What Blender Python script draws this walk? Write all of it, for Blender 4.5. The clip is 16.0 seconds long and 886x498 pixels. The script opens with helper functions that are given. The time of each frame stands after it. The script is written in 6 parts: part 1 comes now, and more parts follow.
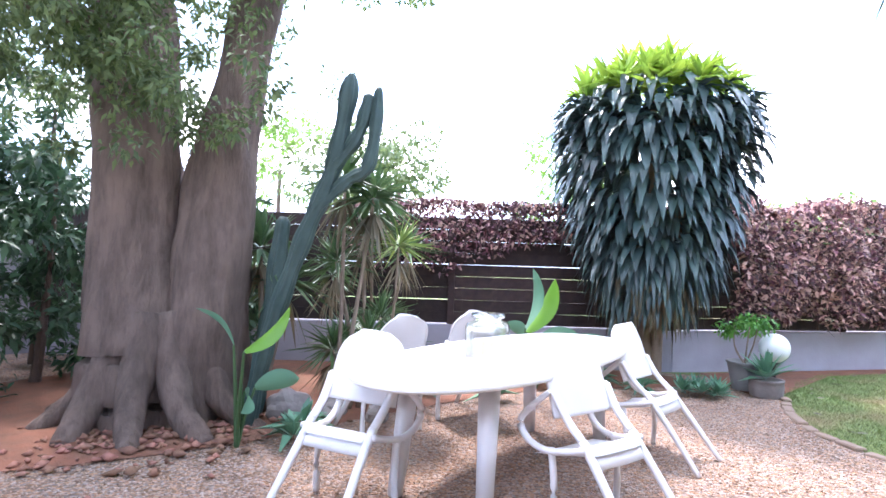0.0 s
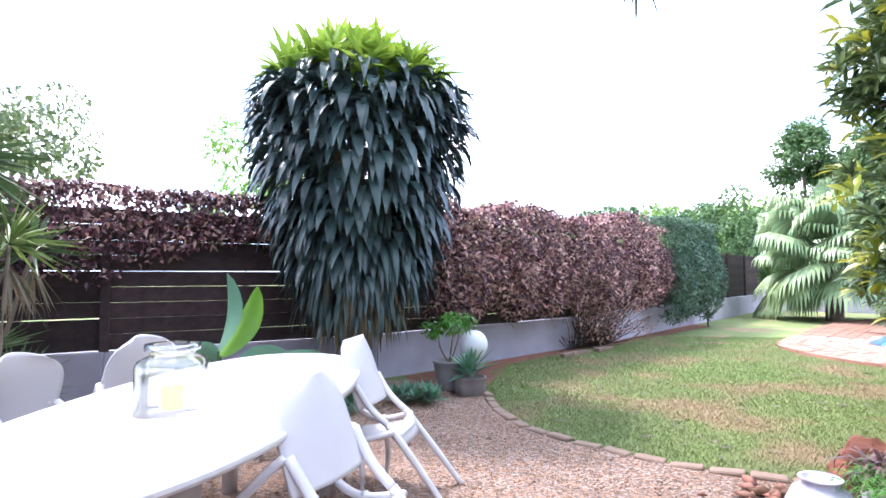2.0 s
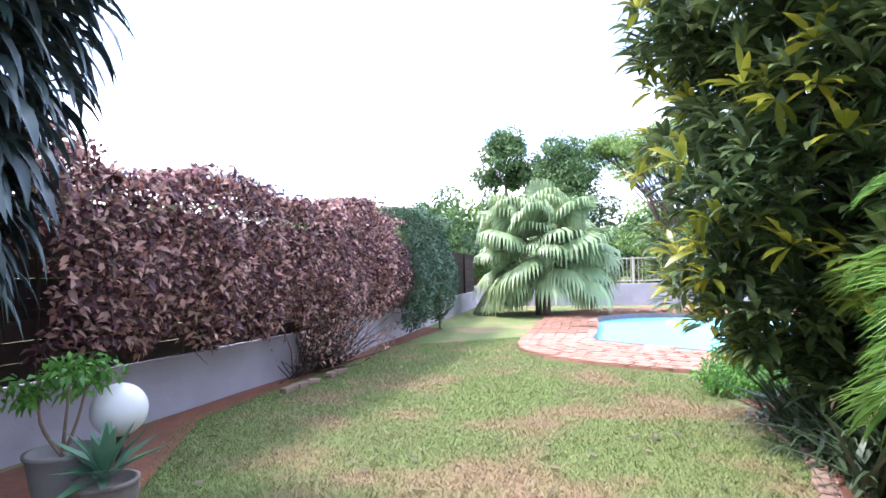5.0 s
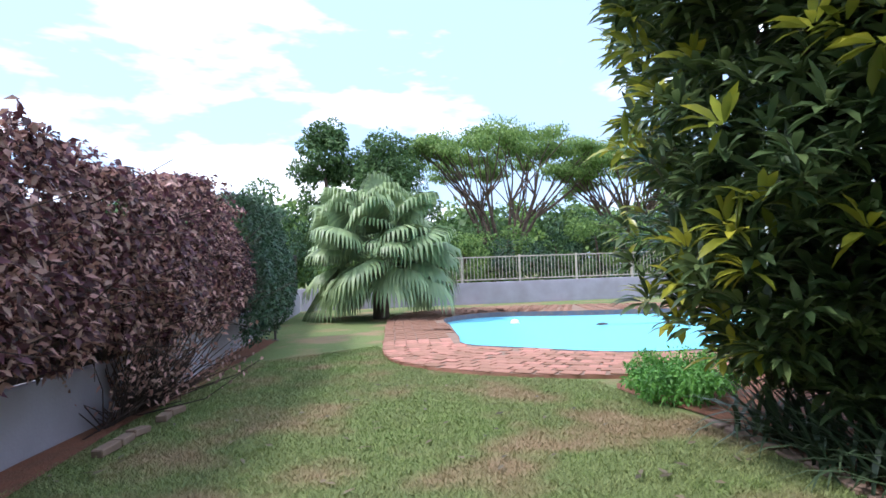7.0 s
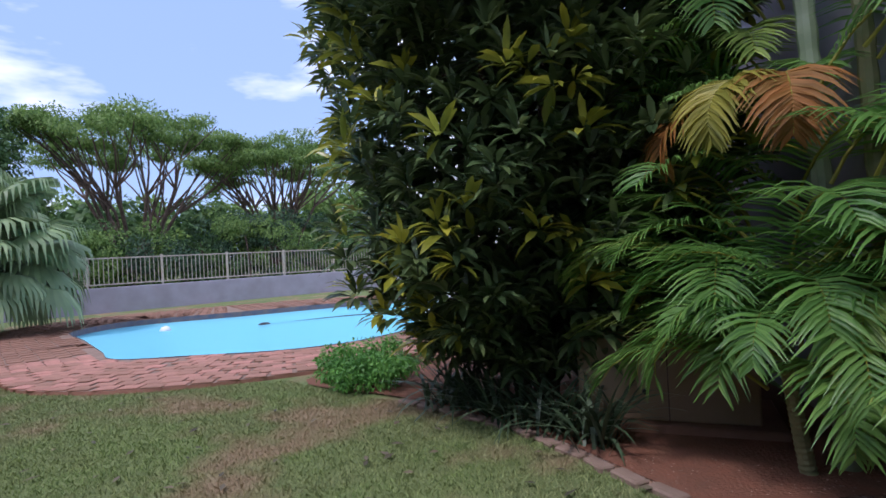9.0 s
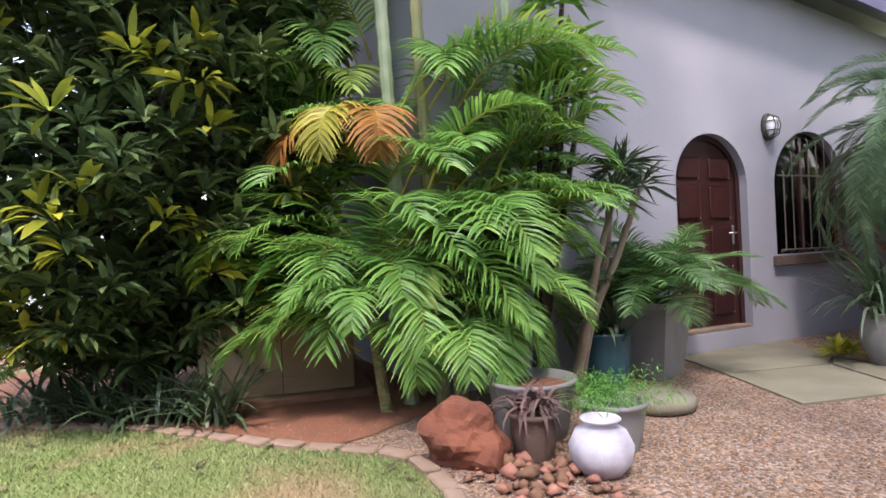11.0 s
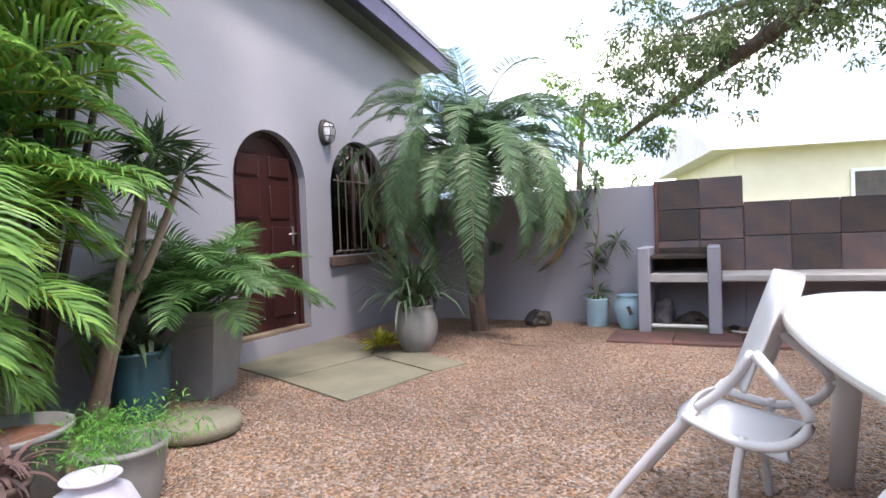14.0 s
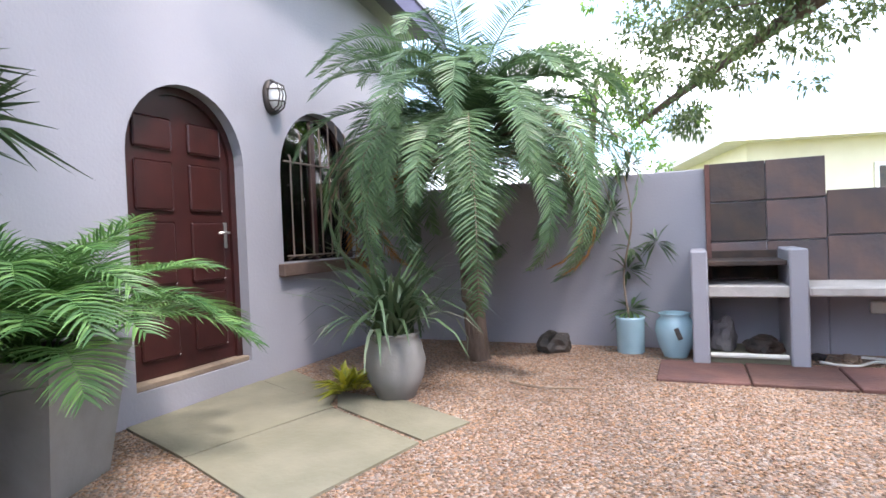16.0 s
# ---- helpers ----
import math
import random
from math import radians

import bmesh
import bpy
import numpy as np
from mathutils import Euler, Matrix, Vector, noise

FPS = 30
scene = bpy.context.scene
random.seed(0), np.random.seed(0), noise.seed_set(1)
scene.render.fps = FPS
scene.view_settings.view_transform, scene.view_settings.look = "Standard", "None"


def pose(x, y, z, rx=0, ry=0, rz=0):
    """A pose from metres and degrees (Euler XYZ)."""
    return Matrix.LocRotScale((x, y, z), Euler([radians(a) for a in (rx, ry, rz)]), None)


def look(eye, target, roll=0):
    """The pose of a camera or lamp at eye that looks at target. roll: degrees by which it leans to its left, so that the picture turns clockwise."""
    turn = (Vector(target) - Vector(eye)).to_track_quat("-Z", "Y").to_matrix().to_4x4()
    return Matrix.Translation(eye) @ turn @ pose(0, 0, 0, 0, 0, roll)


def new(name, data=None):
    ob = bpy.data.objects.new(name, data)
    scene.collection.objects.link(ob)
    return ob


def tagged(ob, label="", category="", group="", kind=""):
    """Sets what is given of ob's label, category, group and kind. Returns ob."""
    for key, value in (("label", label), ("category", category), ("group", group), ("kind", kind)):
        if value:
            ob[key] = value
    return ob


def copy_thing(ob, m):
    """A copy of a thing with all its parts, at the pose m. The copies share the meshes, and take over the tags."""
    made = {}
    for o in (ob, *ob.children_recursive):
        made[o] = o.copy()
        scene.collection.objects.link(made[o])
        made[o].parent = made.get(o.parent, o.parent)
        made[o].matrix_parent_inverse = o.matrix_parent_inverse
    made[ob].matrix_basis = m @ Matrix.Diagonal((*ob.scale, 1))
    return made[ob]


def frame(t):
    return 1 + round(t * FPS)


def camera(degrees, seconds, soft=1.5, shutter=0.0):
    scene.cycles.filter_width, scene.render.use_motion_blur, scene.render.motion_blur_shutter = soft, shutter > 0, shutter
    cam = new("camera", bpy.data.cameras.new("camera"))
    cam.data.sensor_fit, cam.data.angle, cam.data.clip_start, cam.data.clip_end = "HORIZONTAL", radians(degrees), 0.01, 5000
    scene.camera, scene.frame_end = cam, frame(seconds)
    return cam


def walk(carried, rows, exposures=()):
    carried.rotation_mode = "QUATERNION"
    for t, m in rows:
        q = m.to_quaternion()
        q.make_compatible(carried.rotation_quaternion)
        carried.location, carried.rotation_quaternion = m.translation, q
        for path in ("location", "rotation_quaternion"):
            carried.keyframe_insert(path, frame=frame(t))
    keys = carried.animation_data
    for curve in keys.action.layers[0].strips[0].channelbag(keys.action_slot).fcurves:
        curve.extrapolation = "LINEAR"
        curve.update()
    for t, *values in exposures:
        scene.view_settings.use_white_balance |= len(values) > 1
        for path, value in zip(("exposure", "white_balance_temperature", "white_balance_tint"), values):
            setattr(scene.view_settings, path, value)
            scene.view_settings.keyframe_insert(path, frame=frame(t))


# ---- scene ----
cam = camera(75.7, 16.0, soft=1.6)
PATH = [
    (0, (2.588, -1.843, 1.34), (1.321, -0.297, 1.4), 1.8),
    (0.5, (2.369, -1.671, 1.329), (1.33, 0.036, 1.406), 1.2),
    (1, (2.171, -1.494, 1.332), (1.349, 0.327, 1.421), 0.7),
    (1.5, (2.017, -1.309, 1.341), (1.489, 0.618, 1.435), 0.3),
    (1.7, (1.976, -1.195, 1.338), (1.58, 0.763, 1.433), 0.2),
    (2, (1.931, -1.019, 1.327), (1.66, 0.96, 1.419), -0.0),
    (2.5, (1.958, -0.645, 1.358), (1.782, 1.346, 1.451), -0.3),
    (3, (1.98, -0.226, 1.328), (1.984, 1.772, 1.426), -0.6),
    (3.5, (2.039, 0.206, 1.295), (2.295, 2.187, 1.397), -1.1),
    (4, (2.125, 0.635, 1.336), (2.499, 2.597, 1.434), -1.3),
    (4.2, (2.125, 0.81, 1.338), (2.559, 2.76, 1.433), -1.3),
    (6.3, (1.889, 2.947, 1.324), (2.986, 4.617, 1.401), -1.7),
    (6.5, (1.878, 3.115, 1.325), (3.033, 4.746, 1.401), -1.8),
    (7, (1.805, 3.384, 1.331), (3.097, 4.909, 1.403), -2.0),
    (7.5, (1.652, 3.556, 1.326), (3.192, 4.831, 1.386), -2.4),
    (8, (1.612, 3.684, 1.311), (3.338, 4.693, 1.356), -2.8),
    (8.5, (1.606, 3.832, 1.328), (3.463, 4.573, 1.356), -2.9),
    (9, (1.572, 3.88, 1.337), (3.509, 4.38, 1.352), -3.0),
    (9.2, (1.562, 3.9, 1.338), (3.528, 4.267, 1.344), -3.1),
    (11.3, (1.071, 4.106, 1.164), (2.816, 3.13, 1.166), -2.7),
    (11.5, (1.044, 4.109, 1.169), (2.738, 3.045, 1.166), -2.8),
    (12, (0.994, 4.08, 1.162), (2.5, 2.764, 1.143), -2.7),
    (12.5, (1.034, 4.043, 1.138), (2.278, 2.477, 1.109), -2.2),
    (13, (1.104, 3.939, 1.127), (2.134, 2.225, 1.096), -2.1),
    (13.5, (1.196, 3.774, 1.117), (2.113, 1.997, 1.077), -2.2),
    (14, (1.334, 3.518, 1.126), (2.197, 1.714, 1.083), -2.2),
    (14.5, (1.487, 3.19, 1.11), (2.301, 1.363, 1.066), -2.2),
    (15, (1.673, 2.848, 1.107), (2.468, 1.013, 1.066), -2.3),
    (15.5, (1.883, 2.506, 1.102), (2.674, 0.669, 1.07), -2.4),
    (16, (2.088, 2.096, 1.108), (2.887, 0.263, 1.071), -2.3),
]
EXPO = [(0.0, 2.3, 6050, 21), (1.5, 1.85, 6050, 20), (2.5, 1.8, 6050, 24), (4.2, 1.8, 6050, 28), (6.3, 0.75, 6150, 16), (7.2, 0.45, 6000, 18),
        (9.2, -0.3, 5850, 26), (10.3, 0.7, 6300, 22), (11.5, 1.4, 6800, 20), (12.5, 1.45, 6800, 18), (14.0, 1.35, 6700, 17), (16.0, 1.75, 6500, 15)]
walk(cam, [(t, look(e, g, r)) for t, e, g, r in PATH], EXPO)

# ---- light ----
world = bpy.data.worlds.new("sky_world")
scene.world = world
world.use_nodes = True
wn, wl = world.node_tree.nodes, world.node_tree.links
wn.clear()
SUN_EL, SUN_ROT = radians(60), radians(297)
sky = wn.new("ShaderNodeTexSky")
sky.sky_type, sky.sun_disc = "NISHITA", False
sky.sun_elevation, sky.sun_rotation, sky.dust_density = SUN_EL, SUN_ROT, 0.5
tc = wn.new("ShaderNodeTexCoord")
mp = wn.new("ShaderNodeMapping")
mp.inputs["Scale"].default_value = (1.0, 1.0, 3.2)
cl = wn.new("ShaderNodeTexNoise")
cl.inputs["Scale"].default_value, cl.inputs["Detail"].default_value, cl.inputs["Roughness"].default_value = 1.9, 6, 0.55
cr = wn.new("ShaderNodeValToRGB")
cr.color_ramp.elements[0].position, cr.color_ramp.elements[1].position = 0.47, 0.62
cm = wn.new("ShaderNodeMixRGB")
cm.inputs[2].default_value = (13.0, 13.2, 13.8, 1)
bg = wn.new("ShaderNodeBackground")
bg.inputs["Strength"].default_value = 0.15
wo = wn.new("ShaderNodeOutputWorld")
wl.new(tc.outputs["Generated"], mp.inputs[0]); wl.new(mp.outputs[0], cl.inputs["Vector"])
wl.new(cl.outputs["Fac"], cr.inputs[0]); wl.new(cr.outputs[0], cm.inputs[0])
hz = wn.new("ShaderNodeMixRGB")
hz.inputs[0].default_value, hz.inputs[2].default_value = 0.7, (4.2, 6.1, 8.8, 1)
wl.new(sky.outputs[0], hz.inputs[1]); wl.new(hz.outputs[0], cm.inputs[1]); wl.new(cm.outputs[0], bg.inputs[0]); wl.new(bg.outputs[0], wo.inputs[0])
sun_data = bpy.data.lights.new("sun", "SUN")
sun_data.energy, sun_data.angle, sun_data.color = 2.6, radians(9), (1.0, 0.95, 0.88)
sun = new("sun", sun_data)
sun.matrix_world = look((-8.9, 4.5, 17.3), (0, 0, 0))

# ---- materials ----
def mat(name, col, rough=0.8, col2=None, scale=6.0, big=0.7, bump=0.15, bscale=60.0, metal=0.0, island=0.0, obj=0.0, trans=0.0, spec=0.3, kind="noise"):
    m = bpy.data.materials.new(name)
    m.use_nodes = True
    n, l = m.node_tree.nodes, m.node_tree.links
    b = n["Principled BSDF"]
    b.inputs["Roughness"].default_value, b.inputs["Metallic"].default_value = rough, metal
    b.inputs["Specular IOR Level"].default_value = spec
    col2 = col2 or tuple(c * 0.62 for c in col)
    geo, co = n.new("ShaderNodeNewGeometry"), n.new("ShaderNodeTexCoord")
    n1 = n.new("ShaderNodeTexNoise")
    n1.inputs["Scale"].default_value, n1.inputs["Detail"].default_value = scale, 8
    n2 = n.new("ShaderNodeTexNoise")
    n2.inputs["Scale"].default_value, n2.inputs["Detail"].default_value = big, 4
    for k in (n1, n2):
        l.new(co.outputs["Object"], k.inputs["Vector"])
    ad = n.new("ShaderNodeMath"); ad.operation = "ADD"
    l.new(n1.outputs["Fac"], ad.inputs[0]); l.new(n2.outputs["Fac"], ad.inputs[1])
    mr = n.new("ShaderNodeMapRange")
    mr.inputs["From Min"].default_value, mr.inputs["From Max"].default_value = 0.75, 1.25
    l.new(ad.outputs[0], mr.inputs["Value"])
    mx = n.new("ShaderNodeMixRGB")
    mx.inputs[1].default_value, mx.inputs[2].default_value = (*col, 1), (*col2, 1)
    l.new(mr.outputs[0], mx.inputs[0])
    last = mx.outputs[0]
    for amount, src in ((island, geo.outputs["Random Per Island"]), (obj, None)):
        if amount:
            if src is None:
                src = n.new("ShaderNodeObjectInfo").outputs["Random"]
            hs = n.new("ShaderNodeHueSaturation")
            vr = n.new("ShaderNodeMapRange")
            vr.inputs["To Min"].default_value, vr.inputs["To Max"].default_value = 1 - amount, 1 + amount
            hr = n.new("ShaderNodeMapRange")
            hr.inputs["To Min"].default_value, hr.inputs["To Max"].default_value = 0.5 + 0.03 * amount, 0.5 - 0.04 * amount
            l.new(src, vr.inputs["Value"]); l.new(src, hr.inputs["Value"])
            l.new(vr.outputs[0], hs.inputs["Value"]); l.new(hr.outputs[0], hs.inputs["Hue"])
            l.new(last, hs.inputs["Color"])
            last = hs.outputs[0]
    l.new(last, b.inputs["Base Color"])
    if bump:
        if kind == "voronoi":
            bt = n.new("ShaderNodeTexVoronoi"); bt.inputs["Scale"].default_value = bscale
            bo = bt.outputs["Distance"]
        else:
            bt = n.new("ShaderNodeTexNoise"); bt.inputs["Scale"].default_value, bt.inputs["Detail"].default_value = bscale, 5
            bo = bt.outputs["Fac"]
        l.new(co.outputs["Object"], bt.inputs["Vector"])
        bp = n.new("ShaderNodeBump"); bp.inputs["Strength"].default_value, bp.inputs["Distance"].default_value = bump, 0.02
        l.new(bo, bp.inputs["Height"]); l.new(bp.outputs[0], b.inputs["Normal"])
    if trans:
        tr = n.new("ShaderNodeBsdfTranslucent"); ms = n.new("ShaderNodeMixShader")
        ms.inputs[0].default_value = trans
        l.new(last, tr.inputs["Color"]); l.new(b.outputs[0], ms.inputs[1]); l.new(tr.outputs[0], ms.inputs[2])
        l.new(ms.outputs[0], n["Material Output"].inputs["Surface"])
    return m


def gravel_mat():
    m = mat("gravel", (0.36, 0.235, 0.165), 0.9, (0.27, 0.17, 0.12), 3.0, 0.5, 0)
    n, l = m.node_tree.nodes, m.node_tree.links
    b = n["Principled BSDF"]
    co = n.new("ShaderNodeTexCoord")
    vo = n.new("ShaderNodeTexVoronoi"); vo.inputs["Scale"].default_value = 62
    l.new(co.outputs["Object"], vo.inputs["Vector"])
    hs = n.new("ShaderNodeHueSaturation")
    sp = n.new("ShaderNodeSeparateColor"); l.new(vo.outputs["Color"], sp.inputs[0])
    vr = n.new("ShaderNodeMapRange"); vr.inputs["To Min"].default_value, vr.inputs["To Max"].default_value = 0.5, 1.45
    l.new(sp.outputs[0], vr.inputs["Value"]); l.new(vr.outputs[0], hs.inputs["Value"])
    sr = n.new("ShaderNodeMapRange"); sr.inputs["To Min"].default_value, sr.inputs["To Max"].default_value = 0.5, 1.3
    l.new(sp.outputs[1], sr.inputs["Value"]); l.new(sr.outputs[0], hs.inputs["Saturation"])
    old = b.inputs["Base Color"].links[0].from_socket
    l.new(old, hs.inputs["Color"]); l.new(hs.outputs[0], b.inputs["Base Color"])
    bp = n.new("ShaderNodeBump"); bp.inputs["Strength"].default_value, bp.inputs["Distance"].default_value = 0.9, 0.02
    bp.invert = True
    l.new(vo.outputs["Distance"], bp.inputs["Height"]); l.new(bp.outputs[0], b.inputs["Normal"])
    return m


def ramp3(m, c3, lo, hi):
    """A third colour over a material in wide patches."""
    n, l = m.node_tree.nodes, m.node_tree.links
    b = n["Principled BSDF"]
    old = b.inputs["Base Color"].links[0].from_socket
    co, ns = n.new("ShaderNodeTexCoord"), n.new("ShaderNodeTexNoise")
    ns.inputs["Scale"].default_value, ns.inputs["Detail"].default_value = 0.9, 7
    l.new(co.outputs["Object"], ns.inputs["Vector"])
    mr = n.new("ShaderNodeMapRange"); mr.inputs["From Min"].default_value, mr.inputs["From Max"].default_value = lo, hi
    l.new(ns.outputs["Fac"], mr.inputs["Value"])
    mx = n.new("ShaderNodeMixRGB"); mx.inputs[2].default_value = (*c3, 1)
    l.new(mr.outputs[0], mx.inputs[0]); l.new(old, mx.inputs[1]); l.new(mx.outputs[0], b.inputs["Base Color"])
    return m


def furrowed(m, strength=1.0, stretch=0.22, sc=9.0):
    """Long upright furrows for bark, coloured darker where they lie deep."""
    n, l = m.node_tree.nodes, m.node_tree.links
    co, mp_, ns = n.new("ShaderNodeTexCoord"), n.new("ShaderNodeMapping"), n.new("ShaderNodeTexNoise")
    mp_.inputs["Scale"].default_value = (1, 1, stretch)
    ns.inputs["Scale"].default_value, ns.inputs["Detail"].default_value, ns.inputs["Roughness"].default_value = sc, 9, 0.65
    bp = n.new("ShaderNodeBump"); bp.inputs["Strength"].default_value, bp.inputs["Distance"].default_value = strength, 0.07
    l.new(co.outputs["Object"], mp_.inputs[0]); l.new(mp_.outputs[0], ns.inputs["Vector"]); l.new(ns.outputs["Fac"], bp.inputs["Height"])
    b = n["Principled BSDF"]
    l.new(bp.outputs[0], b.inputs["Normal"])
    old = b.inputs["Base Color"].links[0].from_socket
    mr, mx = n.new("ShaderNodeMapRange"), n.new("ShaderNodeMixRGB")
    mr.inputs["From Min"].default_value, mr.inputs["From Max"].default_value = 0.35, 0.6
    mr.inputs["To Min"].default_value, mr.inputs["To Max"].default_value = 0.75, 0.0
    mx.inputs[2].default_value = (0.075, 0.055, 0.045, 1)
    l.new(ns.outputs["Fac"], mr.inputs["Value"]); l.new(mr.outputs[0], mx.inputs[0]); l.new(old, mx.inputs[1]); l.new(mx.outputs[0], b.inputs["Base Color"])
    return m


GRAVEL = gravel_mat()
STONE_BIT = mat("gravel_stone", (0.40, 0.265, 0.19), 0.85, (0.29, 0.185, 0.135), 9, 2, 0.2, 80, island=0.35)
LAWN = ramp3(mat("lawn", (0.19, 0.235, 0.085), 0.95, (0.13, 0.175, 0.06), 14, 0.5, 0.8, 90), (0.29, 0.21, 0.12), 0.50, 0.64)
BLADE = ramp3(mat("grass_blade", (0.19, 0.27, 0.085), 0.8, (0.25, 0.27, 0.12), 2, 0.5, 0, island=0.35), (0.33, 0.26, 0.15), 0.50, 0.64)
SOIL = mat("red_soil", (0.24, 0.10, 0.06), 0.95, (0.16, 0.08, 0.05), 7, 0.8, 0.7, 45)
PAINT = mat("lilac_grey_paint", (0.36, 0.35, 0.395), 0.85, (0.32, 0.31, 0.35), 1.2, 0.35, 0.12, 45)
PAINT_LOW = mat("grey_wall_paint", (0.42, 0.40, 0.46), 0.88, (0.33, 0.31, 0.34), 2.2, 0.5, 0.15, 35)
FENCE = mat("dark_fence_wood", (0.060, 0.040, 0.036), 0.75, (0.030, 0.021, 0.022), 10, 1, 0.25, 50, obj=0.35)
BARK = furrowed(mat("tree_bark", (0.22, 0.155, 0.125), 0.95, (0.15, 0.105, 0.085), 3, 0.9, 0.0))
BARK2 = mat("pale_bark", (0.30, 0.23, 0.17), 0.9, (0.18, 0.13, 0.10), 5, 1, 0.5, 30)
PLASTIC = mat("white_plastic", (0.74, 0.72, 0.73), 0.42, (0.68, 0.65, 0.65), 3, 1, 0.03, 120, spec=0.45)
TABLE_W = mat("white_table_paint", (0.83, 0.82, 0.80), 0.5, (0.76, 0.75, 0.73), 3, 1, 0.03, 90, spec=0.4)
BRICK = mat("terracotta_brick", (0.42, 0.215, 0.15), 0.85, (0.33, 0.17, 0.12), 8, 1.5, 0.3, 60, obj=0.25)
MORTAR = mat("mortar", (0.30, 0.21, 0.16), 0.95, (0.22, 0.15, 0.11), 9, 2, 0.3, 70)
SLATE = mat("rust_slate_tile", (0.165, 0.11, 0.092), 0.55, (0.08, 0.075, 0.088), 3.0, 1.6, 0.3, 20, obj=0.5)
SLATE_FLOOR = mat("red_slate", (0.17, 0.085, 0.07), 0.75, (0.11, 0.06, 0.055), 4, 1, 0.4, 25, obj=0.2)
CONC = mat("weathered_concrete", (0.26, 0.235, 0.175), 0.85, (0.19, 0.175, 0.125), 3, 0.8, 0.3, 30)
COUNTER = mat("counter_screed", (0.50, 0.46, 0.44), 0.8, (0.40, 0.37, 0.35), 6, 1.5, 0.2, 40)
SOOT = mat("sooty_steel", (0.035, 0.032, 0.032), 0.7, (0.10, 0.06, 0.045), 6, 2, 0.2, 40)
BARM = mat("rusty_bar_paint", (0.20, 0.16, 0.14), 0.6, (0.13, 0.09, 0.07), 9, 2, 0.1, 50)
DOOR = mat("dark_red_door_wood", (0.052, 0.015, 0.014), 0.30, (0.028, 0.010, 0.010), 5, 0.8, 0.06, 40, spec=0.5)
FASCIA = mat("violet_fascia", (0.10, 0.085, 0.16), 0.5, (0.075, 0.065, 0.12), 4, 1, 0.05, 40)
ROOF = mat("grey_roof_sheet", (0.30, 0.29, 0.34), 0.6, (0.24, 0.23, 0.28), 3, 1, 0.1, 30)
METAL = mat("brushed_metal", (0.55, 0.54, 0.52), 0.35, (0.45, 0.44, 0.42), 20, 3, 0, metal=0.9)
RAIL = mat("cream_rail_paint", (0.55, 0.50, 0.42), 0.5, (0.42, 0.37, 0.30), 9, 2, 0.05, 50)
DARKMET = mat("dark_metal", (0.06, 0.058, 0.06), 0.5, (0.10, 0.08, 0.07), 12, 3, 0.05, 60, metal=0.4)
GREYPOT = mat("grey_glazed_pot", (0.27, 0.26, 0.255), 0.6, (0.20, 0.19, 0.185), 5, 1.5, 0.1, 40)
BLUEPOT = mat("pale_blue_glaze", (0.42, 0.60, 0.68), 0.25, (0.33, 0.52, 0.62), 5, 2, 0.05, 30, spec=0.6)
TEALPOT = mat("dark_teal_glaze", (0.03, 0.10, 0.13), 0.3, (0.02, 0.07, 0.09), 5, 2, 0.05, 30, spec=0.6)
WHITEPOT = mat("flaking_white_pot", (0.62, 0.60, 0.68), 0.6, (0.36, 0.33, 0.38), 7, 3, 0.15, 35)
CLAYPOT = mat("brown_clay_pot", (0.16, 0.105, 0.085), 0.8, (0.10, 0.07, 0.06), 6, 2, 0.2, 40)
RUST = mat("rusty_red_rock", (0.24, 0.085, 0.05), 0.9, (0.13, 0.05, 0.035), 5, 1.5, 0.8, 12)
GREYROCK = mat("grey_rock", (0.30, 0.26, 0.24), 0.9, (0.19, 0.16, 0.15), 6, 1.5, 0.6, 14)
CHIP = mat("brown_stone_chip", (0.33, 0.17, 0.11), 0.9, (0.22, 0.11, 0.08), 9, 3, 0.3, 60, island=0.4)
BOXM = mat("tan_box_paint", (0.36, 0.27, 0.17), 0.7, (0.30, 0.22, 0.14), 3, 1, 0.08, 40)
CREAM = mat("cream_house_paint", (0.72, 0.66, 0.52), 0.85, (0.66, 0.60, 0.47), 2, 0.6, 0.05, 40)
WHITEW = mat("white_house_paint", (0.80, 0.80, 0.79), 0.85, (0.74, 0.74, 0.73), 2, 0.6, 0.05, 40)
CANDLE = mat("yellow_green_wax", (0.55, 0.68, 0.06), 0.45, (0.48, 0.60, 0.05), 5, 2, 0)
GLOBE = mat("white_globe", (0.85, 0.85, 0.86), 0.35, (0.80, 0.80, 0.82), 3, 1, 0)
CACT = mat("cactus_skin", (0.055, 0.085, 0.075), 0.6, (0.035, 0.06, 0.055), 6, 1.5, 0.25, 25)
POOLTILE = mat("pool_edge_tile", (0.10, 0.11, 0.16), 0.4, (0.22, 0.16, 0.14), 40, 6, 0.1, 60)
POOLPL = mat("pool_plaster", (0.52, 0.82, 0.88), 0.6, (0.46, 0.78, 0.86), 2, 0.4, 0.03, 30)
BLACKR = mat("black_rubber", (0.03, 0.035, 0.04), 0.6, (0.05, 0.05, 0.05), 8, 2, 0.05, 40)
PIPEW = mat("white_pipe", (0.75, 0.73, 0.70), 0.5, (0.65, 0.62, 0.58), 8, 2, 0)


def leafmat(name, c1, c2, var=0.3, rough=0.45, trans=0.22, spec=0.4):
    return mat(name, c1, rough, c2, 3.0, 0.8, 0, island=var, trans=trans, spec=spec)


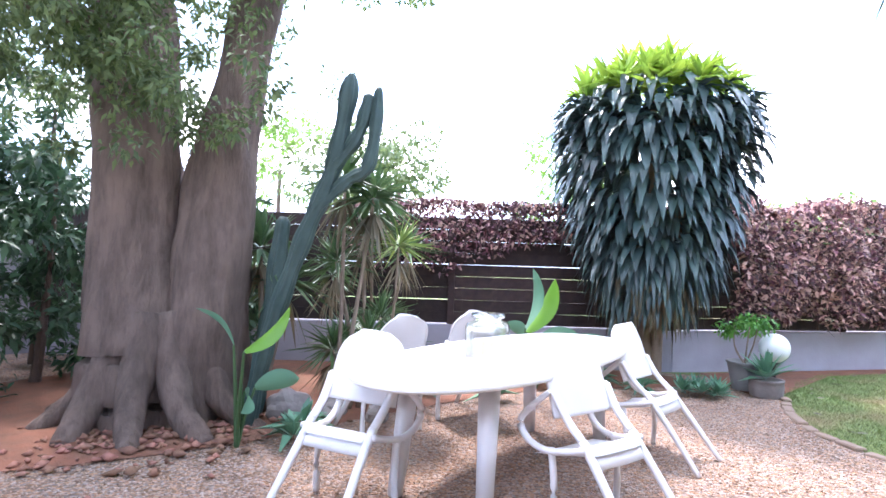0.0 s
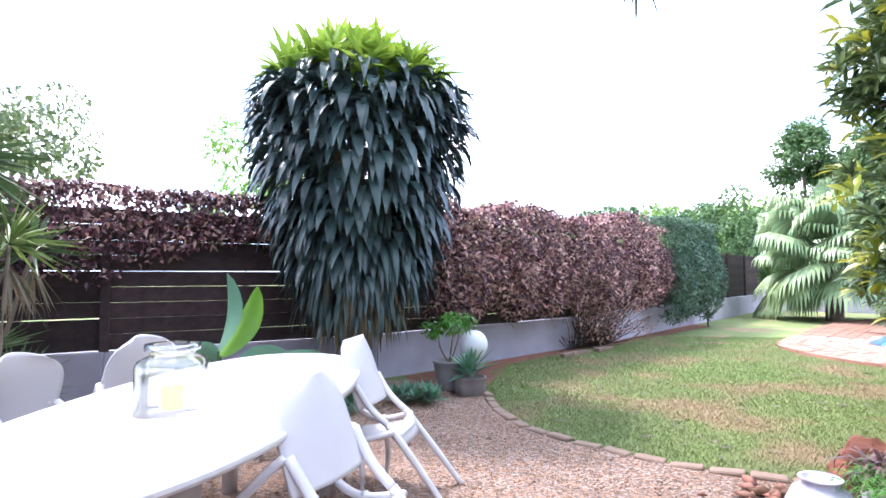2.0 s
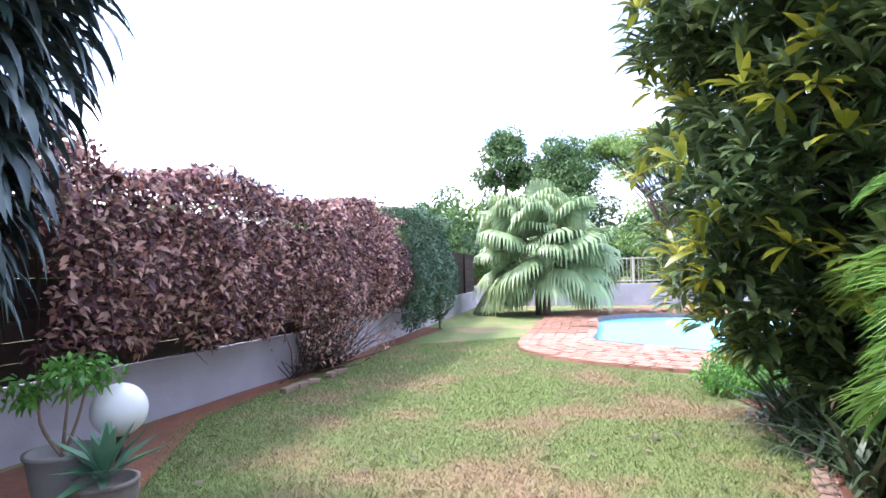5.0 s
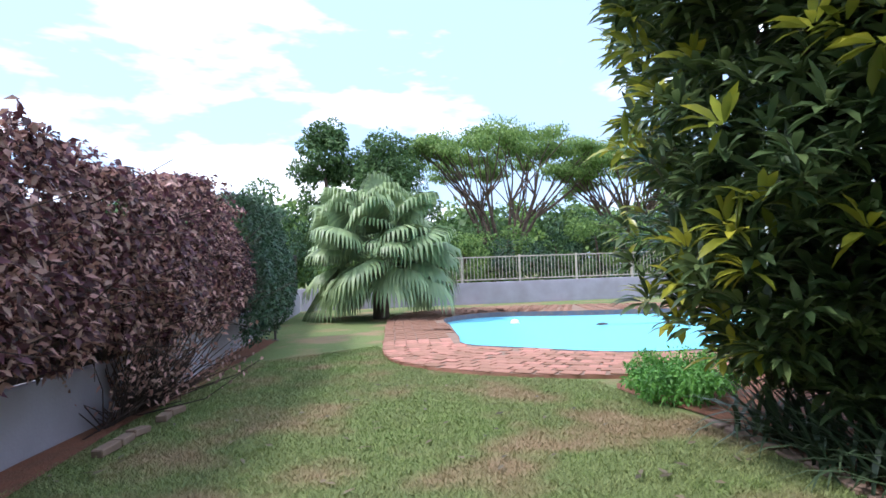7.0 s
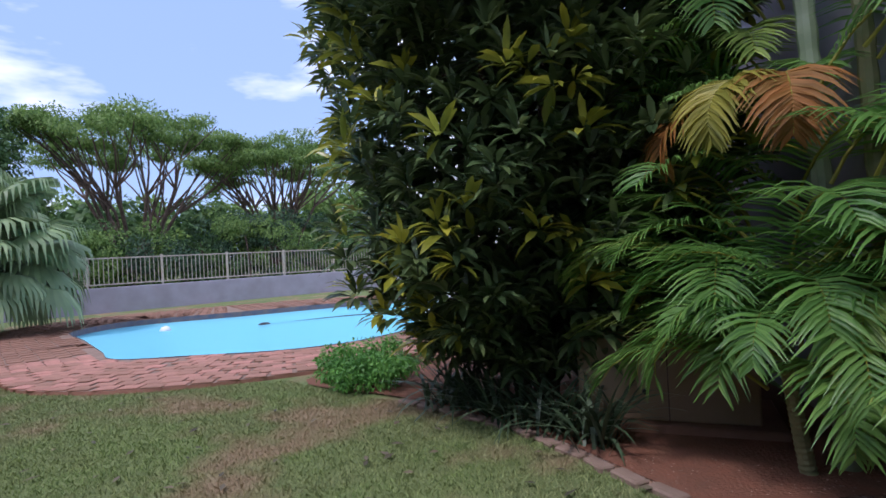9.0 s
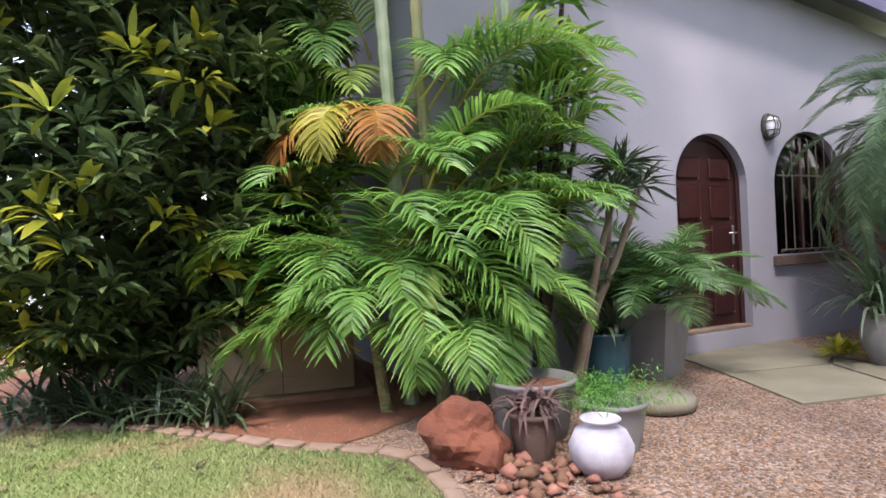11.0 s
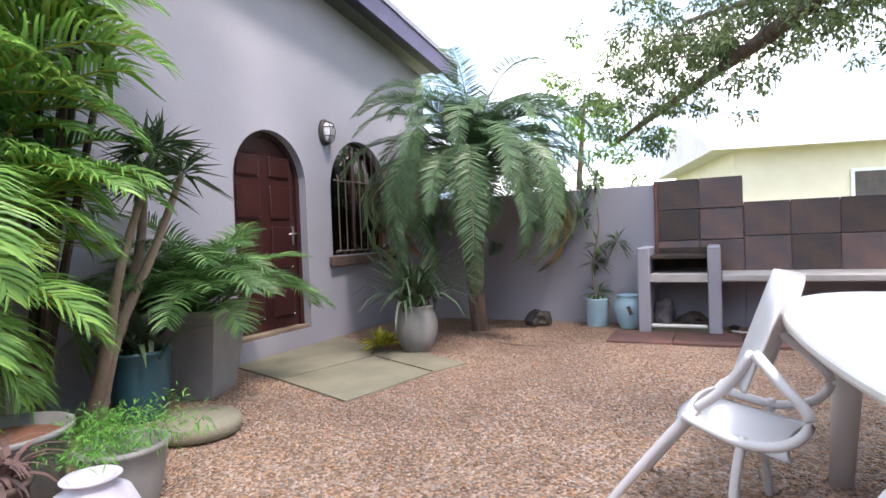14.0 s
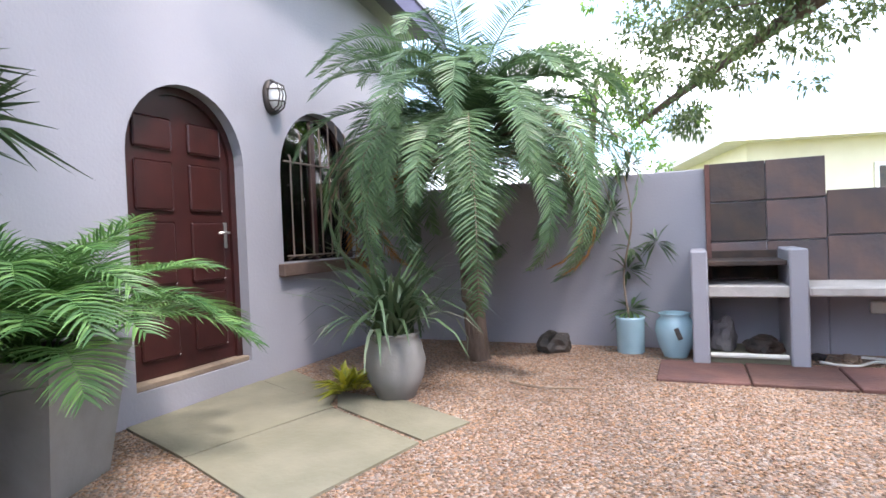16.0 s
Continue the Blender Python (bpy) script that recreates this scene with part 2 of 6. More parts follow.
L_DRAC = leafmat("dracaena_leaf", (0.060, 0.098, 0.092), (0.040, 0.070, 0.070), 0.4, 0.33, 0.1, 0.5)
L_DRACTOP = leafmat("bright_dracaena_leaf", (0.30, 0.42, 0.05), (0.20, 0.34, 0.05), 0.3, 0.4, 0.35)
L_DRACDRY = leafmat("dry_dracaena_leaf", (0.20, 0.16, 0.09), (0.10, 0.09, 0.06), 0.4, 0.7, 0.15)
# Dark purple and pale pink put the hedge's shaded depth and highlights into colour.
L_BROWN = leafmat("copper_hedge_leaf", (0.15, 0.06, 0.062), (0.075, 0.032, 0.045), 0.7, 0.5, 0.2)
L_BROWN2 = leafmat("dry_and_lit_pink_leaf", (0.56, 0.36, 0.29), (0.42, 0.24, 0.20), 0.4, 0.55, 0.25)
L_HEDGE = leafmat("green_hedge_leaf", (0.065, 0.125, 0.06), (0.045, 0.10, 0.055), 0.4, 0.4)
L_PALM = leafmat("palm_leaflet", (0.25, 0.46, 0.11), (0.15, 0.34, 0.075), 0.4, 0.34, 0.38, 0.5)
L_POTPALM = leafmat("potted_palm_leaflet", (0.14, 0.28, 0.085), (0.08, 0.19, 0.06), 0.5, 0.36, 0.3)
L_PALMLIME = leafmat("lime_palm_leaflet", (0.38, 0.50, 0.12), (0.26, 0.40, 0.08), 0.35, 0.38, 0.38)
L_PALMY = leafmat("yellow_palm_leaflet", (0.42, 0.38, 0.06), (0.30, 0.30, 0.05), 0.3, 0.45, 0.3)
L_PALMDRY = leafmat("orange_dry_leaflet", (0.42, 0.20, 0.04), (0.30, 0.13, 0.03), 0.3, 0.6, 0.25)
L_DATE = leafmat("feather_palm_leaflet", (0.16, 0.26, 0.125), (0.10, 0.185, 0.09), 0.35, 0.32, 0.25, 0.5)
L_FAN = leafmat("fan_palm_leaf", (0.32, 0.42, 0.21), (0.22, 0.32, 0.15), 0.3, 0.4, 0.25)
L_CROT = leafmat("croton_leaf", (0.13, 0.185, 0.065), (0.07, 0.125, 0.05), 0.6, 0.34, 0.25, 0.45)
L_CROTY = leafmat("yellow_croton_leaf", (0.45, 0.42, 0.04), (0.22, 0.28, 0.04), 0.4, 0.3, 0.25, 0.5)
L_TREE = leafmat("tree_leaf", (0.15, 0.20, 0.075), (0.10, 0.15, 0.06), 0.4, 0.45, 0.35)
L_LIME = leafmat("lime_leaf", (0.22, 0.38, 0.07), (0.16, 0.30, 0.06), 0.3, 0.45, 0.35)
L_FAR = leafmat("far_tree_leaf", (0.10, 0.19, 0.06), (0.065, 0.135, 0.045), 0.4, 0.6, 0.25)
L_ACACIA = leafmat("acacia_leaf", (0.21, 0.33, 0.09), (0.15, 0.26, 0.07), 0.35, 0.6, 0.4)
L_YUCCA = leafmat("yucca_leaf", (0.085, 0.155, 0.06), (0.055, 0.11, 0.045), 0.35, 0.4, 0.15)
L_YUCCAY = leafmat("pale_yucca_leaf", (0.28, 0.36, 0.10), (0.18, 0.27, 0.07), 0.3, 0.4, 0.2)
L_STREL = leafmat("broad_leaf", (0.15, 0.33, 0.035), (0.11, 0.26, 0.03), 0.2, 0.35, 0.3)
L_BLUE = leafmat("blue_green_leaf", (0.14, 0.29, 0.18), (0.10, 0.22, 0.14), 0.25, 0.4, 0.15)
L_GRASSY = leafmat("bright_fine_leaf", (0.14, 0.36, 0.06), (0.09, 0.26, 0.05), 0.3, 0.5, 0.3)
L_SPIDER = leafmat("reddish_strap_leaf", (0.20, 0.11, 0.10), (0.13, 0.09, 0.08), 0.3, 0.5, 0.15)
L_STRAP = leafmat("strap_leaf", (0.075, 0.12, 0.06), (0.05, 0.085, 0.045), 0.35, 0.4, 0.15)
L_STRAPP = leafmat("pale_strap_leaf", (0.38, 0.42, 0.30), (0.28, 0.33, 0.22), 0.2, 0.45, 0.15)
L_FLOWER = leafmat("flower_stalk", (0.28, 0.26, 0.05), (0.20, 0.19, 0.04), 0.4, 0.7, 0.1)


def glass_mat(name, col, rough, alpha_like, ior=1.45):
    m = bpy.data.materials.new(name)
    m.use_nodes = True
    n, l = m.node_tree.nodes, m.node_tree.links
    g, t, x = n.new("ShaderNodeBsdfGlossy"), n.new("ShaderNodeBsdfTransparent"), n.new("ShaderNodeMixShader")
    g.inputs["Roughness"].default_value = rough
    t.inputs["Color"].default_value = (*col, 1)
    f = n.new("ShaderNodeFresnel"); f.inputs["IOR"].default_value = ior
    mr = n.new("ShaderNodeMapRange"); mr.inputs["To Min"].default_value = alpha_like
    l.new(f.outputs[0], mr.inputs["Value"])
    l.new(mr.outputs[0], x.inputs[0]); l.new(t.outputs[0], x.inputs[1]); l.new(g.outputs[0], x.inputs[2])
    l.new(x.outputs[0], n["Material Output"].inputs["Surface"])
    return m


GLASS = glass_mat("clear_glass", (0.93, 0.95, 0.94), 0.02, 0.06)
WATER = glass_mat("pool_water", (0.75, 0.95, 0.98), 0.03, 0.05, 1.01)
_wt = WATER.node_tree
_df, _mx = _wt.nodes.new("ShaderNodeBsdfDiffuse"), _wt.nodes.new("ShaderNodeMixShader")
_df.inputs["Color"].default_value = (0.22, 0.60, 0.73, 1)
_mx.inputs[0].default_value = 0.72
_old = _wt.nodes["Material Output"].inputs["Surface"].links[0].from_socket
_wt.links.new(_old, _mx.inputs[1]); _wt.links.new(_df.outputs[0], _mx.inputs[2]); _wt.links.new(_mx.outputs[0], _wt.nodes["Material Output"].inputs["Surface"])
wb = WATER.node_tree
_ns, _bp = wb.nodes.new("ShaderNodeTexNoise"), wb.nodes.new("ShaderNodeBump")
_ns.inputs["Scale"].default_value = 4.0
_bp.inputs["Strength"].default_value = 0.25
wb.links.new(_ns.outputs["Fac"], _bp.inputs["Height"])
wb.links.new(_bp.outputs[0], [k for k in wb.nodes if k.type == "BSDF_GLOSSY"][0].inputs["Normal"])


# ---- builders ----
def empty(name, label, category, loc=(0, 0, 0), rz=0.0, group="", kind=""):
    ob = new(name)
    ob.matrix_basis = pose(*loc, 0, 0, rz)
    ob.empty_display_size = 0.05
    return tagged(ob, label, category, group, kind)


def link_mesh(name, verts, faces, material, parent=None, label="", smooth=False):
    me = bpy.data.meshes.new(name)
    me.from_pydata([tuple(v) for v in verts], [], [tuple(f) for f in faces])
    if smooth:
        me.polygons.foreach_set("use_smooth", [True] * len(me.polygons))
    me.materials.append(material)
    ob = new(name, me)
    ob.parent = parent
    return tagged(ob, label)


def part(name, bm, material, parent=None, label="", smooth=False):
    bmesh.ops.recalc_face_normals(bm, faces=bm.faces)
    me = bpy.data.meshes.new(name)
    bm.to_mesh(me)
    bm.free()
    if smooth:
        me.polygons.foreach_set("use_smooth", [True] * len(me.polygons))
    me.materials.append(material)
    ob = new(name, me)
    ob.parent = parent
    return tagged(ob, label)


def box_bm(x0, x1, y0, y1, z0, z1, bevel=0.0, bm=None, seg=1):
    bm2 = bmesh.new()
    bmesh.ops.create_cube(bm2, size=1)
    bmesh.ops.scale(bm2, vec=(x1 - x0, y1 - y0, z1 - z0), verts=bm2.verts)
    bmesh.ops.translate(bm2, vec=((x0 + x1) / 2, (y0 + y1) / 2, (z0 + z1) / 2), verts=bm2.verts)
    if bevel:
        bmesh.ops.bevel(bm2, geom=bm2.edges[:], offset=bevel, segments=seg, affect="EDGES", profile=0.5)
    if bm is None:
        return bm2
    tmp = bpy.data.meshes.new("tmp")
    bm2.to_mesh(tmp); bm2.free(); bm.from_mesh(tmp); bpy.data.meshes.remove(tmp)
    return bm


def lathe_bm(profile, n=28, bm=None):
    """A body turned about z from (radius, height) pairs."""
    bm = bm or bmesh.new()
    rings = []
    for r, z in profile:
        rings.append([bm.verts.new((r * math.cos(2 * math.pi * i / n), r * math.sin(2 * math.pi * i / n), z)) for i in range(n)])
    for a, b in zip(rings, rings[1:]):
        for i in range(n):
            bm.faces.new((a[i], a[(i + 1) % n], b[(i + 1) % n], b[i]))
    bm.faces.new(rings[0][::-1])
    bm.faces.new(rings[-1])
    return bm


def tube(pts, radii, n=8, flat=1.0):
    """Vertices and faces of a tapered tube along points."""
    pts = [Vector(p) for p in pts]
    vs, fs = [], []
    up = Vector((0, 0, 1))
    for i, p in enumerate(pts):
        d = (pts[min(i + 1, len(pts) - 1)] - pts[max(i - 1, 0)]).normalized()
        a = d.cross(up)
        a = a.normalized() if a.length > 0.05 else d.cross(Vector((0, 1, 0))).normalized()
        b = d.cross(a)
        r = radii[i] if hasattr(radii, "__len__") else radii
        for k in range(n):
            w = 2 * math.pi * k / n
            vs.append(p + a * r * math.cos(w) + b * r * flat * math.sin(w))
    for i in range(len(pts) - 1):
        for k in range(n):
            fs.append((i * n + k, i * n + (k + 1) % n, (i + 1) * n + (k + 1) % n, (i + 1) * n + k))
    fs.append(tuple(range(n))[::-1])
    fs.append(tuple(range((len(pts) - 1) * n, len(pts) * n)))
    return vs, fs


def spline(ctrl, n=8, closed=False):
    """Catmull-Rom points through ctrl."""
    c = [np.array(p, float) for p in ctrl]
    m, out = len(c), []
    for i in range(m if closed else m - 1):
        if closed:
            p0, p1, p2, p3 = c[(i - 1) % m], c[i], c[(i + 1) % m], c[(i + 2) % m]
        else:
            p0, p1, p2, p3 = c[max(i - 1, 0)], c[i], c[i + 1], c[min(i + 2, m - 1)]
        for k in range(n):
            t = k / n
            out.append(0.5 * (2 * p1 + (p2 - p0) * t + (2 * p0 - 5 * p1 + 4 * p2 - p3) * t * t + (3 * p1 - p0 - 3 * p2 + p3) * t ** 3))
    if not closed:
        out.append(c[-1])
    return out


class Bag:
    """Gathers pieces of one mesh."""
    def __init__(self):
        self.v, self.f = [], []

    def add(self, vs, fs):
        o = len(self.v)
        self.v += [tuple(p) for p in vs]
        self.f += [tuple(i + o for i in f) for f in fs]
        return self


rng = np.random.default_rng(7)


def unit(a):
    return a / np.maximum(np.linalg.norm(a, axis=-1, keepdims=True), 1e-6)


def leaf_arrays(P, A, N, L, W, droop=0.15, fold=0.12, widest=0.45):
    """Folded, drooping leaves: base, two sides, rib and tip each; four triangles a leaf."""
    n = len(P)
    L, W = np.broadcast_to(L, n)[:, None], np.broadcast_to(W, n)[:, None]
    A = unit(A)
    S = unit(np.cross(A, N))
    N = unit(np.cross(S, A))
    down = np.array([0, 0, -1.0])
    mid = P + A * L * widest
    left, right = mid + S * W / 2 + N * W * fold, mid - S * W / 2 + N * W * fold
    tip = P + A * L + down * L * droop
    V = np.stack([P, left, mid + down * L * droop * 0.15, right, tip], 1).reshape(-1, 3)
    o = (np.arange(n) * 5)[:, None]
    F = np.concatenate([o + np.array([[0, 2, 1]]), o + np.array([[0, 3, 2]]), o + np.array([[1, 2, 4]]), o + np.array([[2, 3, 4]])], 0)
    return V, F


def lance_arrays(P, A, N, L, W, bend=1.0, fold=0.12, k=4, blunt=0.75):
    """Curved lance-shaped leaves of k pieces that bow towards the ground."""
    n = len(P)
    L, W, bend = (np.broadcast_to(q, n)[:, None] for q in (L, W, bend))
    d = unit(np.asarray(A, float))
    S = unit(np.cross(d, N))
    p, rows = np.array(P, float), []
    down = np.array([0, 0, -1.0])
    for i in range(k + 1):
        t = i / k
        w = W * 0.5 * max(0.03, math.sin(math.pi * (0.06 + 0.94 * t) ** blunt))
        up = np.cross(S, d)
        rows += [p + S * w + up * w * fold * 2, p.copy(), p - S * w + up * w * fold * 2]
        p = p + d * L / k
        d = unit(d + down * bend / k)
    V = np.stack(rows, 1).reshape(-1, 3)
    one = []
    for i in range(k):
        a = 3 * i
        one += [(a, a + 1, a + 4), (a, a + 4, a + 3), (a + 1, a + 2, a + 5), (a + 1, a + 5, a + 4)]
    F = (np.array(one)[None] + (np.arange(n) * 3 * (k + 1))[:, None, None]).reshape(-1, 3)
    return V, F


def leaf_mesh(name, V, F, material, parent=None, label=""):
    me = bpy.data.meshes.new(name)
    me.vertices.add(len(V)); me.vertices.foreach_set("co", np.asarray(V, np.float32).ravel())
    me.loops.add(3 * len(F)); me.loops.foreach_set("vertex_index", np.asarray(F, np.int32).ravel())
    me.polygons.add(len(F)); me.polygons.foreach_set("loop_start", np.arange(0, 3 * len(F), 3, dtype=np.int32))
    me.update(calc_edges=True)
    me.materials.append(material)
    ob = new(name, me)
    ob.parent = parent
    return tagged(ob, label)


def rand_dirs(n):
    return unit(rng.normal(size=(n, 3)))


def cloud_leaves(centres, radii, per, L, W, up=0.3, droop=0.2, shell=0.55):
    """Leaves in the outer shells of uneven clumps."""
    Ps, As, Ns = [], [], []
    for c, r in zip(centres, radii):
        d = rand_dirs(per)
        rad = rng.uniform(shell, 1.0, (per, 1)) ** 0.7
        p = np.array(c) + d * rad * np.array(r)
        Ps.append(p)
        As.append(unit(d * 0.7 + rng.normal(size=(per, 3)) * 0.6 + np.array([0, 0, -0.15])))
        Ns.append(unit(d + np.array([0, 0, up]) + rng.normal(size=(per, 3)) * 0.35))
    P, A, N = map(np.concatenate, (Ps, As, Ns))
    n = len(P)
    return leaf_arrays(P, A, N, L * rng.uniform(0.6, 1.25, n), W * rng.uniform(0.7, 1.2, n), droop)


def frond_arrays(base, az, elev, length, droop, leaflets, leaf_len, leaf_w, vee=0.5, hang=0.3, start=0.2, roll=0.0):
    """A feather palm leaf: (rachis points, leaflet arrays)."""
    n = 14
    pts, p, e = [], np.array(base, float), elev
    for i in range(n + 1):
        pts.append(p.copy())
        d = np.array([math.cos(az) * math.cos(e), math.sin(az) * math.cos(e), math.sin(e)])
        p = p + d * length / n
        e -= droop / n * (0.5 + 1.2 * i / n)
    pts = np.array(pts)
    t = np.linspace(start, 0.99, leaflets)
    ix = t * n
    i0 = np.minimum(ix.astype(int), n - 1)
    fr = (ix - i0)[:, None]
    P = pts[i0] * (1 - fr) + pts[i0 + 1] * fr
    D = unit(pts[i0 + 1] - pts[i0])
    side = unit(np.cross(D, np.array([0, 0, 1.0])))
    upv = unit(np.cross(side, D))
    prof = np.sin(np.pi * np.clip(0.18 + 0.78 * t, 0, 1)) ** 0.6
    Ps, As, Ns, Ls = [], [], [], []
    for s in (-1, 1):
        jit = rng.normal(size=P.shape) * 0.05
        a = side * s * (1 - 0.4 * t[:, None] ** 2) + D * (0.30 + 0.42 * t[:, None]) + upv * vee * 0.6 + jit
        Ps.append(P); As.append(a); Ns.append(upv + side * s * -0.4 + jit); Ls.append(leaf_len * prof * rng.uniform(0.9, 1.08, leaflets))
    V, F = lance_arrays(np.concatenate(Ps), np.concatenate(As), np.concatenate(Ns), np.concatenate(Ls), leaf_w, hang * 3.0, 0.3, 3, 0.6)
    return pts, V, F


def feather_palm(thing, crown, fronds, length, leaflets, leaf_len, leaf_w, material, stem_mat, elev=(0.2, 1.3), droop=(0.9, 1.7), az0=0.0, azspan=2 * math.pi, name="frond", rach=0.012, hang=0.3, vee=0.5):
    for i in range(fronds):
        az = az0 + azspan * ((i * 0.618034) % 1.0) + rng.normal() * 0.12
        el = elev[0] + (elev[1] - elev[0]) * (i + 0.5) / fronds
        ln = length * rng.uniform(0.85, 1.12)
        one_frond(thing, crown, az, el, ln, rng.uniform(*droop), leaflets, leaf_len, leaf_w, material, stem_mat, name, rach, hang, vee)


def one_frond(thing, base, az, el, ln, droop, leaflets, leaf_len, leaf_w, material, stem_mat, name="frond", rach=0.012, hang=0.3, vee=0.5):
    pts, V, F = frond_arrays(base, az, el, ln, droop, leaflets, leaf_len, leaf_w, vee, hang)
    fr = leaf_mesh(name, V, F, material, thing)
    vs, fs = tube(pts[::2], [rach * (1 - 0.8 * i / 7) for i in range(len(pts[::2]))], 5)
    link_mesh("rachis", vs, fs, stem_mat, fr)
    return fr


def rosette(thing, c, n, L, W, material, elev=(0.1, 1.3), droop=0.35, name="leaves", fold=0.15, widest=0.4):
    az = rng.uniform(0, 2 * math.pi, n)
    el = rng.uniform(*elev, n)
    A = np.stack([np.cos(az) * np.cos(el), np.sin(az) * np.cos(el), np.sin(el)], 1)
    N = np.stack([-np.cos(az) * np.sin(el), -np.sin(az) * np.sin(el), np.cos(el)], 1)
    P = np.array(c) + A * 0.02
    V, F = leaf_arrays(P, A, N, L * rng.uniform(0.75, 1.15, n), W * rng.uniform(0.8, 1.1, n), droop, fold, widest)
    return leaf_mesh(name, V, F, material, thing)


def strap_arrays(P, az, el, L, W, droop, k=5):
    """Long bending strap leaves of k pieces."""
    Vs, Fs, o = [], [], 0
    for p, a, e, l, w, d in zip(P, az, el, L, W, droop):
        q, s = np.array(p, float), np.array([-math.sin(a), math.cos(a), 0])
        rows = []
        for i in range(k + 1):
            ww = w * (1 - (i / k) ** 2) * (0.6 + 0.8 * min(1, i / 1.5)) * 0.5 + 0.001
            rows += [q - s * ww, q + s * ww]
            q = q + np.array([math.cos(a) * math.cos(e), math.sin(a) * math.cos(e), math.sin(e)]) * l / k
            e -= d / k
        Vs += rows
        for i in range(k):
            b = o + 2 * i
            Fs += [(b, b + 1, b + 3), (b, b + 3, b + 2)]
        o += 2 * (k + 1)
    return np.array(Vs), np.array(Fs)


def strap_clump(thing, c, n, L, W, material, el=(0.6, 1.45), droop=(0.8, 2.2), spread=0.06, name="leaves"):
    P = np.array(c) + np.c_[rng.normal(size=(n, 2)) * spread, np.zeros(n)]
    V, F = strap_arrays(P, rng.uniform(0, 6.28, n), rng.uniform(*el, n), L * rng.uniform(0.6, 1.1, n), W * rng.uniform(0.8, 1.2, n), rng.uniform(*droop, n))
    return leaf_mesh(name, V, F, material, thing)


def rock(name, loc, size, material, label, seed, category="rock", group="", cuts=3):
    bm = bmesh.new()
    bmesh.ops.create_icosphere(bm, subdivisions=cuts, radius=1)
    for v in bm.verts:
        k = noise.noise(v.co * 1.3 + Vector((seed, 0, 0))) * 0.42 + noise.noise(v.co * 4 + Vector((0, seed, 0))) * 0.13
        v.co *= 1 + k
        v.co.z = max(v.co.z, -0.62)
    bmesh.ops.scale(bm, vec=size, verts=bm.verts)
    low = min(v.co.z for v in bm.verts)
    bmesh.ops.translate(bm, vec=(0, 0, -low), verts=bm.verts)
    ob = part(name, bm, material)
    ob.matrix_basis = pose(*loc, 0, 0, seed * 47)
    return tagged(ob, label, category, group)


def poly_sheet(name, pts, z, material, label, kind="structure"):
    bm = bmesh.new()
    vs = [bm.verts.new((p[0], p[1], z)) for p in pts]
    edges = [bm.edges.new((vs[i], vs[(i + 1) % len(vs)])) for i in range(len(vs))]
    bmesh.ops.triangle_fill(bm, use_beauty=False, use_dissolve=False, edges=edges)
    bm.normal_update()
    for f in bm.faces:
        if f.normal.z < 0:
            f.normal_flip()
    me = bpy.data.meshes.new(name)
    bm.to_mesh(me); bm.free()
    me.materials.append(material)
    ob = new(name, me)
    return tagged(ob, label, "", "", kind)
# ---- ground ----
POOL = spline([(8.35, 10.6), (8.6, 9.5), (9.14, 8.05), (10.3, 7.2), (13, 6.7), (16.3, 7.3), (17.6, 9.2), (16.6, 11.2), (14.9, 13.1), (13.3, 15.0), (11.5, 14.8), (10.2, 13.1), (9.0, 11.5)], 6, True)
DECK = spline([(6.55, 9.9), (6.75, 8.5), (7.67, 7.1), (9.2, 5.9), (13, 5.2), (17.6, 5.9), (19.6, 8.6), (19.0, 12.2), (16.4, 15.8), (13.8, 17.6), (11.3, 16.8), (9.6, 14.8), (8.26, 12.9), (7.4, 11.7), (6.85, 10.8)], 6, True)
EDGE = spline([(1.5, 5.6), (1.72, 4.6), (2.05, 3.95), (2.62, 3.45), (3.2, 3.1), (3.75, 2.95), (4.2, 3.0), (4.55, 3.3), (4.92, 3.71), (5.75, 4.46), (6.53, 5.66)], 8)
FENCE_LINE = [(-6.5, 0.6), (-2.2, 4.2), (0.1, 6.15), (3.6, 10.55), (10.9, 22.0)]
FAR_WALL = [(10.9, 22.6), (27.5, 11.2)]


def ring_sheet(name, outer, inner, z, material, label):
    """Flat ground with a hole in it."""
    bm = bmesh.new()
    edges = []
    for loop in (outer, inner):
        vs = [bm.verts.new((p[0], p[1], z)) for p in loop]
        edges += [bm.edges.new((vs[i], vs[(i + 1) % len(vs)])) for i in range(len(vs))]
    bmesh.ops.triangle_fill(bm, use_beauty=True, use_dissolve=False, edges=edges)
    bm.normal_update()
    for f in bm.faces:
        if f.normal.z < 0:
            f.normal_flip()
    me = bpy.data.meshes.new(name)
    bm.to_mesh(me); bm.free()
    me.materials.append(material)
    return tagged(new(name, me), label, "", "", "structure")


far_ring = [(900 * math.cos(a / 24 * 2 * math.pi), 900 * math.sin(a / 24 * 2 * math.pi)) for a in range(24)]
ring_sheet("ground", far_ring, POOL, 0.0, LAWN, "mown green lawn with dry brown patches")
gravel_pts = [(-7.2, -4.4), (5.75, -4.4)] + [tuple(p) for p in EDGE[::-1]] + [(1.2, 6.4), (-0.2, 5.9), (-2.4, 4.1), (-6.6, 0.6)]
poly_sheet("gravel", gravel_pts, 0.008, GRAVEL, "loose orange-brown gravel yard")
poly_sheet("bed_soil", spline([(4.62, 3.3), (5.0, 3.68), (5.82, 4.42), (6.6, 5.6), (7.3, 7.0), (8.9, 6.0), (9, 3), (5.4, 2.2), (4.8, 2.8)], 5, True), 0.016, SOIL, "bare red soil of the planting bed")
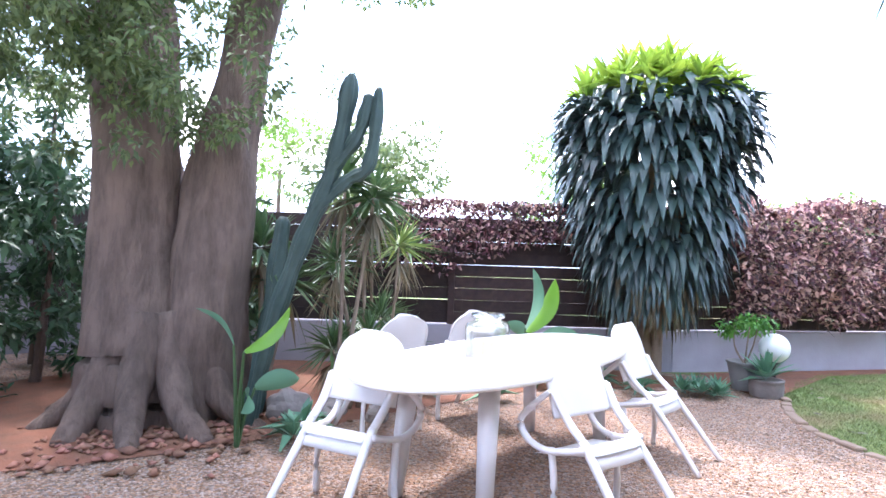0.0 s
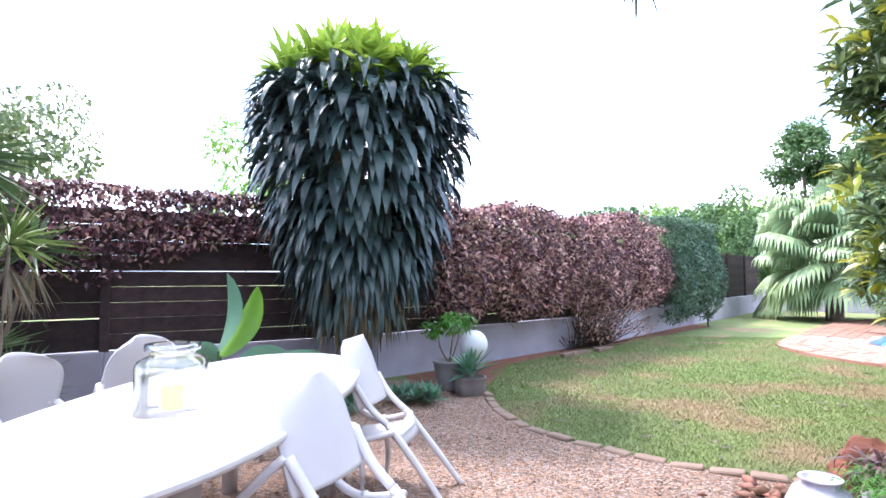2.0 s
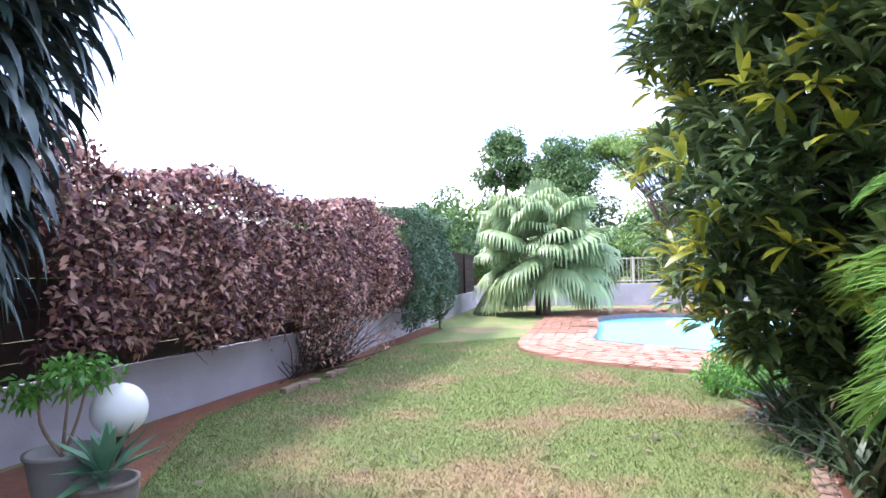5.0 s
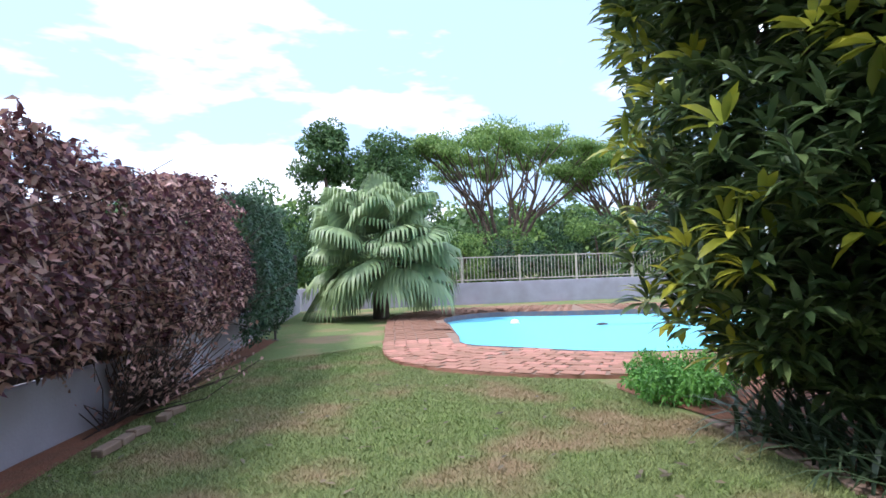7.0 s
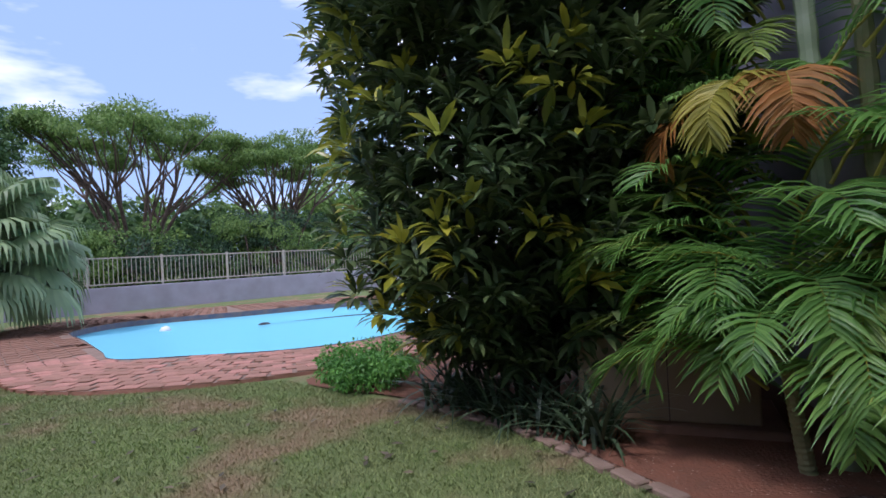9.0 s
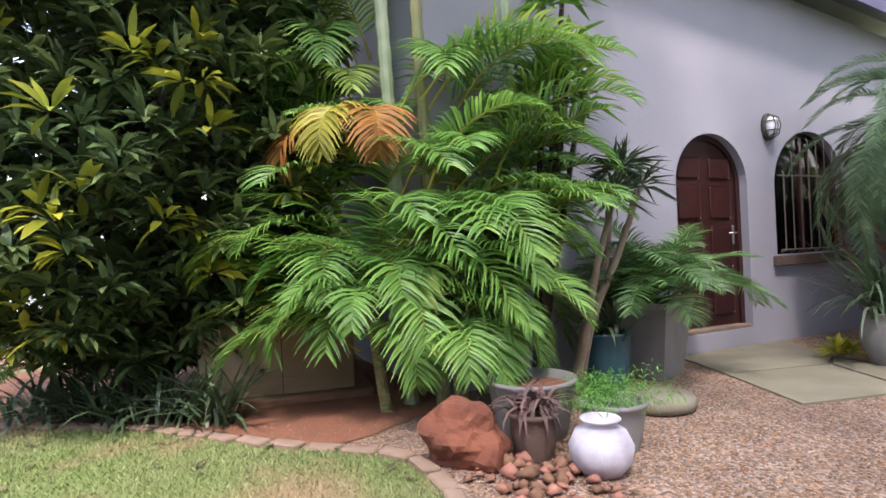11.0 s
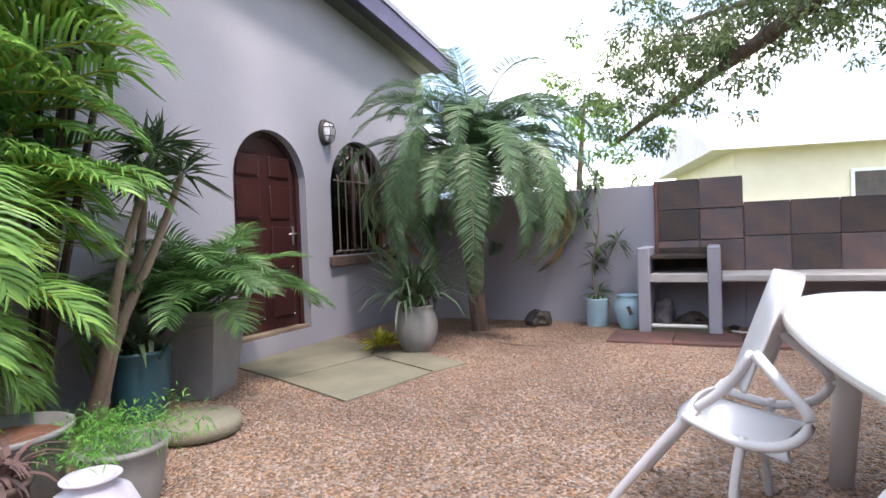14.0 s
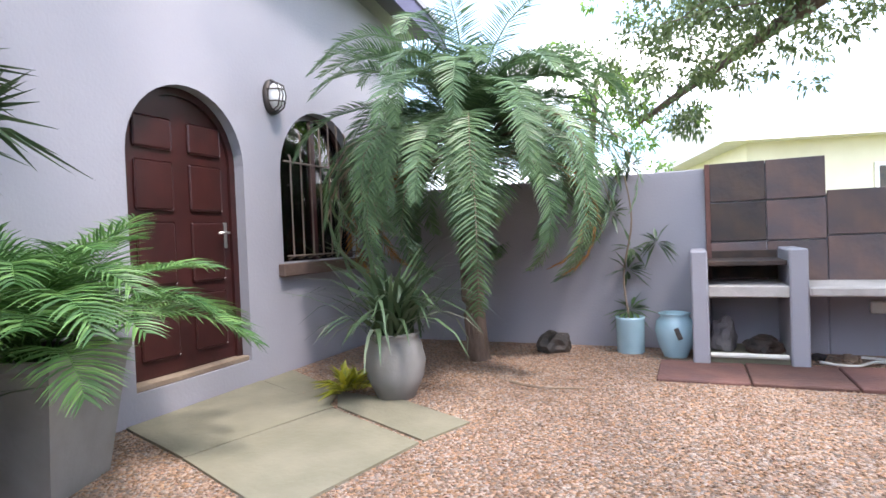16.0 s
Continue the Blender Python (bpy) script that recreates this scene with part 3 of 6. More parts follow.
poly_sheet("wall_soil", [(0.4, 6.3), (1.3, 5.2), (1.5, 5.7), (1.75, 7.5), (2.85, 9.2), (3.95, 10.55), (6.8, 14.6), (6.5, 15.1), (3.5, 10.6)], 0.014, SOIL, "strip of red soil along the low wall")
poly_sheet("tree_soil", spline([(-3.9, -1.6), (-2.0, -1.2), (-1.2, 0.3), (-1.0, 1.8), (-0.6, 3.6), (0.5, 5.2), (-0.5, 5.5), (-4.5, 2.0)], 5, True), 0.018, SOIL, "red soil round the old tree")


def pebbles(name, n, region, size, material, label, z=0.0):
    """Loose little stones, flattened octahedra with random turn."""
    base = np.array([(1, 0, 0), (-1, 0, 0), (0, 1, 0), (0, -1, 0), (0, 0, 1), (0, 0, -1)], float)
    fc = np.array([(0, 2, 4), (2, 1, 4), (1, 3, 4), (3, 0, 4), (2, 0, 5), (1, 2, 5), (3, 1, 5), (0, 3, 5)])
    pts = region(n)
    a = rng.uniform(0, 6.28, n)
    s = size * rng.uniform(0.5, 1.4, (n, 1)) * rng.uniform(0.6, 1.2, (n, 3)) * np.array([1, 0.8, 0.5])
    V = base[None] * s[:, None] + rng.normal(size=(n, 6, 3)) * s[:, None] * 0.18
    c, d = np.cos(a)[:, None], np.sin(a)[:, None]
    V = np.stack([V[..., 0] * c - V[..., 1] * d, V[..., 0] * d + V[..., 1] * c, V[..., 2]], -1)
    V += np.c_[pts, np.full(n, z) + s[:, 2] * 0.6][:, None]
    F = (fc[None] + (np.arange(n) * 6)[:, None, None]).reshape(-1, 3)
    ob = leaf_mesh(name, V.reshape(-1, 3), F, material)
    return tagged(ob, label, "stones", "", "stuff")


def inside(poly, P):
    poly = np.array([p[:2] for p in poly])
    x, y = P[:, 0], P[:, 1]
    ok = np.zeros(len(P), bool)
    for i in range(len(poly)):
        (x1, y1), (x2, y2) = poly[i], poly[(i + 1) % len(poly)]
        ok ^= ((y1 > y) != (y2 > y)) & (x < (x2 - x1) * (y - y1) / (y2 - y1 + 1e-12) + x1)
    return ok


def area(poly, x0, x1, y0, y1):
    def pick(n):
        out = np.zeros((0, 2))
        while len(out) < n:
            P = np.c_[rng.uniform(x0, x1, 2 * n), rng.uniform(y0, y1, 2 * n)]
            out = np.concatenate([out, P[inside(poly, P)]])
        return out[:n]
    return pick


def blob(cx, cy, sx, sy):
    return lambda n: np.c_[rng.normal(cx, sx, n), rng.normal(cy, sy, n)]


pebbles("gravel_stones", 42000, area(gravel_pts, -1.8, 5.3, -3.4, 5.0), 0.0085, STONE_BIT, "small loose gravel stones, orange to grey", 0.010)
pebbles("stone_chips", 420, blob(-1.75, 0.25, 0.35, 0.5), 0.045, CHIP, "heap of brown bark and stone chips", 0.02)
pebbles("cobbles", 70, blob(3.56, 2.56, 0.20, 0.15), 0.055, CHIP, "rounded reddish cobbles heaped by the pots", 0.02)
lawn_poly = [tuple(p[:2]) for p in EDGE] + [(6.75, 6.3), (7.3, 7.2), (6.5, 9.9), (7.6, 12.2), (10, 16.5), (8.9, 18.5), (6.3, 14.6), (3.75, 10.4), (1.65, 7.5), (1.4, 6.1)]


def blades(n, pick, h, label):
    P = pick(n)
    a = rng.uniform(0, 6.28, n)
    hh = h * rng.uniform(0.5, 1.3, n)
    lean = rng.normal(size=(n, 2)) * hh[:, None] * 0.7
    w = np.c_[np.cos(a), np.sin(a)] * 0.0035
    V = np.stack([np.c_[P - w, np.zeros(n)], np.c_[P + w, np.zeros(n)], np.c_[P + lean, hh]], 1).reshape(-1, 3)
    F = np.arange(3 * n).reshape(-1, 3)
    return tagged(leaf_mesh("grass", V, F, BLADE), label, "grass", "", "stuff")


blades(170000, area(lawn_poly, 1.5, 8.5, 2.8, 12.0), 0.028, "short lawn grass blades, green and straw")
P = np.c_[rng.uniform(1.5, 6.5, 600), rng.uniform(3.1, 9, 600)]
P = P[inside(lawn_poly, P)][:130]
V, F = leaf_arrays(np.c_[P, np.full(len(P), 0.03)], np.c_[rng.normal(size=(len(P), 2)), np.zeros(len(P))], np.tile([0, 0, 1.0], (len(P), 1)) + rng.normal(size=(len(P), 3)) * 0.2, 0.10 * rng.uniform(0.6, 1.4, len(P)), 0.035, 0.0)
tagged(leaf_mesh("fallen_leaves", V, F, L_DRACDRY), "dry fallen leaves lying on the lawn", "leaves", "", "stuff")

# ---- pool ----
bm = bmesh.new()
n = len(POOL)
rims = [[bm.verts.new((p[0], p[1], z)) for p in POOL] for z in (0.06, -0.13)]
for i in range(n):
    bm.faces.new((rims[0][i], rims[0][(i + 1) % n], rims[1][(i + 1) % n], rims[1][i]))
tagged(part("pool_tiles", bm, POOLTILE), "dark mosaic tile band round the pool rim", "", "", "structure")
cx, cy = np.mean([p[0] for p in POOL]), np.mean([p[1] for p in POOL])
bm = bmesh.new()
rims = [[bm.verts.new((cx + (p[0] - cx) * k, cy + (p[1] - cy) * k, z)) for p in POOL] for k, z in ((1, -0.13), (0.96, -1.1), (0.8, -1.4))]
for a, b in zip(rims, rims[1:]):
    for i in range(n):
        bm.faces.new((a[i], a[(i + 1) % n], b[(i + 1) % n], b[i]))
bm.faces.new(rims[-1])
tagged(part("pool_basin", bm, POOLPL), "pale blue plastered swimming pool basin", "", "", "structure")
ob = poly_sheet("water", POOL, -0.07, WATER, "still turquoise pool water")
ob.visible_shadow = False
deck = ring_sheet("pool_deck", DECK, [(cx + (p[0] - cx) * 1.0, cy + (p[1] - cy) * 1.0) for p in POOL], 0.045, MORTAR, "terracotta brick pool surround with sandy joints")
bm = bmesh.new()
vs = [[bm.verts.new((p[0], p[1], z)) for p in DECK] for z in (0.045, -0.03)]
for i in range(len(DECK)):
    bm.faces.new((vs[0][i], vs[0][(i + 1) % len(DECK)], vs[1][(i + 1) % len(DECK)], vs[1][i]))
tagged(part("deck_edge", bm, BRICK), "raised brick edge of the pool surround", "", "", "structure")
bm = bmesh.new()
bmesh.ops.create_uvsphere(bm, u_segments=14, v_segments=8, radius=0.14)
bmesh.ops.scale(bm, vec=(1.4, 1, 0.5), verts=bm.verts)
cleaner = part("pool_cleaner", bm, BLACKR, smooth=True)
cleaner.location = (13.2, 11.2, -0.10)
tagged(cleaner, "dark pool cleaner head in the water", "pool cleaner")
vs, fs = tube(spline([(0.1, 0, 0), (1.2, -1.4, 0.03), (2.2, -3.0, 0.035)], 6), 0.022, 6)
link_mesh("hose", vs, fs, BLACKR, cleaner, "dark floating hose")
bm = lathe_bm([(0.02, 0), (0.11, 0.0), (0.12, 0.05), (0.08, 0.12), (0.02, 0.14)], 14)
floater = part("chlorine_floater", bm, GLOBE, smooth=True)
floater.location = (12.4, 13.2, -0.11)
tagged(floater, "small white floating chlorine dispenser in the pool", "pool floater")

# ---- boundary walls and fences ----
def wall_run(name, a, b, h, th, material, label, z0=-0.05):
    a, b = Vector((*a, 0)), Vector((*b, 0))
    ln = (b - a).length
    bm = box_bm(0, ln, 0, th, z0, h, 0.012)
    ob = part(name, bm, material)
    ob.matrix_basis = pose(a.x, a.y, 0, 0, 0, math.degrees(math.atan2(b.y - a.y, b.x - a.x)))
    return tagged(ob, label, "", "", "structure")


LOW_H = 0.56
for i in range(4):
    wall_run("wall_low_%d" % (i + 1), FENCE_LINE[i], FENCE_LINE[i + 1], LOW_H if i < 3 else 0.62, 0.22, PAINT_LOW, "low plastered retaining wall, faded lilac grey")
far_wall = wall_run("wall_far", *FAR_WALL, 0.80, 0.25, PAINT_LOW, "long low lilac-grey garden wall behind the pool")
plank = None
for i in range(4):
    a, b = Vector((*FENCE_LINE[i], 0)), Vector((*FENCE_LINE[i + 1], 0))
    ln = (b - a).length
    fence = empty("fence", "dark-stained horizontal board fence on the low wall", "fence", (a.x, a.y, LOW_H), math.degrees(math.atan2(b.y - a.y, b.x - a.x)), "boundary fence")
    k = max(1, round(ln / 2.3))
    bay = ln / k
    me = None
    bm = box_bm(0, bay - 0.01, 0.07, 0.095, 0, 0.1580, 0.003)
    first = part("plank", bm, FENCE, fence)
    me = first.data
    for j in range(k):
        for r in range(9):
            o = first if (j, r) == (0, 0) else new("plank", me)
            o.parent = fence
            o.location = (j * bay, rng.normal() * 0.004, 0.01 + r * 0.160)
            o.rotation_euler = (0, rng.normal() * 0.0015, 0)
        part("post", box_bm(j * bay - 0.045, j * bay + 0.045, 0.0, 0.068, -0.0, 1.47, 0.006), FENCE, fence)

rail = empty("pool_rail", "cream-painted steel railing on the far garden wall", "railing", (FAR_WALL[0][0], FAR_WALL[0][1], 0.80), math.degrees(math.atan2(FAR_WALL[1][1] - FAR_WALL[0][1], FAR_WALL[1][0] - FAR_WALL[0][0])))
rl = math.dist(*FAR_WALL)
for z in (0.08, 0.92):
    part("rail_bar", box_bm(4.0, rl, 0.1, 0.14, z, z + 0.04, 0.004), RAIL, rail)
bar = part("baluster", box_bm(-0.009, 0.009, 0.111, 0.129, 0.121, 0.919), RAIL, rail)
bar.location.x = 4.1
for i in range(1, 118):
    o = new("baluster", bar.data); o.parent = rail; o.location.x = 4.1 + i * 0.135
pst = part("post", box_bm(-0.035, 0.035, 0.085, 0.155, 0, 1.0, 0.006), RAIL, rail)
pst.location.x = 4.0
for i in range(1, 8):
    o = new("post", pst.data); o.parent = rail; o.location.x = 4.0 + i * 2.2

# ---- house ----
HX = 5.32
def roof_z(y):
    return 4.06 + 0.125 * (y + 0.5) if y < 3.2 else 4.06 + 0.125 * (3.7 - (y - 3.2))


def arch(y0, y1, z0, spring, n=18):
    c, r = (y0 + y1) / 2, (y1 - y0) / 2
    return [(y0, z0), (y1, z0)] + [(c + r * math.cos(math.pi * i / n), spring + r * math.sin(math.pi * i / n)) for i in range(n + 1)]


def pierced_wall(name, outline, holes, x, th, material, label):
    bm = bmesh.new()
    edges = []
    for loop in [outline] + holes:
        vs = [bm.verts.new((x, p[0], p[1])) for p in loop]
        edges += [bm.edges.new((vs[i], vs[(i + 1) % len(vs)])) for i in range(len(vs))]
    bmesh.ops.triangle_fill(bm, use_beauty=True, use_dissolve=False, edges=edges)
    r = bmesh.ops.extrude_face_region(bm, geom=bm.faces[:])
    bmesh.ops.translate(bm, vec=(th, 0, 0), verts=[v for v in r["geom"] if isinstance(v, bmesh.types.BMVert)])
    return tagged(part(name, bm, material), label, "", "", "structure")


DOOR_Y, DOOR_Z, DOOR_S = (-1.43, -0.40), 0.20, 1.74
WIN_Y, WIN_Z, WIN_S = (-3.12, -1.87), 0.95, 1.72
door_arch, win_arch = arch(*DOOR_Y, DOOR_Z, DOOR_S), arch(*WIN_Y, WIN_Z, WIN_S)
outline = [(-4.3, -0.1), (2.3, -0.1), (2.3, roof_z(2.3)), (-4.3, roof_z(-4.3))]
pierced_wall("wall_house", outline, [door_arch, win_arch], HX, 0.24, PAINT, "lilac-grey plastered gable wall of the house")
for nm, y0, y1, x0, x1 in (("wall_house_end", 2.1, 2.3, HX + 0.24, 8.6), ("wall_wing", 2.3, 3.75, 8.4, 8.6), ("wall_house_back", -4.3, -4.1, HX + 0.24, 11.0)):
    tagged(part(nm, box_bm(x0, x1, y0, y1, -0.1, 3.5), PAINT), "lilac-grey plastered side wall of the house", "", "", "structure")
tagged(part("wall_inner", box_bm(HX + 2.0, HX + 2.1, -4.1, 2.1, 0, 3.5), WHITEW), "plain white inner wall of the house", "", "", "structure")
tagged(part("floor", box_bm(HX + 0.24, HX + 2.0, -4.1, 2.1, 0.05, 0.18), CONC), "plain inner floor of the house", "", "", "structure")
house_roof = empty("roof", "low-pitched roof with violet barge board", "roof", (0, 0, 0), 0, "", "structure")
for y0, y1 in ((-4.75, 2.7),):
    z0, z1 = roof_z(y0), roof_z(y1)
    bm = bmesh.new()
    q = [bm.verts.new(p) for p in ((HX - 0.42, y0, z0 + 0.22), (HX - 0.42, y1, z1 + 0.22), (12, y1, z1 + 0.22), (12, y0, z0 + 0.22))]
    f = bm.faces.new(q)
    r = bmesh.ops.extrude_face_region(bm, geom=[f])
    bmesh.ops.translate(bm, vec=(0, 0, 0.07), verts=[v for v in r["geom"] if isinstance(v, bmesh.types.BMVert)])
    part("roof_slope", bm, ROOF, house_roof)
    bm = bmesh.new()
    q = [bm.verts.new(p) for p in ((HX - 0.40, y0, z0 - 0.03), (HX - 0.40, y1, z1 - 0.03), (HX - 0.40, y1, z1 + 0.22), (HX - 0.40, y0, z0 + 0.22))]
    f = bm.faces.new(q)
    r = bmesh.ops.extrude_face_region(bm, geom=[f])
    bmesh.ops.translate(bm, vec=(0.04, 0, 0), verts=[v for v in r["geom"] if isinstance(v, bmesh.types.BMVert)])
    part("barge_board", bm, FASCIA, house_roof)
    bm = bmesh.new()
    q = [bm.verts.new(p) for p in ((HX - 0.36, y0, z0 + 0.19), (HX - 0.36, y1, z1 + 0.19), (HX - 0.002, y1, z1 + 0.19), (HX - 0.002, y0, z0 + 0.19))]
    f = bm.faces.new(q)
    r = bmesh.ops.extrude_face_region(bm, geom=[f])
    bmesh.ops.translate(bm, vec=(0, 0, 0.025), verts=[v for v in r["geom"] if isinstance(v, bmesh.types.BMVert)])
    part("soffit", bm, FASCIA, house_roof)


def arch_slab(name, pts, x, th, material, parent, label=""):
    bm = bmesh.new()
    f = bm.faces.new([bm.verts.new((x, p[0], p[1])) for p in pts])
    r = bmesh.ops.extrude_face_region(bm, geom=[f])
    bmesh.ops.translate(bm, vec=(th, 0, 0), verts=[v for v in r["geom"] if isinstance(v, bmesh.types.BMVert)])
    return part(name, bm, material, parent, label)


def arch_frame(name, y0, y1, z0, spring, w, x, th, material, parent):
    """A band that follows an arched opening."""
    o, i = arch(y0, y1, z0, spring)[1:] + [(y0, z0)], arch(y0 + w, y1 - w, z0, spring)[1:] + [(y0 + w, z0)]
    bm = bmesh.new()
    rows = [[bm.verts.new((xx, p[0], p[1])) for p in loop] for xx in (x, x + th) for loop in (o, i)]
    for k in range(len(o) - 1):
        for a, b in ((0, 1), (2, 3), (0, 2), (1, 3)):
            bm.faces.new((rows[a][k], rows[a][k + 1], rows[b][k + 1], rows[b][k]))
    return part(name, bm, material, parent)


door = empty("door_1", "closed arched dark red panelled wooden front door", "door", (0, 0, 0), 0, "", "structure")
arch_frame("door_frame", DOOR_Y[0] + 0.002, DOOR_Y[1] - 0.002, DOOR_Z, DOOR_S, 0.055, HX + 0.09, 0.09, DOOR, door)
arch_slab("door_leaf", arch(DOOR_Y[0] + 0.058, DOOR_Y[1] - 0.058, DOOR_Z + 0.045, DOOR_S), HX + 0.115, 0.045, DOOR, door)
for yc in (-1.14, -0.69):
    for z0, z1 in ((0.36, 0.78), (0.86, 1.30), (1.38, 1.72), (1.80, 2.02)):
        bm = box_bm(HX + 0.097, HX + 0.114, yc - 0.155, yc + 0.155, z0, z1, 0.014)
        part("door_panel", bm, DOOR, door)
part("handle_plate", box_bm(HX + 0.104, HX + 0.1135, -1.335, -1.295, 1.10, 1.30, 0.003), METAL, door, "chrome handle plate")
vs, fs = tube([(HX + 0.104, -1.315, 1.22), (HX + 0.06, -1.315, 1.22), (HX + 0.055, -1.30, 1.22), (HX + 0.055, -1.20, 1.215)], 0.009, 8)
link_mesh("door_handle", vs, fs, METAL, door, "chrome lever handle", True)
part("threshold", box_bm(HX + 0.02, HX + 0.2, DOOR_Y[0] + 0.002, DOOR_Y[1] - 0.002, DOOR_Z + 0.001, DOOR_Z + 0.04, 0.006), BARK2, door, "worn timber threshold")

win = empty("window_1", "arched window with dark frame behind bowed burglar bars", "window", (0, 0, 0), 0, "", "structure")
arch_frame("window_frame", WIN_Y[0] + 0.002, WIN_Y[1] - 0.002, WIN_Z, WIN_S, 0.05, HX + 0.10, 0.06, DOOR, win)
part("mullion", box_bm(HX + 0.105, HX + 0.155, -2.52, -2.47, WIN_Z + 0.004, 2.29), DOOR, win)
pane = arch_slab("pane", arch(WIN_Y[0] + 0.05, WIN_Y[1] - 0.05, WIN_Z + 0.01, WIN_S), HX + 0.125, 0.006, GLASS, win)
pane.visible_shadow = False
CURT = mat("dark_curtain", (0.10, 0.085, 0.09), 0.9, (0.06, 0.05, 0.055), 5, 1, 0.1, 30)
bm = bmesh.new()
prev = None
for i in range(61):
    y = WIN_Y[0] - 0.05 + i * 0.0225
    x = HX + 0.33 + 0.03 * math.sin(i * 1.1)
    a, b = bm.verts.new((x, y, 0.181)), bm.verts.new((x, y, 2.6))
    if prev:
        bm.faces.new((prev[0], a, b, prev[1]))
    prev = (a, b)
tagged(part("curtain", bm, CURT), "dark curtain drawn inside the window", "curtain")
part("window_sill", box_bm(HX - 0.07, HX - 0.002, WIN_Y[0] - 0.08, WIN_Y[1] + 0.08, WIN_Z - 0.115, WIN_Z - 0.005, 0.008), CLAYPOT, win, "brown brick window sill")
for i in range(9):
    y = WIN_Y[1] - 0.05 - i * 0.144
    top = WIN_S + math.sqrt(max(0.0, 0.625 ** 2 - (y + 2.495) ** 2)) - 0.08
    vs, fs = tube([(HX - 0.015, y, WIN_Z + 0.03), (HX - 0.075, y, WIN_Z + 0.05), (HX - 0.075, y, top - 0.03), (HX - 0.06, y, top)], 0.0075, 6)
    link_mesh("burglar_bar", vs, fs, BARM, win)
for z in (WIN_Z + 0.06, WIN_S + 0.1):
    vs, fs = tube([(HX - 0.085, WIN_Y[0], z), (HX - 0.085, WIN_Y[1] + 0.05, z)], 0.008, 6)
    link_mesh("cross_bar", vs, fs, BARM, win)

lampw = empty("wall_lamp", "oval bulkhead wall lamp with a dark wire cage", "wall lamp", (HX, -1.79, 2.36))
bm = lathe_bm([(0.115, 0), (0.115, 0.03), (0.10, 0.045), (0.09, 0.045)], 24)
b1 = part("base", bm, DARKMET, lampw, "", True); b1.matrix_basis = pose(0, 0, 0, 0, -90, 0) @ Matrix.Diagonal((1.3, 0.85, 1, 1))
bm = lathe_bm([(0.088, 0.04), (0.085, 0.08), (0.06, 0.115), (0.02, 0.125)], 24)
g1 = part("glass", bm, GLOBE, lampw, "milky glass", True); g1.matrix_basis = pose(0, 0, 0, 0, -90, 0) @ Matrix.Diagonal((1.3, 0.85, 1, 1))
for y in (-0.04, 0.0, 0.04):
    vs, fs = tube([(-0.04, y, -0.13), (-0.11, y, -0.09), (-0.135, y, 0), (-0.11, y, 0.09), (-0.04, y, 0.13)], 0.006, 6)
    link_mesh("cage_wire", vs, fs, DARKMET, lampw)
for z in (-0.05, 0.05):
    vs, fs = tube([(-0.04, -0.09, z), (-0.11, -0.06, z), (-0.138, 0, z), (-0.11, 0.06, z), (-0.04, 0.09, z)], 0.006, 6)
    link_mesh("cage_wire", vs, fs, DARKMET, lampw)

# ---- braai wall ----
BY = -3.55
wall_run("wall_side", (5.30, BY), (1.94, BY), 1.64, 0.22, PAINT, "lilac-grey plastered boundary wall")
tagged(part("wall_braai", box_bm(1.05, 1.94, BY - 0.22, BY, -0.05, 1.66, 0.01), PAINT), "raised boundary wall behind the barbecue", "", "", "structure")
tagged(part("wall_west", box_bm(-7.2, 1.05, BY - 0.22, BY, -0.05, 1.36, 0.01), PAINT), "lilac-grey boundary wall with slate cladding", "", "", "structure")
wall_run("wall_corner", (-7.2, BY - 0.2), (-6.5, 0.7), 1.7, 0.22, PAINT_LOW, "dark weathered boundary wall behind the tree")
clad = empty("cladding", "rust and charcoal slate tiles above the barbecue counter", "wall tiles", (0, BY, 0))
t1 = part("tile", box_bm(0.004, 0.436, 0.004, 0.03, 0.004, 0.34, 0.004), SLATE, clad)
cells = [(1.05 + 0.44 * i, 0.63 + 0.35 * j) for i in range(2) for j in range(3)] + [(0.61 - 0.44 * i, 0.63 + 0.38 * j) for i in range(15) for j in range(2)]
for i, (x, z) in enumerate(cells):
    o = t1 if i == 0 else new("tile", t1.data)
    o.parent = clad
    o.location = (x, rng.normal() * 0.002, z)
    o.scale.z = 1.0 if x >= 1.04 else 1.09
part("end_strip", box_bm(1.925, 1.965, 0.002, 0.05, 0.62, 1.67, 0.004), SLATE_FLOOR, clad, "rusty edge strip")
braai = empty("barbecue", "built-in lilac-grey plastered barbecue with two piers", "barbecue", (0, 0, 0))
for x0 in (1.975, 1.29):
    part("pier", box_bm(x0, x0 + 0.125, -2.88, BY, -0.02, 0.925, 0.012), PAINT, braai)
part("shelf", box_bm(1.415, 1.975, -2.89, BY, 0.555, 0.645, 0.008), COUNTER, braai)
part("fire_tray", box_bm(1.42, 1.97, -2.95, -3.5, 0.80, 0.835, 0.004), SOOT, braai, "sooty steel fire tray")
part("fire_back", box_bm(1.42, 1.97, -3.545, -3.51, 0.66, 0.90, 0.004), SOOT, braai, "blackened back plate")
part("plinth", box_bm(1.415, 1.975, -2.93, BY, -0.02, 0.075, 0.006), CONC, braai)
vs, fs = tube([(1.43, -2.91, 0.095), (1.97, -2.91, 0.095)], 0.02, 8)
link_mesh("pipe", vs, fs, PIPEW, braai, "white pipe lying across the opening")
counter = empty("counter", "long grey screeded worktop along the boundary wall", "counter", (0, 0, 0))
part("worktop", box_bm(-5.6, 1.288, -2.87, BY, 0.565, 0.635, 0.01), COUNTER, counter)
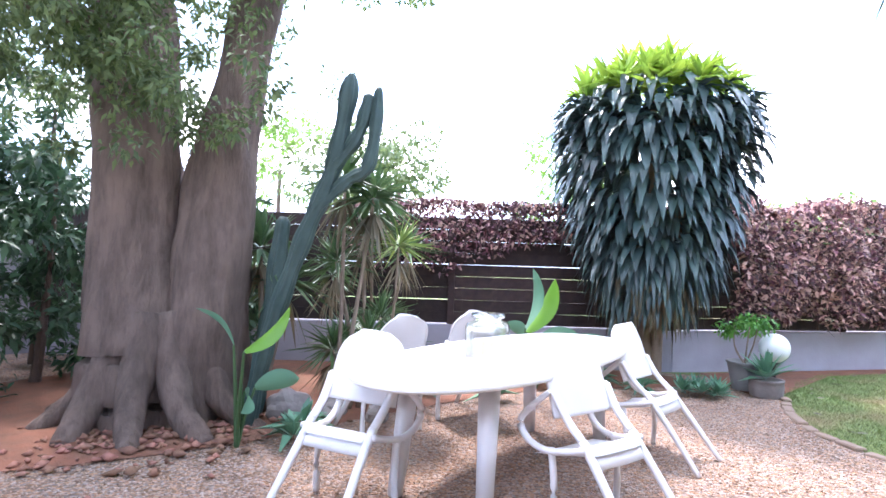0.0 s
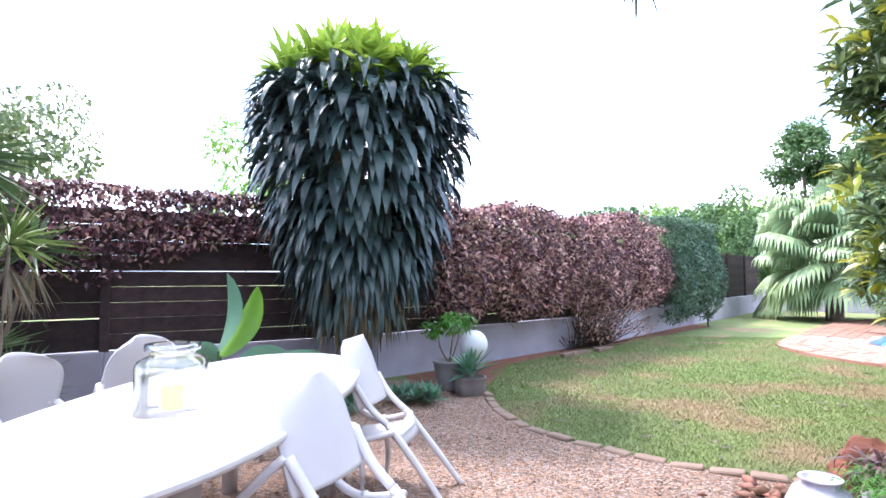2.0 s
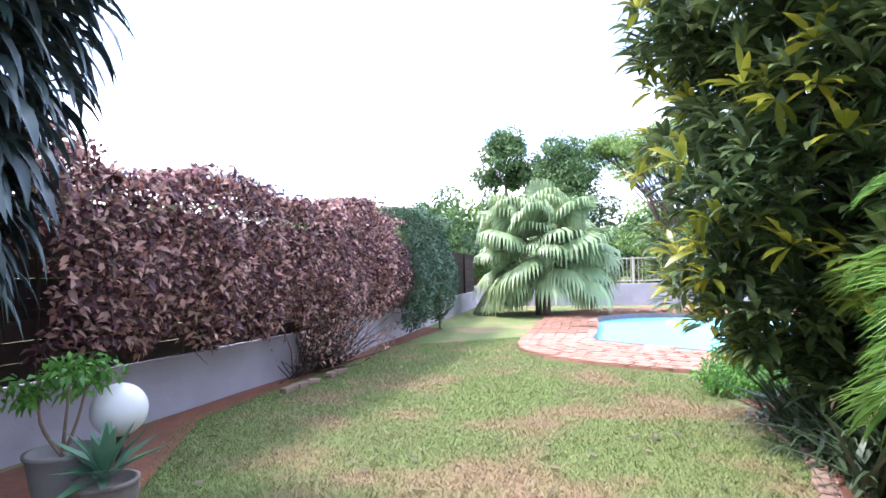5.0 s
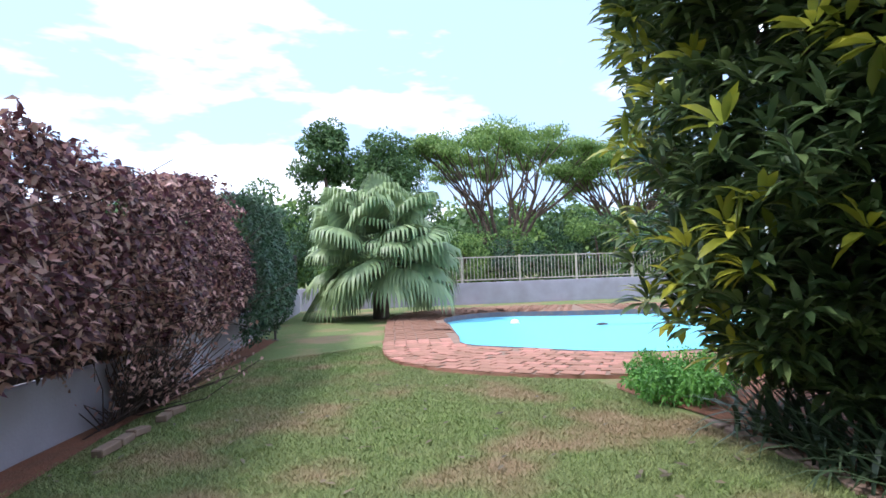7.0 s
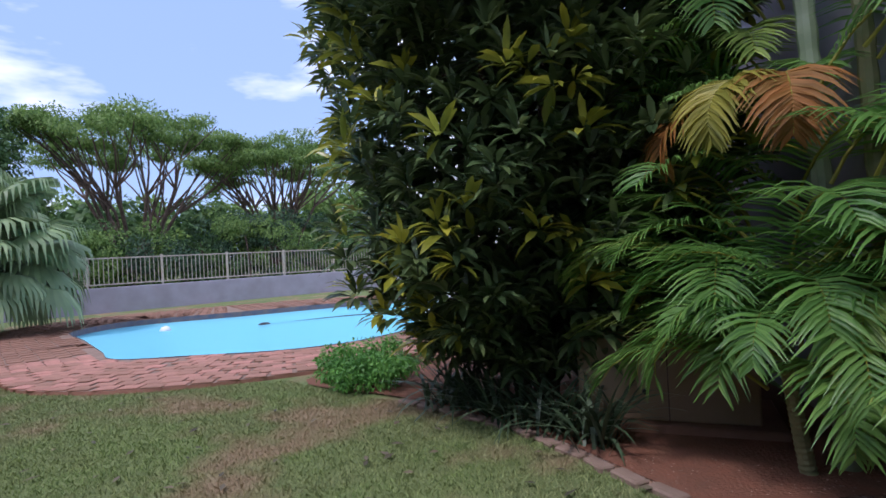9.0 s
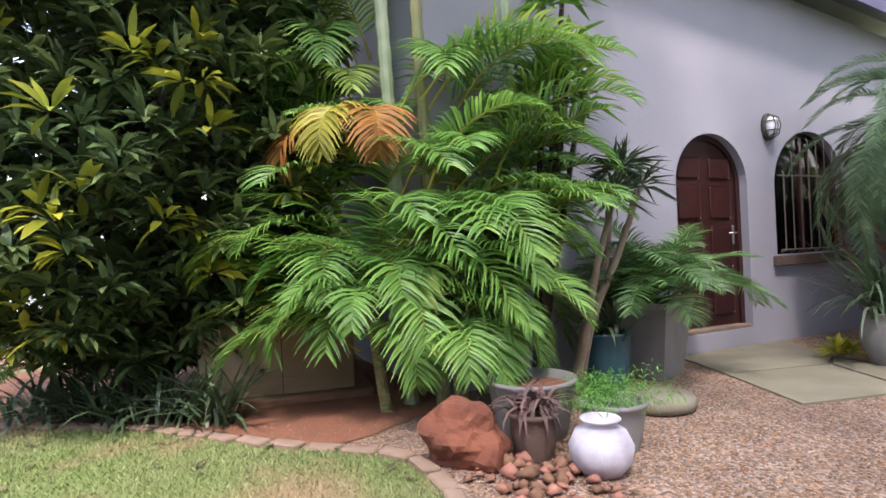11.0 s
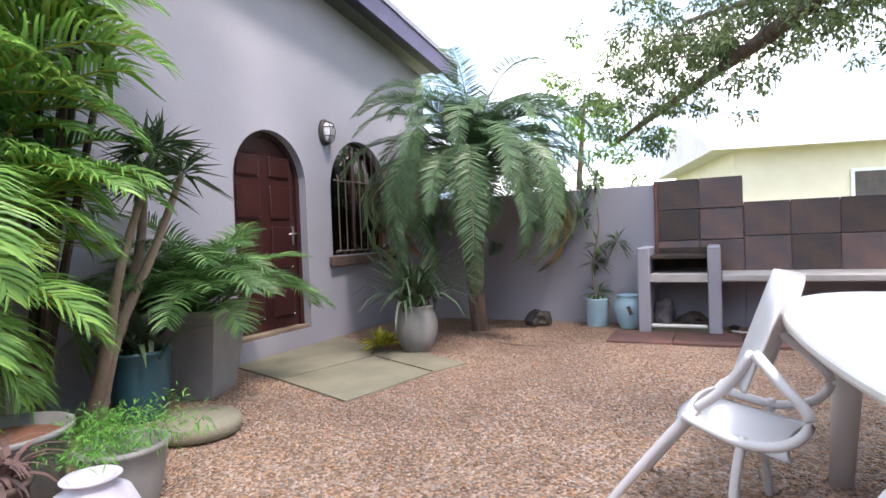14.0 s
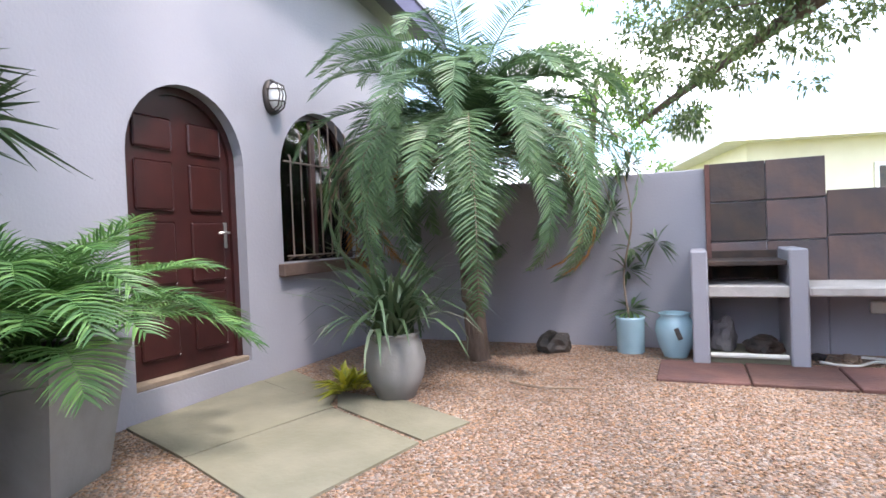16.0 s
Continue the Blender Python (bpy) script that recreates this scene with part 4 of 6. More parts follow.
for x in (-1.2, -3.4, -5.5):
    part("pier", box_bm(x, x + 0.12, -2.9, BY, -0.02, 0.564, 0.01), PAINT, counter)
sock = part("socket", box_bm(0.62, 0.77, BY + 0.002, BY + 0.05, 0.36, 0.46, 0.01), WHITEW)
tagged(sock, "white weatherproof wall socket under the counter", "socket")
bagm = mat("charcoal_bag", (0.05, 0.045, 0.055), 0.6, (0.25, 0.22, 0.22), 4, 2, 0.4, 12)
rock("charcoal_bag", (1.86, -3.25, 0.075), (0.10, 0.12, 0.17), bagm, "crumpled dark charcoal bag under the barbecue", 3.1, "bag")
rock("charcoal", (1.58, -3.2, 0.075), (0.16, 0.14, 0.08), SOOT, "heap of black charcoal on the plinth", 5.2, "charcoal")
for i, (x, y, s) in enumerate(((1.18, -3.3, 0.09), (0.95, -3.35, 0.07), (0.2, -3.3, 0.12), (-0.1, -3.3, 0.09))):
    rock("loose_brick", (x, y, 0.0), (s, s * 0.7, s * 0.5), MORTAR if i % 2 else DARKMET, "broken brick piece lying under the counter", 2.0 + i, "rubble", "rubble", 1)
vs, fs = tube(spline([(1.2, -3.1, 0.03), (1.0, -3.0, 0.03), (0.8, -3.15, 0.04), (0.6, -3.0, 0.03), (0.3, -3.1, 0.03), (0.9, -3.25, 0.05)], 6), 0.012, 6)
tagged(link_mesh("cable", vs, fs, PIPEW, None, "", True), "loose white cable lying on the ground", "cable")
pav = empty("slate_paving", "strip of dark red slate slabs before the counter", "paving", (0, 0, 0), 0, "", "structure")
for i in range(9):
    part("slab", box_bm(2.35 - 0.62 * (i + 1) + 0.01, 2.35 - 0.62 * i, -2.95, -2.30, 0.0, 0.03 + 0.004 * (i % 3), 0.008), SLATE_FLOOR, pav)
step = empty("door_slabs", "weathered olive-grey concrete flags at the door", "paving", (0, 0, 0), 0, "", "structure")
for pts, h in (([(5.3, -0.30), (4.55, -0.05), (4.30, -1.05), (5.3, -1.50)], 0.024), ([(4.54, -0.045), (3.66, 0.30), (3.46, -0.62), (4.29, -1.03)], 0.022), ([(4.28, -1.07), (3.45, -0.66), (3.32, -1.02), (3.9, -1.32), (4.5, -1.4)], 0.020), ([(5.3, -1.52), (4.35, -1.08), (4.5, -1.42), (5.3, -1.9)], 0.018)):
    bm = bmesh.new()
    f = bm.faces.new([bm.verts.new((p[0], p[1], h)) for p in pts])
    r = bmesh.ops.extrude_face_region(bm, geom=[f])
    bmesh.ops.translate(bm, vec=(0, 0, -h - 0.02), verts=[v for v in r["geom"] if isinstance(v, bmesh.types.BMVert)])
    part("flag", bm, CONC, step)

# ---- table, chairs, lantern ----
table = empty("garden_table", "long oval white garden table on stout round legs", "table", (0.52, 1.48, 0), 4)
bm = bmesh.new()
prof = [(0.97, 0.735), (0.99, 0.74), (1.0, 0.752), (1.0, 0.766), (0.99, 0.775)]
rows = []
for k, z in prof:
    ring = []
    for i in range(72):
        a = 2 * math.pi * i / 72
        c, s = math.cos(a), math.sin(a)
        ring.append(bm.verts.new((0.58 * k * math.copysign(abs(c) ** 0.85, c), 1.42 * k * math.copysign(abs(s) ** 0.85, s), z)))
    rows.append(ring)
for a, b in zip(rows, rows[1:]):
    for i in range(72):
        bm.faces.new((a[i], a[(i + 1) % 72], b[(i + 1) % 72], b[i]))
bm.faces.new(rows[0][::-1]); bm.faces.new(rows[-1])
part("tabletop", bm, TABLE_W, table)
for sx, sy in ((-1, -1), (1, -1), (-1, 1), (1, 1)):
    vs, fs = tube([(sx * 0.30, sy * 0.86, 0.0), (sx * 0.27, sy * 0.78, 0.734)], [0.045, 0.062], 14)
    link_mesh("leg", vs, fs, PLASTIC, table, "", True)
part("apron", box_bm(-0.28, 0.28, -0.8, 0.8, 0.66, 0.733, 0.01), PLASTIC, table)
part("joint", box_bm(-0.56, 0.56, -0.004, 0.004, 0.7752, 0.7762), COUNTER, table, "seam between the halves")


def chair_parts(chair):
    """A moulded chair tipped with its back on the table; u runs away from the table."""
    def bent(name, ctrl, rad, flat=1.0, n=10):
        vs, fs = tube(spline(ctrl, 5), rad, n, flat)
        link_mesh(name, vs, fs, PLASTIC, chair, "", True)
    for s in (-1, 1):
        bent("leg", [(0.66, s * 0.235, 0.0), (0.47, s * 0.215, 0.25), (0.30, s * 0.205, 0.46)], [0.020, 0.021, 0.022, 0.023, 0.024, 0.025, 0.025, 0.026, 0.026, 0.027, 0.027], 0.8)
        bent("leg", [(0.16, s * 0.27, 0.0), (0.17, s * 0.265, 0.2), (0.14, s * 0.26, 0.40)], 0.02, 0.85)
        bent("stile", [(0.30, s * 0.205, 0.46), (0.20, s * 0.21, 0.55), (0.11, s * 0.222, 0.68)], 0.026, 0.7)
        bent("arm", [(0.10, s * 0.23, 0.68), (0.02, s * 0.275, 0.60), (-0.06, s * 0.29, 0.50), (0.0, s * 0.285, 0.41), (0.14, s * 0.265, 0.38), (0.34, s * 0.23, 0.43)], 0.022, 0.8)
    def shell(name, u0, z0, u1, z1, half0, half1, bulge, nu=10, nv=8, round_top=0.0):
        bm = bmesh.new()
        g = []
        for side in (0, 1):
            grid = []
            for j in range(nv + 1):
                t = j / nv
                half = half0 + (half1 - half0) * t
                if round_top:
                    half *= max(0.12, 1 - max(0, (t - 1 + round_top) / round_top) ** 3.2) ** (1 / 2.6)
                row = []
                for i in range(nu + 1):
                    s = -1 + 2 * i / nu
                    out = bulge * (1 - s * s) + side * 0.014
                    row.append(bm.verts.new((u0 + (u1 - u0) * t + out, s * half, z0 + (z1 - z0) * t + out * 0.3)))
                grid.append(row)
            g.append(grid)
        for k in (0, 1):
            for j in range(nv):
                for i in range(nu):
                    q = (g[k][j][i], g[k][j][i + 1], g[k][j + 1][i + 1], g[k][j + 1][i])
                    bm.faces.new(q if k else q[::-1])
        loop = [(0, i) for i in range(nu)] + [(j, nu) for j in range(nv)] + [(nv, i) for i in range(nu, 0, -1)] + [(j, 0) for j in range(nv, 0, -1)]
        for a, b in zip(loop, loop[1:] + loop[:1]):
            bm.faces.new((g[0][a[0]][a[1]], g[0][b[0]][b[1]], g[1][b[0]][b[1]], g[1][a[0]][a[1]]))
        part(name, bm, PLASTIC, chair, "", True)
    shell("backrest", 0.13, 0.54, -0.01, 0.925, 0.235, 0.23, 0.075, nu=20, nv=22, round_top=0.55)
    shell("seat", 0.36, 0.40, 0.0, 0.33, 0.205, 0.24, 0.03)
    shell("rear_rail", 0.375, 0.335, 0.315, 0.44, 0.215, 0.21, 0.03, nv=3)


chair = empty("garden_chair", "white moulded plastic chair tipped against the table", "chair", (0, 0, 0), 0, "chairs round the table")
chair_parts(chair)
SPOTS = [(1.07, 1.15, -14), (0.88, 2.42, -2), (0.15, 0.53, 282), (-0.38, 1.38, 168), (-0.32, 2.2, 160)]
for i, (x, y, a) in enumerate(SPOTS):
    if i == 0:
        chair.matrix_basis = pose(x, y, 0.011, 0, 0, a)
    else:
        copy_thing(chair, pose(x, y, 0.011, 0, 0, a))

lantern = empty("candle_lantern", "square glass jar lantern with a yellow-green candle on the table", "lantern", (0.53, 1.14, 0.7765), 20)
prof = [(0.115, 0.0), (0.125, 0.01), (0.125, 0.19), (0.115, 0.215), (0.085, 0.23), (0.085, 0.245), (0.105, 0.25), (0.105, 0.275), (0.098, 0.275)]
bm = bmesh.new()
rings = []
for r, z in prof:
    ring = []
    for i in range(32):
        a = 2 * math.pi * i / 32
        sq = 1 / max(abs(math.cos(a)), abs(math.sin(a)))
        kk = r * (1 + (min(sq, 1.28) - 1) * (0.9 if z < 0.22 else 0.15))
        ring.append(bm.verts.new((kk * math.cos(a), kk * math.sin(a), z)))
    rings.append(ring)
for a, b in zip(rings, rings[1:]):
    for i in range(32):
        bm.faces.new((a[i], a[(i + 1) % 32], b[(i + 1) % 32], b[i]))
bm.faces.new(rings[0][::-1])
FROST = glass_mat("thick_glass", (0.84, 0.86, 0.87), 0.15, 0.22)
j1 = part("jar", bm, FROST, lantern, "thick clear glass", True); j1.visible_shadow = False
bm = lathe_bm([(0.04, 0.012), (0.045, 0.02), (0.045, 0.10), (0.035, 0.105), (0.01, 0.10)], 20)
part("candle", bm, CANDLE, lantern, "yellow-green pillar candle", True)
# ---- old tree ----
def limb(ctrl, r0, r1, n=12, steps=6, rough=0.0, seed=0.0):
    pts = spline(ctrl, steps)
    k = len(pts)
    rad = [r0 + (r1 - r0) * (i / (k - 1)) ** 0.8 for i in range(k)]
    vs, fs = tube(pts, rad, n)
    if rough:
        out = []
        for i, v in enumerate(vs):
            c = Vector(pts[i // n])
            q = v * 1.0
            w = noise.noise(Vector((q.x * 2.2 + seed, q.y * 2.2, q.z * 0.6))) + 0.5 * noise.noise(Vector((q.x * 7, q.y * 7 + seed, q.z * 1.5)))
            out.append(c + (v - c) * (1 + rough * w))
        vs = out
    return vs, fs


tree = empty("garden_tree", "old tree with two thick fluted grey-brown trunks", "tree", (0, 0, 0))
T = (-2.45, 0.35)
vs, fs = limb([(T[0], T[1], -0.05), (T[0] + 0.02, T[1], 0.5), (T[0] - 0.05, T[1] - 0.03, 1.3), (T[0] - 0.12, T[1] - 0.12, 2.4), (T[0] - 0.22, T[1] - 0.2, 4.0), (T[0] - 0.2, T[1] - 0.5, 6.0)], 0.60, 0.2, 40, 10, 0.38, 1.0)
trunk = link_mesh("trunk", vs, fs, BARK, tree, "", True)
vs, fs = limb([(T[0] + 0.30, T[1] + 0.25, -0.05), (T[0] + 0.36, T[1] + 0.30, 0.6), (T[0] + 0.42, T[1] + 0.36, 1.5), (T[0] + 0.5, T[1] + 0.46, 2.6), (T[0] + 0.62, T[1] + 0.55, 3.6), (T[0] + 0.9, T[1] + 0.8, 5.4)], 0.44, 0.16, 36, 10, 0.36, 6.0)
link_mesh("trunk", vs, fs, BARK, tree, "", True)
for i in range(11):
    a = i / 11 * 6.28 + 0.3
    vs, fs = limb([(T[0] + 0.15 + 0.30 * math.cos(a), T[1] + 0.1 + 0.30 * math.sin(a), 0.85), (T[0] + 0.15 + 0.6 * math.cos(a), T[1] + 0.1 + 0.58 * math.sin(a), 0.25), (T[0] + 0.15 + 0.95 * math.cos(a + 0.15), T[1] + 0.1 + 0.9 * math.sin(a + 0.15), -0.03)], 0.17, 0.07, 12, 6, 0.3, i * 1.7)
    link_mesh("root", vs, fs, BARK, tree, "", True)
BOUGHS = [([(-2.1, 0.0, 3.5), (-0.8, -1.8, 3.75), (0.7, -3.6, 3.2), (1.6, -4.7, 2.92), (2.7, -5.6, 2.45)], 0.17, 0.03),
         ([(-0.2, -2.5, 3.6), (0.6, -4.4, 3.9), (1.7, -6.2, 4.3)], 0.10, 0.03), ([(-2.6, 0.0, 3.2), (-2.7, -1.4, 3.5), (-2.2, -2.6, 3.6)], 0.13, 0.03),
         ([(-1.9, 0.9, 3.6), (-1.2, 1.2, 4.1), (-0.4, 0.9, 4.4)], 0.09, 0.02), ([(-2.5, 0.4, 3.4), (-3.6, 0.2, 4.2), (-4.6, -0.2, 4.4)], 0.12, 0.03)]
for ctrl, r0, r1 in BOUGHS:
    vs, fs = limb(ctrl, r0, r1, 9, 6, 0.15, r0 * 30)
    link_mesh("limb", vs, fs, BARK, tree, "", True)


def spray(centres, spread, count, per, clump, L, W, mat_, thing, name="crown", twigs=0):
    """Leaf sprays gathered in small uneven clumps round given middles."""
    cs, rs = [], []
    for c in centres:
        for _ in range(count):
            cs.append(np.array(c) + rng.normal(size=3) * np.array(spread))
            k = clump * rng.uniform(0.6, 1.3)
            rs.append((k, k, k * 0.7))
    V, F = cloud_leaves(cs, rs, per, L, W, 0.5, 0.25, 0.2)
    ob = leaf_mesh(name, V, F, mat_, thing)
    for _ in range(twigs):
        a, b = cs[int(rng.integers(len(cs)))], centres[int(rng.integers(len(centres)))]
        if np.linalg.norm(a - np.array(b)) < 2.2:
            vs, fs = tube([a, (a + np.array(b)) / 2 + rng.normal(size=3) * 0.08, b], [0.004, 0.007, 0.010], 5)
            link_mesh("twig", vs, fs, BARK, thing)
    return ob


spray([(-1.75, -0.55, 2.75), (-2.2, -1.0, 3.0), (-2.6, -1.2, 3.5), (-1.6, -0.2, 3.5), (-2.5, -1.9, 2.9), (-1.6, 0.1, 2.6)], (0.26, 0.33, 0.26), 26, 70, 0.17, 0.075, 0.034, L_TREE, tree)
spray([(-0.9, 0.6, 3.7), (-1.2, 0.9, 4.1), (-2.0, 0.2, 4.1), (-1.6, 0.6, 4.0), (-2.6, 0.0, 4.2)], (0.45, 0.4, 0.22), 20, 60, 0.22, 0.07, 0.032, L_TREE, tree)
spray([(-3.6, -0.6, 3.6), (-4.2, 0.6, 3.5), (-3.4, 1.6, 4.1)], (0.6, 0.6, 0.6), 9, 60, 0.26, 0.08, 0.036, L_TREE, tree)
spray([(-3.4, 0.2, 4.1), (-3.0, 0.9, 4.3), (-3.8, -0.5, 3.7), (-4.2, -0.9, 4.2), (-3.3, -1.2, 3.5), (-3.0, -0.7, 4.2), (-4.4, 0.3, 3.3)], (0.42, 0.42, 0.35), 20, 60, 0.24, 0.085, 0.038, L_TREE, tree)
spray([(0.3, -3.4, 3.5), (1.0, -4.0, 3.15), (1.6, -4.6, 3.1), (2.2, -5.2, 2.7), (0.6, -4.4, 3.9), (1.4, -5.4, 3.9), (-0.5, -2.8, 3.9), (-0.2, -3.6, 4.3), (1.9, -4.4, 3.6), (2.6, -5.4, 3.3), (-0.3, -1.7, 3.5), (0.0, -2.4, 3.2), (-1.0, -2.8, 3.4), (0.4, -2.8, 3.7), (-0.6, -4.2, 3.6), (0.2, -5.0, 3.4)], (0.42, 0.42, 0.30), 24, 66, 0.20, 0.075, 0.034, L_TREE, tree, twigs=40)
# Unseen upper limbs and leaves, added over the yard to shade it.
SHADE_CROWN = [([(-2.65, -0.15, 6.0), (-1.6, -1.4, 6.9), (0.6, -2.2, 6.6)], 0.16), ([(-1.55, 1.15, 5.4), (0.2, 1.9, 6.6), (2.2, 2.4, 6.5)], 0.14), ([(-1.55, 1.15, 5.4), (0.4, 0.3, 6.4), (2.6, 0.1, 6.2)], 0.13), ([(-2.65, -0.15, 6.0), (-4.0, 1.2, 7.0), (-4.8, 3.0, 7.0)], 0.12), ([(-1.55, 1.15, 5.4), (-1.4, 3.0, 6.8), (-0.4, 4.4, 7.0)], 0.11)]
for ctrl, r0 in SHADE_CROWN:
    vs, fs = limb(ctrl, r0, 0.03, 8, 5, 0.15, r0 * 40)
    link_mesh("limb", vs, fs, BARK, tree, "", True)
spray([(x * 1.15 - 0.4 + (0.55 if k % 2 else 0), y * 1.1, 6.5 + 0.5 * math.sin(x * 1.7 + y)) for k, y in enumerate(range(-4, 5)) for x in range(-5, 4)], (0.45, 0.45, 0.35), 5, 60, 0.42, 0.13, 0.065, L_TREE, tree)
vs, fs = limb([(2.2, 2.4, 6.4), (2.45, 2.2, 4.6), (2.53, 1.97, 2.98)], 0.014, 0.005, 5, 5)
link_mesh("twig", vs, fs, BARK, tree)
rosette(tree, (2.53, 1.96, 2.98), 26, 0.32, 0.016, L_STRAP, (-1.5, -0.95), 0.15, "hanging_tuft", 0.1, 0.3)
lime = empty("lime_tree", "bright lime-green tree beyond the boundary wall", "tree", (0, 0, 0))
vs, fs = limb([(3.5, -6.2, -0.02), (3.4, -6.1, 1.5), (3.2, -5.9, 3.2)], 0.09, 0.03, 8)
link_mesh("trunk", vs, fs, BARK2, lime)
spray([(3.1, -5.9, 2.9), (3.6, -6.2, 3.2), (2.7, -5.8, 2.3)], (0.4, 0.3, 0.4), 12, 55, 0.2, 0.09, 0.045, L_LIME, lime)

# ---- bed behind the table ----
def cactus_col(name, ctrl, r, ribs=6, cap=True, parent=None):
    pts = spline(ctrl, 10)
    k, n = len(pts), ribs * 4
    vs, fs = tube(pts, [r * (0.85 + 0.25 * math.sin(i * 0.55) ** 2) * (1 if i < k - 4 else max(0.12, math.sqrt(max(0, 1 - ((i - k + 4) / 3.2) ** 2)))) for i in range(k)], n)
    out = []
    for i, v in enumerate(vs):
        c = Vector(pts[i // n])
        out.append(c + (v - c) * (1 + 0.20 * math.cos(ribs * 2 * math.pi * (i % n) / n)))
    return link_mesh(name, out, fs, CACT, parent, "", True)


cactus = empty("cactus", "tall leaning dark green column cactus with arms", "cactus", (0, 0, 0))
cactus_col("stem", [(-1.52, 0.75, -0.02), (-1.38, 0.82, 0.7), (-1.12, 0.93, 1.5), (-0.88, 1.02, 2.1), (-0.74, 1.05, 2.80)], 0.060, 6, True, cactus)
cactus_col("arm", [(-1.02, 0.95, 1.75), (-0.80, 1.09, 1.98), (-0.63, 1.16, 2.12), (-0.58, 1.19, 2.70)], 0.044, 6, True, cactus)
cactus_col("arm", [(-0.9, 1.0, 2.05), (-0.70, 1.09, 2.32), (-0.62, 1.13, 2.64)], 0.045, 6, True, cactus)
cactus_col("stem", [(-1.75, 0.95, -0.02), (-1.62, 1.0, 0.9), (-1.55, 1.05, 1.72)], 0.065, 6, True, cactus)


def yucca(loc, heads, material, label, L=0.42, W=0.035, n=60, stem=0.022):
    th = empty("yucca", label, "yucca", (0, 0, 0), 0, "yuccas by the fence")
    for hx, hy, hz in heads:
        vs, fs = limb([(loc[0] + rng.normal() * 0.03, loc[1] + rng.normal() * 0.03, -0.01), ((loc[0] + hx) / 2 + 0.04, (loc[1] + hy) / 2, hz * 0.5), (hx, hy, hz)], stem, stem * 0.7, 7, 4)
        link_mesh("stem", vs, fs, BARK2, th, "", True)
        rosette(th, (hx, hy, hz), n, L, W, material, (-0.5, 1.45), 0.25, "leaf_head", 0.1, 0.3)
        rosette(th, (hx, hy, hz - 0.12), n // 3, L * 0.9, W * 0.8, L_DRACDRY, (-1.3, -0.6), 0.2, "dead_leaves", 0.1, 0.3)


yucca((-1.35, 1.5), [(-1.28, 1.48, 2.05), (-1.05, 1.62, 1.92)], L_YUCCA, "dark green yucca with tall stems and spiky heads", 0.5, 0.05)
yucca((-1.15, 1.85), [(-1.0, 1.9, 1.5)], L_YUCCAY, "slim yucca with one pale yellow-green head", 0.38, 0.03, 50, 0.016)
yucca((-1.35, 1.8), [(-1.36, 1.8, 1.58), (-1.5, 1.6, 1.35)], L_YUCCA, "slim yucca with drooping grey-green heads", 0.42, 0.03)
yucca((-1.9, 1.1), [(-1.95, 1.1, 1.45), (-1.8, 1.3, 1.15)], L_YUCCA, "low yucca with broad bright leaves beside the cactus", 0.5, 0.06)
yucca((-1.4, 1.65), [(-1.45, 1.55, 0.55), (-1.25, 1.8, 0.65), (-1.6, 1.85, 0.6), (-1.1, 2.05, 0.6), (-1.5, 2.2, 0.8)], L_YUCCA, "low clump of narrow spiky grey-green leaves", 0.42, 0.028, 70)
yucca((-2.1, 2.6), [(-2.1, 2.6, 1.9), (-1.8, 2.9, 1.5), (-2.4, 2.3, 1.2)], L_YUCCA, "yucca standing close to the board fence", 0.45, 0.035)


def broad(thing, base, tip, w, material, fold=0.1):
    b, t = Vector(base), Vector(tip)
    d = (t - b)
    s = d.cross(Vector((0.35, 0.8, 0.3))).normalized()
    nn = s.cross(d).normalized()
    vs, fs, k = [], [], 10
    for i in range(k + 1):
        u = i / k
        c = b + d * u + nn * 0.10 * d.length * math.sin(math.pi * u)
        hw = w * math.sin(math.pi * min(1, 0.04 + u * 0.96)) ** 0.65 * 0.5
        vs += [c - s * hw + nn * hw * 0.5, c, c + s * hw + nn * hw * 0.5]
    for i in range(k):
        a = 3 * i
        fs += [(a, a + 1, a + 4, a + 3), (a + 1, a + 2, a + 5, a + 4)]
    return link_mesh("leaf", vs, fs, material, thing, "", True)


for (bx, by), leaves_, lab in (((-1.05, 0.45), [((-0.95, 0.42, 0.70), (-0.72, 0.62, 1.02), 0.15, L_STREL), ((-1.02, 0.38, 0.74), (-1.32, 0.25, 0.98), 0.10, L_BLUE), ((-1.05, 0.5, 0.4), (-0.85, 0.35, 0.3), 0.15, L_BLUE), ((-1.0, 0.55, 0.42), (-0.75, 0.75, 0.5), 0.16, L_BLUE)], "broad-leaved plant with one upright bright leaf by the tree"),
                               ((-0.15, 3.15), [((-0.15, 3.1, 0.72), (0.08, 3.22, 1.25), 0.22, L_STREL), ((-0.2, 3.15, 0.75), (-0.22, 3.3, 1.35), 0.20, L_BLUE), ((-0.1, 3.2, 0.6), (0.25, 3.4, 0.72), 0.2, L_BLUE), ((-0.2, 3.2, 0.6), (-0.55, 3.3, 0.75), 0.2, L_BLUE), ((0.0, 3.4, 0.5), (0.45, 3.75, 0.65), 0.2, L_BLUE)], "broad-leaved plant with one tall bright leaf by the fence")):
    th = empty("broadleaf_plant", lab, "plant", (0, 0, 0), 0, "broad-leaved plants")
    th.matrix_basis = pose(-0.16, -0.07, 0) if by > 2 else pose(-0.06, -0.03, 0)
    for b, t, w, m_ in leaves_:
        broad(th, b, t, w, m_)
        vs, fs = tube([(bx, by, 0), ((bx + b[0]) / 2, (by + b[1]) / 2, b[2] * 0.6), b], [0.018, 0.014, 0.009], 6)
        link_mesh("stalk", vs, fs, L_YUCCA, th)
